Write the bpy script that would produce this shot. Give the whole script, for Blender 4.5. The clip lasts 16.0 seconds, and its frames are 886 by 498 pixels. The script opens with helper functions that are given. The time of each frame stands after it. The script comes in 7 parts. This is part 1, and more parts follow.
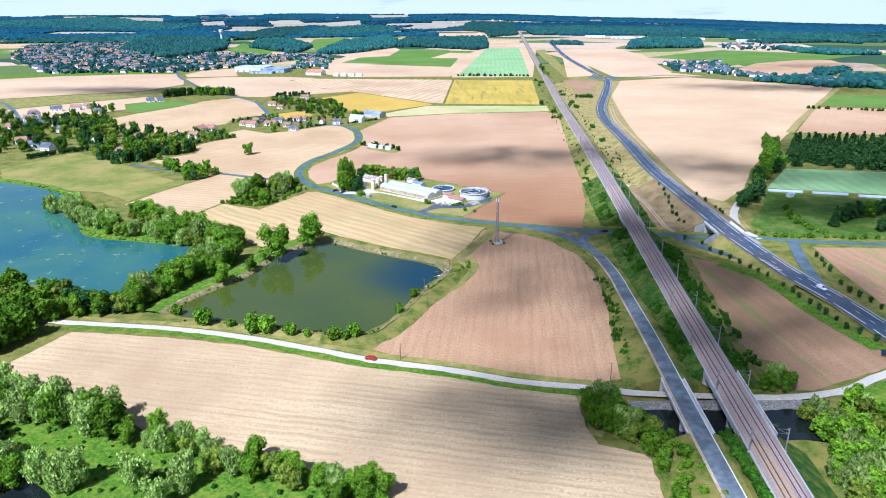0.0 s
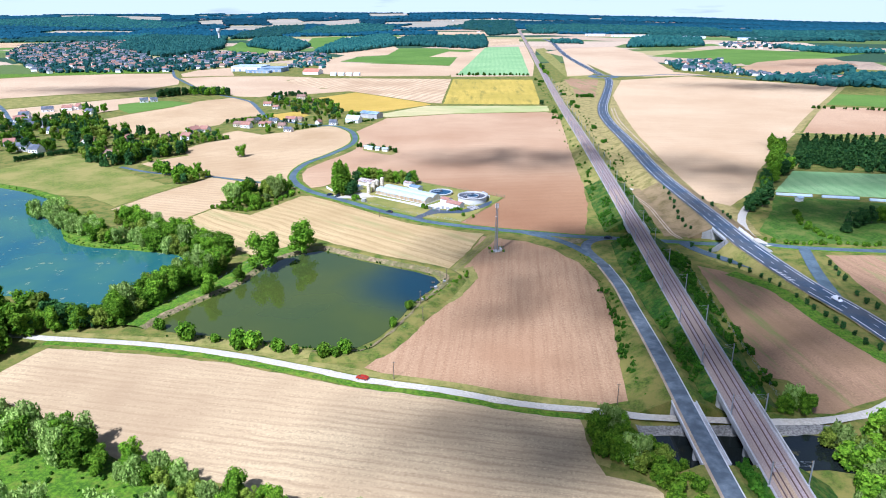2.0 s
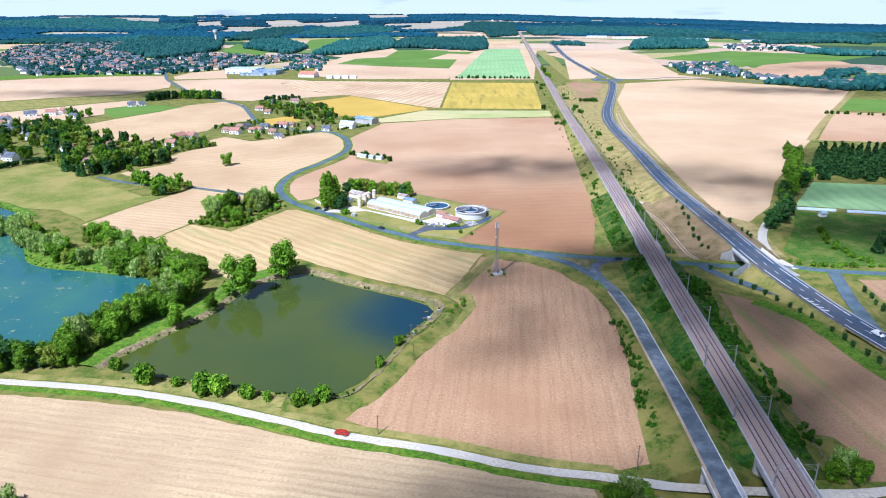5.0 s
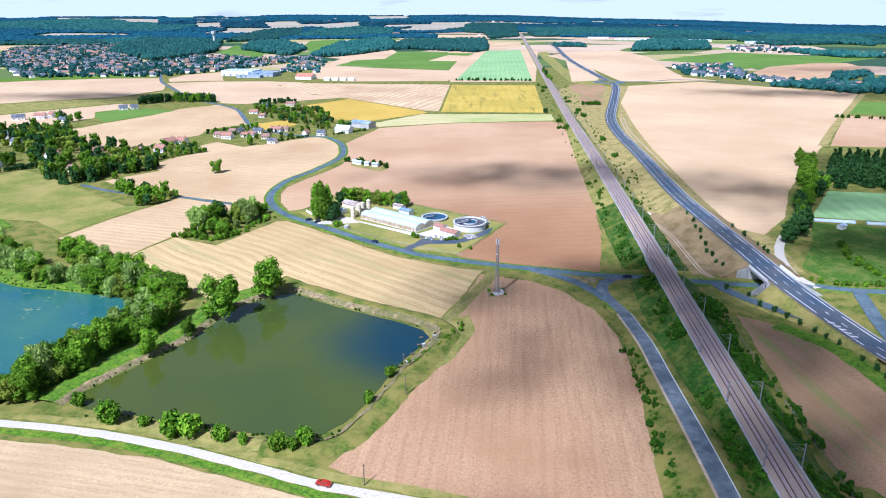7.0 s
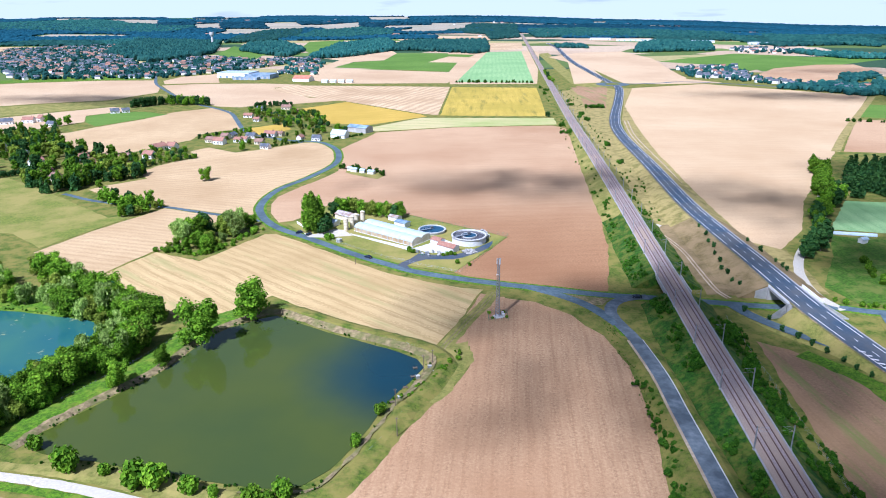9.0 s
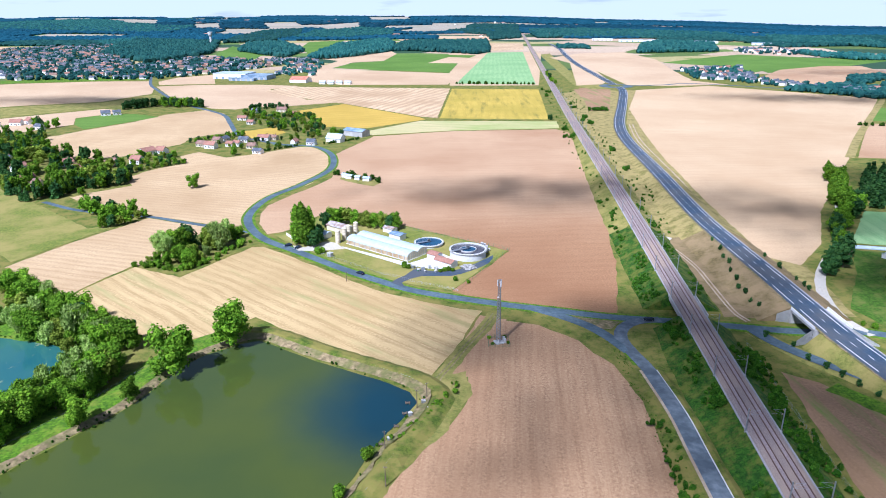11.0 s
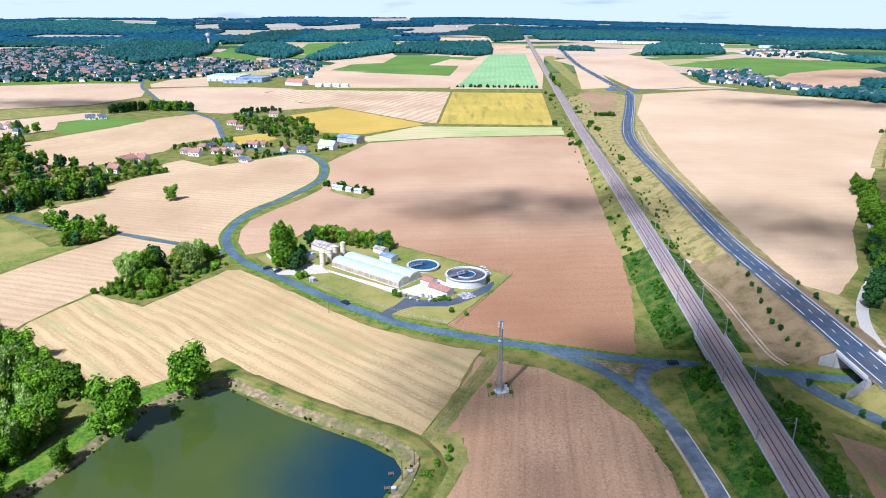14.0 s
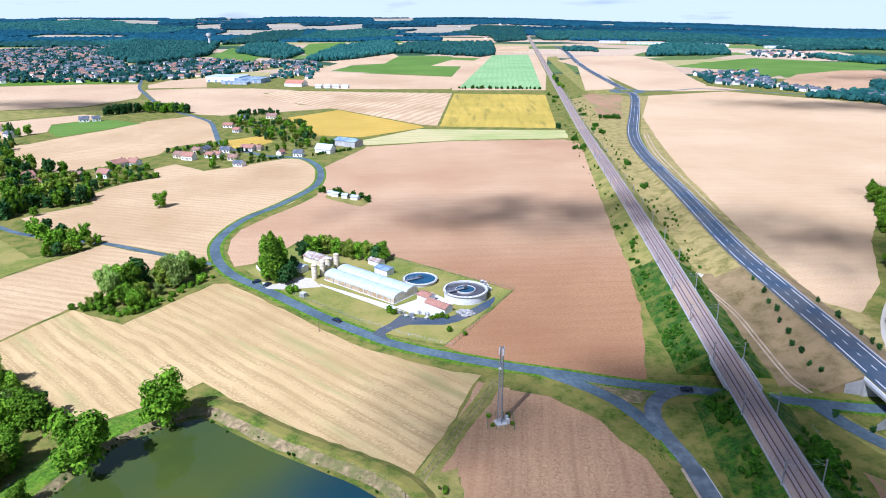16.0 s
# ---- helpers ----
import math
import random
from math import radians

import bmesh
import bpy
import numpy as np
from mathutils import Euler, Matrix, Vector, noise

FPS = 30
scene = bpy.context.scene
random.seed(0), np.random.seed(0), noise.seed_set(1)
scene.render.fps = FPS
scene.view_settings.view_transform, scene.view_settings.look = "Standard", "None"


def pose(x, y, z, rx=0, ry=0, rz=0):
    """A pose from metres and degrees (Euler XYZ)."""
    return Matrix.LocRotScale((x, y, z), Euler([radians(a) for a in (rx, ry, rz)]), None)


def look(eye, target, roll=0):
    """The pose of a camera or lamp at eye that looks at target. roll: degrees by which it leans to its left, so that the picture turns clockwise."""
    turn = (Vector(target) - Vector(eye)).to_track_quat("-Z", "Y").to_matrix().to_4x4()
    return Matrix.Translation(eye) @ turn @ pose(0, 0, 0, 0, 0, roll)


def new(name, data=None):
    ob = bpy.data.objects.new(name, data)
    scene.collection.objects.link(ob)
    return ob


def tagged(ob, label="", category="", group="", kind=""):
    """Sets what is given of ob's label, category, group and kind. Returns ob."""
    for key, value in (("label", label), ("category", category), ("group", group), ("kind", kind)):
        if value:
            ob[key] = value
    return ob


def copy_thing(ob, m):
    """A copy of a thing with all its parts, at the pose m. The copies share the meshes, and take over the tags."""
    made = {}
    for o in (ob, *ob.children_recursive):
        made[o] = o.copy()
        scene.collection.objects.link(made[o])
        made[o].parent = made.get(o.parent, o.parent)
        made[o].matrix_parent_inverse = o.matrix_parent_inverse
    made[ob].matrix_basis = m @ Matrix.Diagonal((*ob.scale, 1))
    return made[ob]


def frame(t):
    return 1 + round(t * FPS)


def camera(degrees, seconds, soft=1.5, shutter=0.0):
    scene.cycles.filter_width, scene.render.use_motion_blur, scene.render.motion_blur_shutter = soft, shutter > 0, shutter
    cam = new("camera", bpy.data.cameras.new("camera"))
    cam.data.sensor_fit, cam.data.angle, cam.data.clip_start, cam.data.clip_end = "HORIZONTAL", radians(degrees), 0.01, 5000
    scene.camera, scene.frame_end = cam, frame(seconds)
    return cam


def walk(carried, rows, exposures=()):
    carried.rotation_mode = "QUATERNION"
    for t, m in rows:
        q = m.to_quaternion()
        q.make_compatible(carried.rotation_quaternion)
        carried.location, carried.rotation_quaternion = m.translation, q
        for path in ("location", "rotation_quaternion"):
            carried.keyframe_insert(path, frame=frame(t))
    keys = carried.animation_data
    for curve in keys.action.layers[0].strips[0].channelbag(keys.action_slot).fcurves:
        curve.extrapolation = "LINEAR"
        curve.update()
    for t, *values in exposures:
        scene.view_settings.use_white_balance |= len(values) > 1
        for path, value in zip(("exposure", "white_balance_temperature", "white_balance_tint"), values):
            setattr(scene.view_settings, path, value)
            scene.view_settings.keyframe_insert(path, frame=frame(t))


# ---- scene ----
# Camera: eye (metres), yaw to the left, pitch up, roll
cam = camera(66.0, 16.0, soft=1.0)
ROWS = [
    (0, 0.00, 0.00, 124.07, 0.004, -19.897, -0.426),
    (0.5, 0.53, 3.39, 123.75, 0.002, -19.920, -0.443),
    (1, 0.84, 7.14, 123.72, -0.006, -19.942, -0.459),
    (1.5, 1.06, 11.08, 123.67, -0.014, -19.981, -0.476),
    (2, 1.35, 15.48, 123.62, -0.021, -20.006, -0.479),
    (2.5, 1.69, 20.50, 123.48, -0.037, -20.018, -0.470),
    (3, 2.15, 25.79, 123.18, -0.042, -20.015, -0.453),
    (3.5, 2.59, 31.28, 122.91, -0.040, -19.992, -0.438),
    (4, 3.02, 36.97, 122.74, -0.032, -19.954, -0.432),
    (6.5, 5.37, 65.77, 122.28, 0.042, -19.811, -0.423),
    (7, 5.79, 71.51, 122.20, 0.054, -19.800, -0.429),
    (7.5, 6.18, 77.28, 122.23, 0.059, -19.781, -0.445),
    (8, 6.52, 82.98, 122.21, 0.084, -19.767, -0.460),
    (8.5, 7.01, 88.68, 122.23, 0.110, -19.758, -0.466),
    (9, 7.58, 94.38, 122.26, 0.134, -19.751, -0.461),
    (11.5, 9.69, 123.44, 121.87, 0.213, -19.746, -0.372),
    (12, 10.09, 129.43, 121.78, 0.225, -19.734, -0.346),
    (12.5, 10.50, 135.57, 121.61, 0.248, -19.722, -0.305),
    (13, 11.04, 141.93, 121.21, 0.267, -19.689, -0.271),
    (13.5, 11.54, 148.25, 120.66, 0.301, -19.649, -0.249),
    (14, 12.11, 154.50, 120.18, 0.341, -19.612, -0.250),
    (14.5, 12.66, 160.32, 119.98, 0.400, -19.593, -0.254),
    (15, 12.89, 165.55, 120.22, 0.468, -19.591, -0.263),
    (15.5, 13.47, 169.53, 120.29, 0.519, -19.598, -0.264),
    (16, 14.03, 172.51, 119.99, 0.572, -19.605, -0.248),
]


def eye_pose(x, y, z, yaw, pitch, roll):
    return Matrix.Translation((x, y, z)) @ pose(0, 0, 0, 0, 0, yaw) @ pose(0, 0, 0, 90 + pitch, 0, 0) @ pose(0, 0, 0, 0, 0, roll)


walk(cam, [(t, eye_pose(*row)) for t, *row in ROWS], exposures=[(0, 0.76, 5120, 18), (16, 0.69, 5180, 19)])

# ---- daylight ----
SUN_AZ, SUN_EL = radians(-148), radians(52)  # azimuth from +y towards +x
world = bpy.data.worlds.new("world")
scene.world = world
world.use_nodes = True
wn, wl = world.node_tree.nodes, world.node_tree.links
wn.clear()
w_out = wn.new("ShaderNodeOutputWorld")
w_bg = wn.new("ShaderNodeBackground")
w_sky = wn.new("ShaderNodeTexSky")
w_sky.sky_type, w_sky.sun_disc = "NISHITA", False
w_sky.sun_elevation, w_sky.sun_rotation = SUN_EL, SUN_AZ
w_sky.altitude, w_sky.air_density, w_sky.dust_density = 200, 0.9, 1.5
w_tc = wn.new("ShaderNodeTexCoord")
w_map = wn.new("ShaderNodeMapping")
w_map.inputs["Location"].default_value = (0, 0, 0.07)
w_cmap = wn.new("ShaderNodeMapping")
w_cmap.inputs["Scale"].default_value = (5, 5, 42)
w_noise = wn.new("ShaderNodeTexNoise")
w_noise.inputs["Scale"].default_value = 1.6
w_noise.inputs["Detail"].default_value = 7
w_ramp = wn.new("ShaderNodeValToRGB")
w_ramp.color_ramp.elements[0].position, w_ramp.color_ramp.elements[1].position = 0.1, 0.4
w_mix = wn.new("ShaderNodeMixRGB")
w_mix.inputs[2].default_value = (11.4, 12.6, 13.1, 1)
wl.new(w_tc.outputs["Generated"], w_map.inputs[0])
wl.new(w_map.outputs[0], w_sky.inputs[0])
wl.new(w_tc.outputs["Generated"], w_cmap.inputs[0])
wl.new(w_cmap.outputs[0], w_noise.inputs["Vector"])
wl.new(w_noise.outputs["Fac"], w_ramp.inputs[0])
w_sep = wn.new("ShaderNodeSeparateXYZ")
w_low = wn.new("ShaderNodeMapRange")  # cloud banks gather low down and thin out overhead
w_low.inputs["From Min"].default_value, w_low.inputs["From Max"].default_value = 0.05, 0.24
w_low.inputs["To Min"].default_value, w_low.inputs["To Max"].default_value = 1.0, 0.1
w_mul = wn.new("ShaderNodeMath")
w_mul.operation = "MULTIPLY"
wl.new(w_tc.outputs["Generated"], w_sep.inputs[0])
wl.new(w_sep.outputs["Z"], w_low.inputs["Value"])
wl.new(w_ramp.outputs[0], w_mul.inputs[0])
wl.new(w_low.outputs[0], w_mul.inputs[1])
wl.new(w_mul.outputs[0], w_mix.inputs[0])
wl.new(w_sky.outputs[0], w_mix.inputs[1])
wl.new(w_mix.outputs[0], w_bg.inputs[0])
w_bg.inputs[1].default_value = 0.045
wl.new(w_bg.outputs[0], w_out.inputs[0])
sun_data = bpy.data.lights.new("sun", "SUN")
sun_data.energy, sun_data.angle, sun_data.color = 4.8, radians(0.5), (1.0, 0.965, 0.92)
sun = new("sun", sun_data)
SUN_TO = Vector((math.sin(SUN_AZ) * math.cos(SUN_EL), math.cos(SUN_AZ) * math.cos(SUN_EL), math.sin(SUN_EL)))
sun.matrix_world = look(SUN_TO * 300, (0, 0, 0))

# ---- materials ----


def rgb(c):
    return (*c, 1)


def shader(name, rough=0.9):
    m = bpy.data.materials.new(name)
    m.use_nodes = True
    b = m.node_tree.nodes["Principled BSDF"]
    b.inputs["Roughness"].default_value = rough
    b.inputs["Specular IOR Level"].default_value = 0.25
    return m, m.node_tree.nodes, m.node_tree.links, b


def noise_node(n, l, vec, scale, detail=5, rough=0.55):
    t = n.new("ShaderNodeTexNoise")
    t.inputs["Scale"].default_value, t.inputs["Detail"].default_value, t.inputs["Roughness"].default_value = scale, detail, rough
    if vec is not None:
        l.new(vec, t.inputs["Vector"])
    return t.outputs["Fac"]


def ramp_node(n, l, fac, a, b, lo=0.35, hi=0.65):
    r = n.new("ShaderNodeValToRGB")
    r.color_ramp.elements[0].position, r.color_ramp.elements[1].position = lo, hi
    r.color_ramp.elements[0].color, r.color_ramp.elements[1].color = rgb(a), rgb(b)
    l.new(fac, r.inputs[0])
    return r.outputs[0]


def mix_node(n, l, fac, a, b, how="MIX"):
    x = n.new("ShaderNodeMixRGB")
    x.blend_type = how
    for sock, v in zip(x.inputs, (fac, a, b)):
        if hasattr(v, "links"):
            l.new(v, sock)
        else:
            sock.default_value = v if isinstance(v, float) else rgb(v)
    return x.outputs[0]


def bump_node(n, l, b, height, strength, dist=0.1):
    u = n.new("ShaderNodeBump")
    u.inputs["Strength"].default_value, u.inputs["Distance"].default_value = strength, dist
    l.new(height, u.inputs["Height"])
    l.new(u.outputs[0], b.inputs["Normal"])


def mapped(n, l, angle=0.0, scale=(1, 1, 1), coord="Object"):
    tc, mp = n.new("ShaderNodeTexCoord"), n.new("ShaderNodeMapping")
    mp.vector_type = "TEXTURE"
    mp.inputs["Rotation"].default_value = (0, 0, radians(angle))
    mp.inputs["Scale"].default_value = scale
    l.new(tc.outputs[coord], mp.inputs[0])
    return mp.outputs[0]


def plain(name, a, b, scale=1.0, rough=0.85, patch=None, patch_scale=0.03, bump=0.2, metal=0.0, wide=0.15):
    """A surface of two close colours, with an optional third in large patches."""
    m, n, l, bs = shader(name, rough)
    v = mapped(n, l)
    fine = noise_node(n, l, v, scale, 6)
    col = ramp_node(n, l, fine, a, b, 0.5 - wide, 0.5 + wide)
    if patch:
        big = ramp_node(n, l, noise_node(n, l, v, patch_scale, 5), (0, 0, 0), (1, 1, 1), 0.42, 0.6)
        col = mix_node(n, l, big, col, mix_node(n, l, 0.75, col, patch))
    l.new(col, bs.inputs["Base Color"])
    bs.inputs["Metallic"].default_value = metal
    bump_node(n, l, bs, fine, bump, 0.05)
    return m


def crop(name, a, b, patch, angle, rows=6.0, strength=0.35, patch_scale=0.012, weeds=None, fine_rows=0.9):
    """A worked field: drill rows and wheel tracks along an angle from +x, with large soft patches of soil."""
    a, b, patch = ((c[0], c[1] * 0.985, c[2] * 0.88) for c in (a, b, patch))  # dry earth holds little blue
    m, n, l, bs = shader(name, 0.95)
    v = mapped(n, l)
    along = mapped(n, l, angle, (45, 1, 1))
    bands = n.new("ShaderNodeTexWave")
    bands.wave_type, bands.bands_direction = "BANDS", "Y"
    bands.inputs["Scale"].default_value = 0.314 / rows
    bands.inputs["Distortion"].default_value, bands.inputs["Detail"].default_value, bands.inputs["Detail Scale"].default_value = 5.0, 4.0, 0.6
    l.new(mapped(n, l, angle), bands.inputs["Vector"])
    grain = noise_node(n, l, v, 1.0, 9, 0.78)
    row = noise_node(n, l, along, fine_rows, 3)
    track = bands.outputs["Fac"]
    big = noise_node(n, l, v, patch_scale, 5, 0.6)
    mid = noise_node(n, l, v, 0.09, 5, 0.6)
    col = ramp_node(n, l, grain, tuple(0.72 * c for c in a), tuple(min(0.85, 1.12 * c) for c in b), 0.36, 0.64)
    col = mix_node(n, l, ramp_node(n, l, row, (0, 0, 0), (min(1.0, strength * 1.8),) * 3, 0.46, 0.6), col, patch)
    col = mix_node(n, l, ramp_node(n, l, track, (0, 0, 0), (min(1.0, strength * 1.6),) * 3, 0.25, 0.85), col, b)
    col = mix_node(n, l, ramp_node(n, l, big, (0, 0, 0), (0.8,) * 3, 0.4, 0.66), col, patch)
    col = mix_node(n, l, ramp_node(n, l, mid, (0, 0, 0), (0.35,) * 3, 0.5, 0.75), col, a)
    if weeds:
        spots = mapped(n, l, angle, (9, 1, 1))
        col = mix_node(n, l, ramp_node(n, l, noise_node(n, l, spots, 0.1, 7, 0.7), (0, 0, 0), (0.7,) * 3, 0.52, 0.66), col, weeds)
    l.new(col, bs.inputs["Base Color"])
    bump_node(n, l, bs, mix_node(n, l, 0.5, grain, row), 0.5, 0.12)
    return m


def turf(name, green, dark, dry, dry_scale=0.03, dry_lo=0.45, dry_hi=0.62):
    """Rough grass: blades, darker tufts and dried-out patches."""
    m, n, l, bs = shader(name, 0.95)
    v = mapped(n, l)
    fine = noise_node(n, l, v, 0.8, 9, 0.78)
    tuft = noise_node(n, l, v, 0.5, 8, 0.75)
    big = noise_node(n, l, v, dry_scale * 1.7, 8, 0.68)
    col = ramp_node(n, l, fine, dark, green, 0.41, 0.57)
    col = mix_node(n, l, ramp_node(n, l, tuft, (0, 0, 0), (0.85,) * 3, 0.48, 0.62), col, dark)
    col = mix_node(n, l, ramp_node(n, l, big, (0, 0, 0), (0.9,) * 3, dry_lo, dry_hi), col, mix_node(n, l, fine, dry, green))
    l.new(col, bs.inputs["Base Color"])
    bump_node(n, l, bs, fine, 0.35, 0.2)
    return m


def leaf(name, a, b):
    m, n, l, bs = shader(name, 0.8)
    bs.inputs["Specular IOR Level"].default_value = 0.12
    oi = n.new("ShaderNodeObjectInfo")
    geo = n.new("ShaderNodeNewGeometry")
    clump = noise_node(n, l, mapped(n, l), 0.55, 3)
    fac = mix_node(n, l, 0.62, geo.outputs["Random Per Island"], clump)
    col = ramp_node(n, l, fac, a, b, 0.28, 0.72)
    hsv = n.new("ShaderNodeHueSaturation")
    mr = n.new("ShaderNodeMapRange")
    mr.inputs["To Min"].default_value, mr.inputs["To Max"].default_value = 0.7, 1.35
    l.new(oi.outputs["Random"], mr.inputs["Value"])
    l.new(mr.outputs[0], hsv.inputs["Value"])
    l.new(col, hsv.inputs["Color"])
    l.new(hsv.outputs[0], bs.inputs["Base Color"])
    tr, mx = n.new("ShaderNodeBsdfTranslucent"), n.new("ShaderNodeMixShader")
    mx.inputs[0].default_value = 0.28
    l.new(hsv.outputs[0], tr.inputs[0])
    l.new(bs.outputs[0], mx.inputs[1])
    l.new(tr.outputs[0], mx.inputs[2])
    l.new(mx.outputs[0], n["Material Output"].inputs[0])
    return m


def water(name, deep, shallow, scale, weed=None, sky_patch=None):
    m, n, l, bs = shader(name, 0.035)
    v = mapped(n, l)
    big = noise_node(n, l, v, scale, 4)
    col = ramp_node(n, l, big, deep, shallow, 0.35, 0.65)
    if sky_patch:  # (x, y), radius and colour of a painted-in blue sky reflection
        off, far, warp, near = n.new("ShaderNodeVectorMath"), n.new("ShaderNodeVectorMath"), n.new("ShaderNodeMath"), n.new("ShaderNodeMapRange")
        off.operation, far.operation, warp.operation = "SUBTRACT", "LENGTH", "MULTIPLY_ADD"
        off.inputs[1].default_value, warp.inputs[1].default_value = (*sky_patch[0], 0), sky_patch[1] * 0.7
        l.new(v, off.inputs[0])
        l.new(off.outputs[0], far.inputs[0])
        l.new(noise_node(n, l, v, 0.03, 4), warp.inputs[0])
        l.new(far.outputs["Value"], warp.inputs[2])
        near.inputs["From Min"].default_value, near.inputs["From Max"].default_value = sky_patch[1] * 0.55, sky_patch[1] * 1.75
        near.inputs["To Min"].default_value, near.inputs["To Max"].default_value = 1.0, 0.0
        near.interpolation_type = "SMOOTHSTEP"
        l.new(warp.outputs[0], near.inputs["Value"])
        col = mix_node(n, l, near.outputs[0], col, sky_patch[2])
    if weed:
        spots = noise_node(n, l, v, 0.12, 7, 0.7)
        f = ramp_node(n, l, spots, (0, 0, 0), (1, 1, 1), 0.6, 0.68)
        col = mix_node(n, l, f, col, weed)
        rr = n.new("ShaderNodeMapRange")
        rr.inputs["To Min"].default_value, rr.inputs["To Max"].default_value = 0.06, 0.7
        l.new(f, rr.inputs["Value"])
        l.new(rr.outputs[0], bs.inputs["Roughness"])
    l.new(col, bs.inputs["Base Color"])
    bs.inputs["Specular IOR Level"].default_value, bs.inputs["IOR"].default_value = 0.9, 1.34
    bump_node(n, l, bs, noise_node(n, l, v, 1.3, 4), 0.025, 0.02)
    return m


STUBBLE_NEAR = crop("stubble", (0.45, 0.33, 0.2), (0.6, 0.46, 0.285), (0.34, 0.235, 0.14), -12, 3.2, 0.3)
STUBBLE_STRIPE = crop("stubble_swathes", (0.42, 0.295, 0.145), (0.56, 0.415, 0.22), (0.34, 0.235, 0.11), -41, 6.0, 0.4, weeds=(0.29, 0.28, 0.1))
STUBBLE_LONE = crop("stubble_lone", (0.44, 0.305, 0.175), (0.57, 0.42, 0.26), (0.36, 0.24, 0.13), -17, 5.0, 0.3)
SOIL_MAST = crop("tilled_soil", (0.34, 0.205, 0.12), (0.47, 0.305, 0.185), (0.28, 0.155, 0.085), 84, 4.5, 0.2)
SOIL_BROWN = crop("bare_soil", (0.42, 0.27, 0.17), (0.54, 0.37, 0.24), (0.33, 0.19, 0.11), 4, 8, 0.14, 0.007)

# soil of the big field turns redder towards its low corner by the road
bn, bl = SOIL_BROWN.node_tree.nodes, SOIL_BROWN.node_tree.links
b_base = bn["Principled BSDF"].inputs["Base Color"]
b_pos = mapped(bn, bl)
b_off = bn.new("ShaderNodeVectorMath")
b_off.operation = "SUBTRACT"
b_off.inputs[1].default_value = (66, 405, 0)
b_len = bn.new("ShaderNodeVectorMath")
b_len.operation = "LENGTH"
b_add = bn.new("ShaderNodeMath")
b_add.operation = "MULTIPLY_ADD"
b_add.inputs[1].default_value = 90.0
bl.new(b_pos, b_off.inputs[0])
bl.new(b_off.outputs[0], b_len.inputs[0])
bl.new(noise_node(bn, bl, mapped(bn, bl, 0, (3, 1, 1)), 0.03, 6), b_add.inputs[0])
bl.new(b_len.outputs["Value"], b_add.inputs[2])
b_far = bn.new("ShaderNodeMapRange")
b_far.inputs["From Min"].default_value, b_far.inputs["From Max"].default_value = 115, 215
b_far.inputs["To Min"].default_value, b_far.inputs["To Max"].default_value = 0.85, 0.0
bl.new(b_add.outputs[0], b_far.inputs["Value"])
b_old = b_base.links[0].from_socket
bl.new(mix_node(bn, bl, b_far.outputs[0], b_old, mix_node(bn, bl, 1.0, b_old, (0.63, 0.5, 0.4), "MULTIPLY")), b_base)
SOIL_RIGHT = crop("pale_soil", (0.5, 0.36, 0.23), (0.6, 0.45, 0.3), (0.42, 0.28, 0.165), 2, 9, 0.16, 0.006)
SOIL_STRIP = crop("fallow_soil", (0.29, 0.17, 0.105), (0.4, 0.25, 0.155), (0.24, 0.15, 0.08), 97, 6, 0.2, weeds=(0.1, 0.22, 0.025))
STUBBLE_ROWS = crop("stubble_rows", (0.42, 0.3, 0.19), (0.6, 0.45, 0.3), (0.36, 0.24, 0.14), 68, 12, 0.6)
STUBBLE_FAR = crop("stubble_far", (0.5, 0.36, 0.24), (0.6, 0.45, 0.31), (0.4, 0.27, 0.17), -10, 9, 0.3, 0.005)
# stubble greyed in its base colour to stand for the haze of distance
FIELD_HAZED = crop("hazed_field", (0.33, 0.28, 0.24), (0.42, 0.36, 0.31), (0.24, 0.24, 0.19), -10, 14, 0.25, 0.006)
MUSTARD = crop("ripe_crop", (0.44, 0.29, 0.05), (0.55, 0.38, 0.08), (0.36, 0.25, 0.04), -20, 12, 0.2)
YELLOW = crop("yellow_crop", (0.43, 0.31, 0.05), (0.53, 0.39, 0.08), (0.31, 0.25, 0.04), 88, 10, 0.2, weeds=(0.16, 0.15, 0.03))
GREEN_PALE = crop("young_crop", (0.2, 0.37, 0.16), (0.31, 0.46, 0.23), (0.16, 0.31, 0.13), 86, 9, 0.3)
GREEN_CROP = crop("green_crop", (0.085, 0.18, 0.025), (0.14, 0.235, 0.04), (0.07, 0.15, 0.018), 0, 12, 0.25)
STRIP_PALE_M = crop("mown_strip", (0.46, 0.38, 0.2), (0.54, 0.46, 0.27), (0.24, 0.33, 0.09), 3, 10, 0.35, 0.01)
GRASS = turf("rough_grass", (0.115, 0.15, 0.016), (0.045, 0.078, 0.008), (0.29, 0.2, 0.065), 0.07, 0.4, 0.57)
GRASS_LUSH = turf("lush_grass", (0.12, 0.235, 0.008), (0.035, 0.09, 0.005), (0.25, 0.22, 0.04), 0.1, 0.48, 0.68)
GRASS_DRY = turf("dry_meadow", (0.21, 0.21, 0.045), (0.12, 0.13, 0.025), (0.38, 0.28, 0.1), 0.06, 0.42, 0.6)
GRASS_GARDEN = turf("garden_grass", (0.085, 0.175, 0.012), (0.03, 0.075, 0.006), (0.2, 0.16, 0.05), 0.06, 0.48, 0.62)
GRASS_FEN = turf("fen_meadow", (0.2, 0.22, 0.035), (0.1, 0.13, 0.02), (0.36, 0.25, 0.1), 0.022, 0.4, 0.6)
GRASS_BANK = turf("bank_grass", (0.038, 0.115, 0.005), (0.01, 0.042, 0.003), (0.19, 0.145, 0.03), 0.12, 0.45, 0.6)
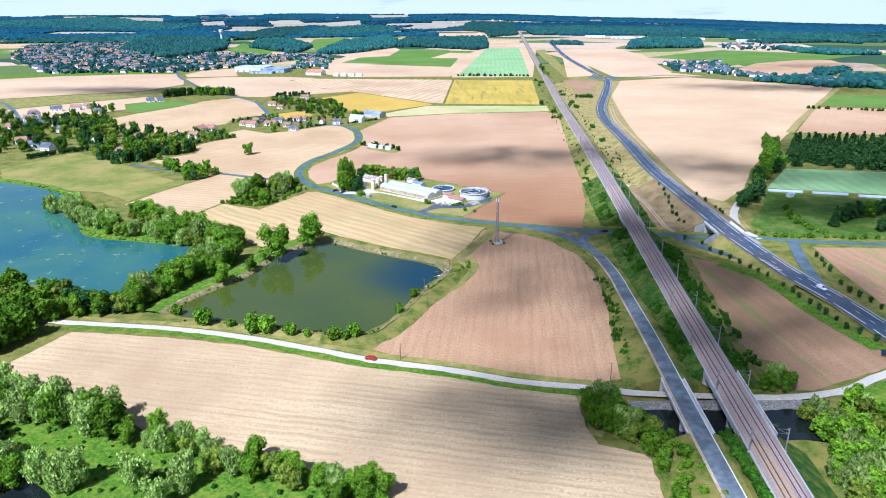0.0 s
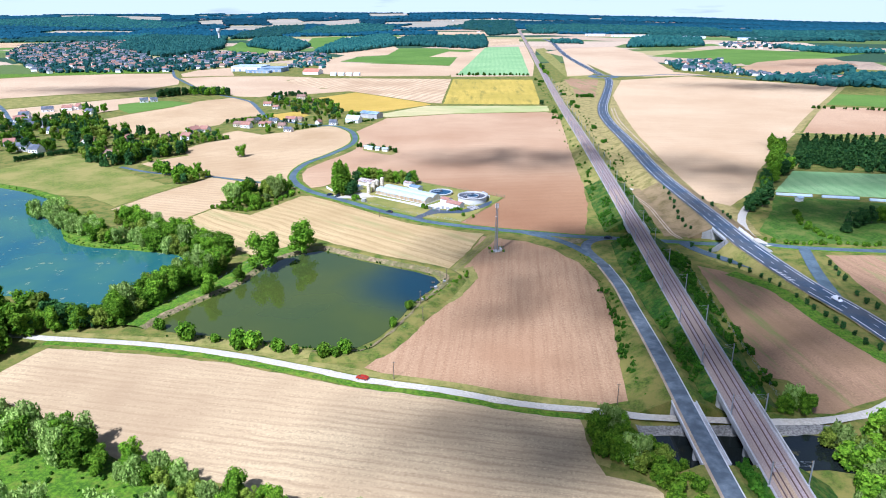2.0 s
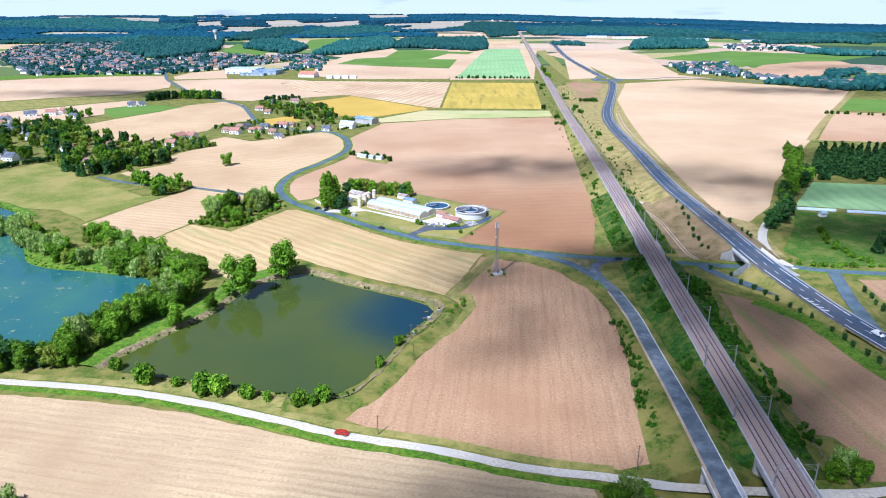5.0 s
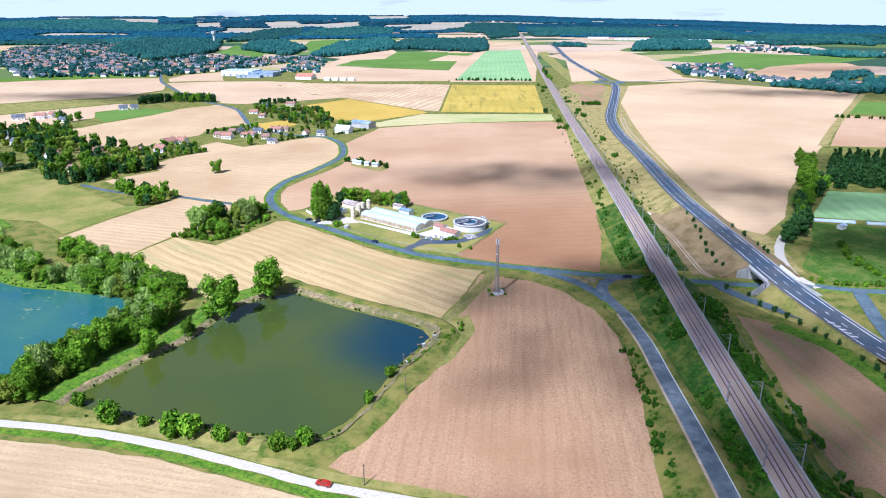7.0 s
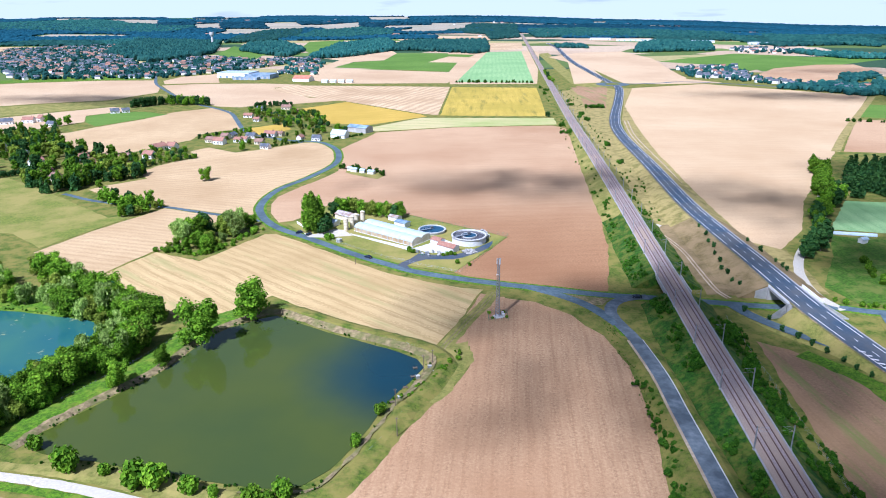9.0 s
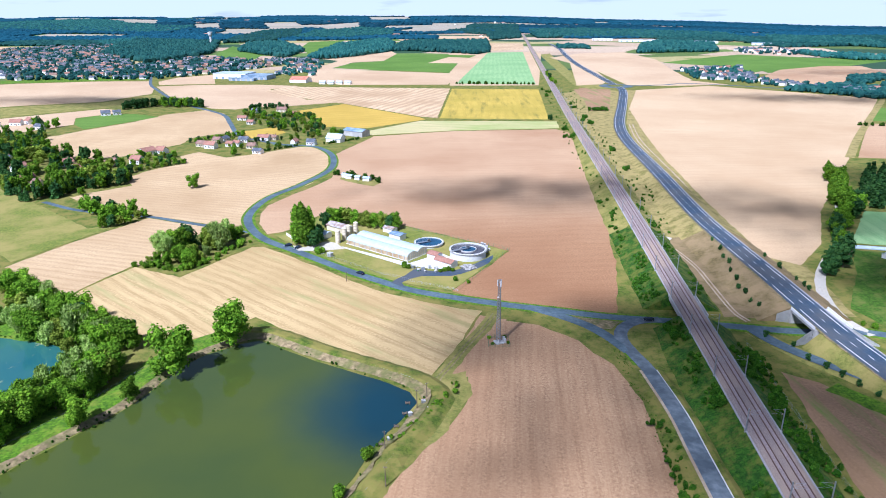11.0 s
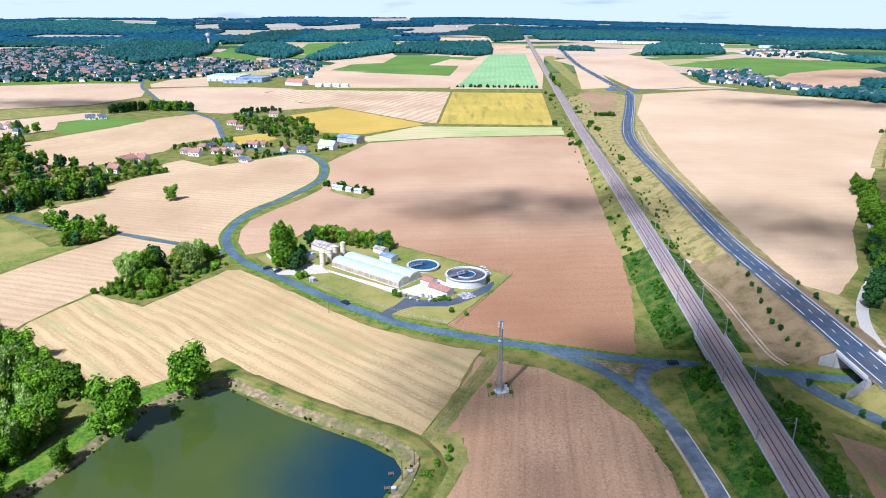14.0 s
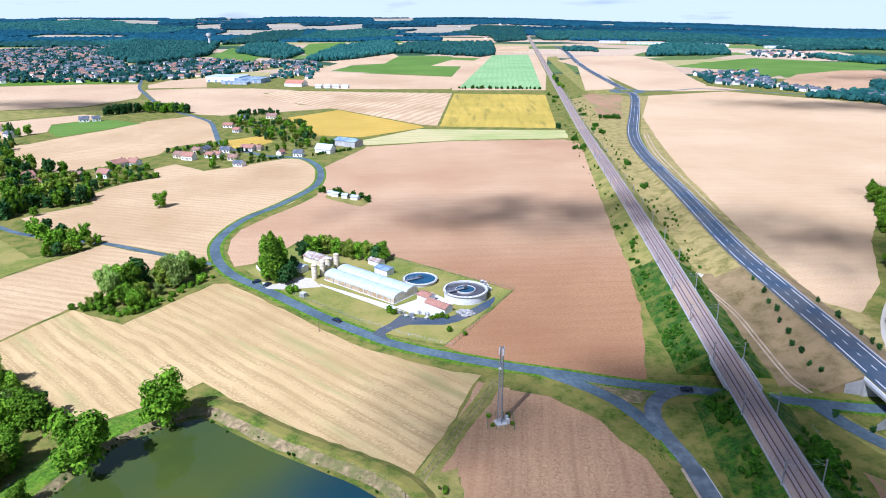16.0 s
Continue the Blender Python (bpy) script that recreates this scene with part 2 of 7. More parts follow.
GRASS_STRAW = turf("straw_grass", (0.2, 0.19, 0.045), (0.12, 0.1, 0.03), (0.46, 0.33, 0.145), 0.08, 0.36, 0.54)
GRASS_BROWN = turf("trampled_dry_ground", (0.2, 0.15, 0.06), (0.12, 0.09, 0.035), (0.34, 0.235, 0.13), 0.07, 0.36, 0.56)
DIRT = plain("pale_track_dirt", (0.36, 0.28, 0.19), (0.52, 0.42, 0.3), 1.2, 0.95, (0.3, 0.22, 0.14), 0.1)
ASPHALT_OLD = plain("worn_asphalt", (0.075, 0.112, 0.136), (0.12, 0.162, 0.186), 0.7, 0.85, (0.055, 0.082, 0.1), 0.1)
ASPHALT_PALE = plain("bleached_asphalt", (0.105, 0.13, 0.15), (0.18, 0.21, 0.23), 0.5, 0.85, (0.065, 0.085, 0.1), 0.16)
ASPHALT_NEW = plain("dark_asphalt", (0.03, 0.054, 0.086), (0.05, 0.08, 0.12), 0.9, 0.8, (0.09, 0.095, 0.1), 0.05)
GRAVEL_WHITE = plain("limestone_gravel", (0.4, 0.355, 0.28), (0.58, 0.53, 0.43), 1.2, 0.95, (0.45, 0.42, 0.36), 0.08)
BALLAST = plain("ballast", (0.17, 0.135, 0.125), (0.33, 0.27, 0.245), 3.5, 0.95, (0.36, 0.27, 0.2), 0.03, 0.8)
CONCRETE = plain("concrete", (0.42, 0.41, 0.39), (0.55, 0.54, 0.51), 0.8, 0.85, (0.33, 0.32, 0.3), 0.2)
CONCRETE_WHITE = plain("pale_concrete", (0.5, 0.5, 0.48), (0.64, 0.64, 0.62), 0.8, 0.8, (0.55, 0.55, 0.53), 0.25)
PATH_GREY = plain("path_chippings", (0.26, 0.25, 0.25), (0.36, 0.35, 0.345), 2.0, 0.95)
STONE = plain("riprap_stone", (0.11, 0.105, 0.09), (0.3, 0.285, 0.25), 1.5, 0.95, None, bump=0.6)
PAINT_WHITE = plain("road_paint", (0.7, 0.7, 0.7), (0.82, 0.82, 0.82), 2.0, 0.7)
RAIL_STEEL = plain("rail_steel", (0.13, 0.075, 0.055), (0.2, 0.12, 0.09), 4.0, 0.5, metal=0.4)
STEEL = plain("galvanised_steel", (0.3, 0.32, 0.34), (0.42, 0.44, 0.46), 2.0, 0.45, metal=0.6)
EARTH = plain("bare_bank_earth", (0.13, 0.1, 0.05), (0.32, 0.24, 0.125), 0.7, 0.95, (0.12, 0.13, 0.035), 0.22, 0.5)
BARK = plain("bark", (0.1, 0.075, 0.05), (0.18, 0.14, 0.1), 3.0, 0.95, bump=0.6)
# the blue by the north-east bank is reflected sky put into the colour
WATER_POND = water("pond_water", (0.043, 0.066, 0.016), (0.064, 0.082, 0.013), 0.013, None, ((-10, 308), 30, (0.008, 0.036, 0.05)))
WATER_LAKE = water("lake_water", (0.02, 0.1, 0.115), (0.05, 0.15, 0.1), 0.016, (0.22, 0.25, 0.12))
WATER_RIVER = water("river_water", (0.008, 0.012, 0.014), (0.014, 0.018, 0.014), 0.05, (0.07, 0.06, 0.02))
LEAF_GREEN = leaf("leaves_green", (0.036, 0.105, 0.004), (0.18, 0.33, 0.016))
LEAF_BRIGHT = leaf("leaves_bright", (0.05, 0.14, 0.005), (0.23, 0.39, 0.02))
LEAF_WILLOW = leaf("leaves_willow", (0.12, 0.22, 0.03), (0.4, 0.52, 0.13))
LEAF_OLIVE = leaf("leaves_olive", (0.075, 0.13, 0.01), (0.28, 0.35, 0.04))
LEAF_DARK = leaf("leaves_dark", (0.015, 0.06, 0.018), (0.066, 0.155, 0.032))
LEAF_SCRUB = leaf("scrub_leaves", (0.015, 0.07, 0.004), (0.07, 0.17, 0.01))
# aerial haze is put into these leaf colours: the farther, the bluer
LEAF_HAZE_FAR = leaf("hazed_wood_leaves", (0.009, 0.06, 0.062), (0.038, 0.13, 0.106))
LEAF_HAZE_DISTANT = leaf("hazed_skyline_leaves", (0.005, 0.044, 0.072), (0.016, 0.08, 0.118))

# ---- building helpers ----


def obj(name, bm, material=None, parent=None, label="", category="", kind="", group="", smooth=False):
    me = bpy.data.meshes.new(name)
    bm.to_mesh(me)
    bm.free()
    for mm in material if isinstance(material, (list, tuple)) else ([material] if material else []):
        me.materials.append(mm)
    if smooth:
        for p in me.polygons:
            p.use_smooth = True
    ob = new(name, me)
    if parent is not None:
        ob.parent = parent
    return tagged(ob, label, category, group, kind)


def part(name, bm, material, parent, label="", smooth=False):
    return obj(name, bm, material, parent, label, smooth=smooth)


def thing(name, at=(0, 0, 0), turn=0.0, label="", category="", group=""):
    e = new(name)
    e.empty_display_size = 0.5
    e.matrix_basis = pose(*at, 0, 0, turn)
    return tagged(e, label, category, group)


def box(bm, size, at=(0, 0, 0), turn=0.0, bevel=0.0):
    r = bmesh.ops.create_cube(bm, size=1.0, matrix=pose(*at, 0, 0, turn) @ Matrix.Diagonal((*size, 1)))
    if bevel:
        es = list({e for v in r["verts"] for e in v.link_edges})
        bmesh.ops.bevel(bm, geom=es, offset=bevel, segments=1, affect="EDGES")
    return bm


def cyl(bm, r1, r2, h, at=(0, 0, 0), seg=10, caps=True):
    bmesh.ops.create_cone(bm, cap_ends=caps, segments=seg, radius1=r1, radius2=r2, depth=h, matrix=Matrix.Translation((at[0], at[1], at[2] + h / 2)))
    return bm


def bar(bm, a, b, r=0.05, seg=5):
    """A thin round bar from a to b."""
    a, b = Vector(a), Vector(b)
    q = (b - a).to_track_quat("Z", "Y").to_matrix().to_4x4()
    bmesh.ops.create_cone(bm, cap_ends=True, segments=seg, radius1=r, radius2=r, depth=(b - a).length, matrix=Matrix.Translation((a + b) / 2) @ q)
    return bm


def glide(pts, step=4.0):
    """A smooth line through points, evenly sampled."""
    p = [Vector((*q, 0.0)[:3]) for q in pts]
    p = [2 * p[0] - p[1], *p, 2 * p[-1] - p[-2]]
    out = []
    for a, b, c, d in zip(p, p[1:], p[2:], p[3:]):
        n = max(1, int((c - b).length / step))
        for i in range(n):
            t = i / n
            out.append(0.5 * (2 * b + (c - a) * t + (2 * a - 5 * b + 4 * c - d) * t * t + (3 * b - a - 3 * c + d) * t**3))
    out.append(p[-2])
    return out


def sides(line):
    """The horizontal right-hand vector at each point of a line."""
    out = []
    for i in range(len(line)):
        d = line[min(i + 1, len(line) - 1)] - line[max(i - 1, 0)]
        out.append(Vector((d.y, -d.x, 0)).normalized())
    return out


def loft(line, profile, ragged=0.0, seed=1):
    """A band along a line. profile: (offset to the right, height above the line, or None for the ground)."""
    bm = bmesh.new()
    rng = random.Random(seed)
    prev = None
    for c, s in zip(line, sides(line)):
        row = []
        for k, (off, dz) in enumerate(profile):
            j = rng.uniform(-ragged, ragged) if k in (0, len(profile) - 1) else 0
            if callable(off):
                off = off(c)
            v = c + s * (off + j)
            v.z = 0.02 if dz is None else c.z + dz
            row.append(bm.verts.new(v))
        if prev:
            for k in range(len(row) - 1):
                bm.faces.new((prev[k], prev[k + 1], row[k + 1], row[k]))
        prev = row
    return bm


def ribbon(name, pts, width, material, z=0.12, label="", category="road", kind="structure", ragged=0.0, off=0.0, step=4.0, parent=None):
    line = glide(pts, step)
    h = width / 2
    bm = loft(line, [(off - h - 0.02, z - 0.1), (off - h, z), (off, z + 0.02), (off + h, z), (off + h + 0.02, z - 0.1)], ragged)
    return obj(name, bm, material, parent, label, category, kind)


def dashes(name, pts, parent, off=0.0, dash=3.0, gap=10.0, width=0.18, z=0.17, material=None, close=False):
    """Painted lines along a road: one mesh of dashes."""
    line = glide(pts, 1.0)
    sd = sides(line)
    bm, run = bmesh.new(), 0.0
    for i in range(len(line) - 1):
        on = close or (run % (dash + gap)) < dash
        run += (line[i + 1] - line[i]).length
        if on:
            q = [line[i] + sd[i] * (off - width / 2), line[i] + sd[i] * (off + width / 2), line[i + 1] + sd[i + 1] * (off + width / 2), line[i + 1] + sd[i + 1] * (off - width / 2)]
            bm.faces.new([bm.verts.new(v + Vector((0, 0, z))) for v in q])
    return obj(name, bm, material or PAINT_WHITE, parent)


def area(name, pts, material, z, label, category="field", kind="structure", wobble=0.5, step=5.0, rounded=False, lip=0.06):
    """A level piece of ground with a slightly uneven edge, a little proud of what it lies on."""
    rng = random.Random(len(pts) * 7 + int(pts[0][0]))
    ring = []
    if rounded:
        n = len(pts)
        closed = [Vector((*p, 0)) for p in pts]
        for i in range(n):
            a, b, c, d = (closed[(i + k - 1) % n] for k in range(4))
            m = max(1, int((c - b).length / step))
            for k in range(m):
                t = k / m
                ring.append(0.5 * (2 * b + (c - a) * t + (2 * a - 5 * b + 4 * c - d) * t * t + (3 * b - a - 3 * c + d) * t**3))
    else:
        for a, b in zip(pts, pts[1:] + pts[:1]):
            a, b = Vector((*a, 0)), Vector((*b, 0))
            m = max(1, int((b - a).length / step))
            ring += [a.lerp(b, k / m) for k in range(m)]
    bm = bmesh.new()
    vs = [bm.verts.new((p.x + rng.uniform(-wobble, wobble), p.y + rng.uniform(-wobble, wobble), z)) for p in ring]
    f = bm.faces.new(vs)
    f.normal_update()
    if f.normal.z < 0:
        f.normal_flip()
    low = [bm.verts.new((v.co.x, v.co.y, z - lip)) for v in vs]
    for i in range(len(vs)):
        j = (i + 1) % len(vs)
        bm.faces.new((vs[i], vs[j], low[j], low[i]))
    bmesh.ops.triangulate(bm, faces=[f])
    return obj(name, bm, material, None, label, category, kind)

# ---- ground, to the horizon ----


def ground_height(x, y):
    r, az = math.hypot(x, y), math.atan2(x, y)
    t = min(1.0, max(0.0, (r - 3000) / 1900))
    swell = 34 - 86 * az - 144 * az * az + 4 * math.sin(az * 9 + 1) + 3 * math.sin(az * 23)
    return t * t * (3 - 2 * t) * max(-60.0, swell)


def far_land():
    """Far farmland: a patchwork of stubble, meadow, crop and woodland plots."""
    m, n, l, bs = shader("far_farmland", 0.95)
    v = mapped(n, l, -12, (2.1, 1, 1))
    cells = n.new("ShaderNodeTexVoronoi")
    cells.inputs["Scale"].default_value = 0.0062
    l.new(v, cells.inputs["Vector"])
    sep = n.new("ShaderNodeSeparateColor")
    l.new(cells.outputs["Color"], sep.inputs[0])
    r = n.new("ShaderNodeValToRGB")
    r.color_ramp.interpolation = "CONSTANT"
    stops = ((0.0, (0.03, 0.075, 0.035)), (0.3, (0.45, 0.33, 0.22)), (0.5, (0.1, 0.15, 0.035)), (0.62, (0.5, 0.38, 0.26)), (0.76, (0.13, 0.2, 0.045)), (0.88, (0.36, 0.31, 0.13)))
    for k, (p, c) in enumerate(stops):
        e = r.color_ramp.elements[k] if k < 2 else r.color_ramp.elements.new(p)
        e.position, e.color = p, rgb(c)
    l.new(sep.outputs[0], r.inputs[0])
    fine = noise_node(n, l, mapped(n, l), 0.12, 6, 0.7)
    col = mix_node(n, l, 1.0, r.outputs[0], ramp_node(n, l, fine, (0.7, 0.7, 0.7), (1.15, 1.15, 1.15)), "MULTIPLY")
    l.new(col, bs.inputs["Base Color"])
    bump_node(n, l, bs, fine, 0.3, 0.5)
    return m


def ground_sheet():
    bm = bmesh.new()
    radii = [30, 120, 300, 600, 1000, 1500, 2000, 2500, 3000, 3300, 3600, 3900, 4200, 4500, 4700, 4900, 5200, 6000]
    rings = []
    for r in radii:
        rings.append([bm.verts.new((r * math.sin(a), r * math.cos(a), ground_height(r * math.sin(a), r * math.cos(a)))) for a in (2 * math.pi * k / 180 for k in range(180))])
    for a, b in zip(rings, rings[1:]):
        for k in range(180):
            j = (k + 1) % 180
            bm.faces.new((a[k], b[k], b[j], a[j]))
    bm.faces.new(rings[0][::-1])
    bmesh.ops.recalc_face_normals(bm, faces=bm.faces)
    for f in bm.faces:
        f.material_index = 1 if f.calc_center_median().xy.length > 1500 else 0
    sheet = obj("ground", bm, GRASS, None, "rolling farmland with rough green and straw-dry grass", "ground", "structure")
    sheet.data.materials.append(far_land())


ground_sheet()

# ---- fields ----
area("field_1", [(-162, 220), (-150, 248), (-115, 243), (-77, 235), (-30, 218), (3, 210), (46, 198), (44, 180), (46, 171), (58, 166), (62, 158), (62, 147), (62, 110), (0, 110), (-13, 146), (-26, 154), (-44, 163), (-66, 171), (-88, 177), (-112, 191), (-134, 205)], STUBBLE_NEAR, 0.06, "harvested stubble field, pale beige, with mowing rows beside the gravel track", wobble=0.4)
area("field_2", [(-27, 231), (-19, 245), (5, 288), (13, 302), (17.5, 314), (17, 328), (33, 370), (47, 366), (60, 352), (69, 333), (73, 310), (72, 276), (66, 229), (62, 208), (53, 206), (23, 213), (-18, 226)], SOIL_MAST, 0.06, "tilled pale brown field with drill lines between pond and road")
area("field_3", [(-157, 396), (-157, 404), (-152, 417), (-145, 433), (-131, 426), (-117, 419), (-112, 428), (-106, 440), (-94, 462), (-88, 462), (-76, 452), (-56, 434), (-39, 417), (-19, 400), (3, 388), (15, 382), (25, 380), (22, 374), (14, 349), (2, 322), (-5, 326), (-38, 350), (-70, 375), (-79, 362), (-98, 348)], STUBBLE_STRIPE, 0.07, "cut cereal field with light swathes and green weedy edges")
area("field_4", [(-197, 468), (-191, 480), (-172, 516), (-150, 506), (-128, 496), (-132, 478), (-134, 451), (-142, 438), (-147, 434), (-153, 419), (-158, 406), (-160, 391), (-174, 404), (-210, 434)], STUBBLE_LONE, 0.06, "small bare beige field beside the copse")
area("field_39", [(-146, 434), (-142, 438), (-135, 436), (-124, 464), (-121, 486), (-120, 500), (-108, 492), (-98, 478), (-88, 464), (-94, 463), (-107, 441), (-112, 429), (-118, 420), (-131, 426)], GRASS, 0.08, "rough grass under the copse by the road bend", "grass")
area("field_5", [(-245, 564), (-238, 576), (-216, 596), (-230, 617), (-225, 642), (-215, 656), (-203, 669), (-219, 697), (-208, 715), (-177, 691), (-162, 700), (-148, 712), (-125, 734), (-111, 736), (-98, 720), (-90, 692), (-84, 655), (-82, 625), (-89, 596), (-102, 572), (-112, 549), (-112, 526), (-110, 506), (-107, 492), (-131, 503), (-174, 522), (-225, 549)], STUBBLE_LONE, 0.06, "open stubble field with one lone tree")
area("field_6", [(-87, 696), (-78, 662), (-75, 637), (-76, 612), (-85, 589), (-97, 564), (-105, 542), (-105, 524), (-101, 504), (-91, 484), (-83, 488), (-74, 506), (-67, 522), (-57, 531), (-16, 500), (43, 454), (32, 434), (12, 401), (21, 394), (35, 388), (54, 382), (81, 377), (88, 407), (95, 438), (98, 464), (106, 501), (120, 625), (134, 800), (124, 820), (17, 813), (-60, 786)], SOIL_BROWN, 0.06, "large bare brown field along the railway")
area("field_7", [(-66, 792), (-69, 817), (-18, 879), (132, 870), (129, 826), (17, 816)], STRIP_PALE_M, 0.07, "mown pale strip with green patches at the field head")
area("field_8", [(-176, 953), (-122, 1019), (-19, 904), (-12, 889), (-71, 834), (-117, 844)], MUSTARD, 0.06, "ripe mustard-yellow crop field")
area("field_9", [(4, 896), (21, 1182), (151, 1166), (126, 884)], YELLOW, 0.06, "yellow crop field with darker trampled marks")
area("field_10", [(-261, 1163), (-239, 1224), (18, 1186), (1, 900), (-17, 908), (-122, 1024), (-210, 1100)], STUBBLE_ROWS, 0.07, "harvested field with broad pale mowing rows")
area("field_11", [(-454, 1238), (-388, 1259), (-290, 1256), (-221, 1232), (-260, 1190), (-180, 1067), (-123, 1040), (-200, 998), (-234, 998), (-251, 976), (-284, 986), (-342, 1049), (-388, 1117)], STUBBLE_FAR, 0.06, "wide beige stubble field below the town")
area("field_12", [(-418, 730), (-395, 785), (-379, 801), (-368, 830), (-338, 884), (-323, 936), (-286, 972), (-255, 943), (-222, 862), (-205, 816), (-212, 810), (-229, 796), (-239, 783), (-237, 751), (-260, 718), (-262, 703), (-285, 686), (-315, 692), (-342, 731), (-375, 752)], STUBBLE_LONE, 0.06, "striped stubble field between two hamlets")
area("field_13", [(-845, 1165), (-790, 1247), (-712, 1292), (-589, 1322), (-498, 1320), (-448, 1216), (-423, 1142), (-455, 1057), (-544, 1023), (-613, 983), (-670, 954)], STUBBLE_FAR, 0.06, "beige stubble field partly in cloud shade")
area("field_14", [(-663, 946), (-606, 974), (-538, 1014), (-450, 1046), (-417, 1129), (-355, 1082), (-371, 1040), (-425, 997), (-491, 939), (-546, 884), (-590, 858)], GRASS_DRY, 0.06, "dull olive pasture behind the hamlet")
area("field_212", [(-397, 868), (-417, 910), (-396, 941), (-363, 944), (-324, 920), (-340, 888), (-371, 836)], GREEN_CROP, 0.08, "bright green strip behind the hamlet")
area("field_213", [(-585, 851), (-541, 877), (-486, 931), (-420, 988), (-392, 974), (-392, 945), (-419, 914), (-398, 868), (-422, 827), (-474, 786), (-518, 771)], STUBBLE_FAR, 0.07, "small beige field behind the hamlet")
area("field_214", [(284, 1660), (318, 1650), (284, 1290), (262, 1232), (218, 1215)], STUBBLE_FAR, 0.07, "beige field between railway and far road")
area("field_15", [(29, 1255), (126, 1998), (220, 2015), (156, 1236)], GREEN_PALE, 0.06, "pale green young crop beside the railway")
area("field_16", [(-235, 1311), (-256, 1610), (-211, 1532), (19, 1430), (58, 1743), (112, 1990), (15, 1240), (-155, 1245)], STUBBLE_FAR, 0.06, "pinkish beige stubble field")
area("field_17", [(-220, 1557), (-193, 1692), (-130, 1735), (-115, 1969), (90, 1899), (45, 1712), (19, 1440)], GREEN_CROP, 0.1, "deep green maize field")
area("field_18", [(-26, 1670), (21, 1846), (79, 1808), (46, 1653)], STUBBLE_FAR, 0.18, "small pale stubble field inside the green crop")
area("field_19", [(160, 2448), (266, 2441), (234, 2106), (133, 2064)], STUBBLE_ROWS, 0.06, "orchard rows on bare soil", kind="structure")
area("field_20", [(294, 1150), (420, 1199), (586, 1040), (345, 676), (240, 520), (210, 461), (184, 430), (172, 444), (180, 552), (192, 680), (210, 810), (235, 960)], SOIL_RIGHT, 0.06, "huge pale bare field beyond the main road")
area("field_21", [(352, 676), (458, 843), (620, 800), (560, 630)], SOIL_BROWN, 0.06, "brown field beside the conifer wood")
area("field_22", [(227, 463), (268, 522), (420, 490), (380, 410), (298, 444)], GREEN_PALE, 0.06, "mint-green crop in front of the conifer wood")
area("field_23", [(127, 328), (136, 321), (142, 310), (149, 296), (154, 281), (156, 267), (160, 251), (162, 234), (164, 224), (167, 219), (167, 218), (158, 214), (139, 206), (125, 200), (117, 200), (122, 212), (120, 220), (114, 222), (116, 245), (120, 275), (123, 301)], SOIL_STRIP, 0.06, "thin fallow strip with green weed streaks beside the railway")
area("field_24", [(197, 341), (300, 335), (290, 240), (196, 240), (190, 270), (192, 300)], SOIL_STRIP, 0.06, "bare reddish field beyond the main road")
area("field_25", [(128, 192), (155, 207), (260, 200), (260, -200), (104, -200), (110, 60), (117, 140), (121, 166)], GRASS_LUSH, 0.06, "bright green meadow by the river")
area("field_26", [(-356, 539), (-327, 604), (-275, 563), (-199, 496), (-180, 512), (-211, 441), (-240, 466), (-274, 472), (-335, 507)], GRASS_FEN, 0.06, "rough olive meadow by the lake")
area("field_27", [(355, 1848), (463, 1756), (425, 1291), (307, 1254), (316, 1490)], STUBBLE_FAR, 0.06, "pinkish field beside the far road")
area("field_28", [(563, 1752), (893, 1737), (990, 1659), (749, 1474), (599, 1395), (637, 1601)], GREEN_CROP, 0.06, "green meadows round the far village")
area("field_29", [(215, 1184), (256, 1150), (208, 946), (183, 947)], SOIL_STRIP, 0.06, "rough brown plot beside the railway")
area("field_30", [(180, 380), (205, 420), (222, 452), (292, 430), (330, 360), (240, 352), (185, 362)], GRASS_GARDEN, 0.05, "green garden meadow with hedges")
area("field_31", [(-190, -200), (-175, 190), (-134, 203), (-88, 175), (-44, 161), (-13, 144), (0, 108), (0, -200)], GRASS_LUSH, 0.04, "lush green river meadow")
area("field_32", [(-88, 483), (-81, 486), (-73, 504), (-65, 520), (-56, 529), (-16, 498), (42, 454), (12, 402), (2, 406), (-16, 413), (-31, 426), (-48, 440), (-67, 460), (-80, 473)], GRASS_FEN, 0.09, "dry lawn round the treatment works", category="lawn")

area("field_37", [(124, 372), (150, 372), (152, 420), (152, 474), (128, 474)], GRASS_BROWN, 0.045, "trampled brown ground between railway and main road", "ground", wobble=0.8)
area("field_33", [(110, 400), (150, 385), (150, 470), (160, 600), (176, 750), (195, 850), (270, 1130), (260, 1150), (205, 1150), (170, 1100), (150, 850), (128, 620)], GRASS_STRAW, 0.03, "rough straw-dry ground between railway and main road", "ground")
area("field_34", [(160, 372), (178, 372), (186, 430), (172, 446), (182, 552), (194, 680), (212, 810), (238, 960), (296, 1150), (280, 1150), (240, 985), (204, 850), (186, 755), (174, 620)], GRASS_STRAW, 0.04, "dry verge land along the main road", "ground")

area("field_38", [(-3, 319), (3, 323), (10, 327), (17, 329), (18, 314), (13, 301), (4, 286), (-5, 288), (-2, 304)], GRASS_DRY, 0.065, "rough yellowish grass at the pond corner", "grass", wobble=1.0, step=3)
area("field_35", [(24, 375), (34, 371), (17, 326), (3, 321), (15, 349)], SOIL_MAST, 0.05, "bare field margin with a faint wheel track", "field")


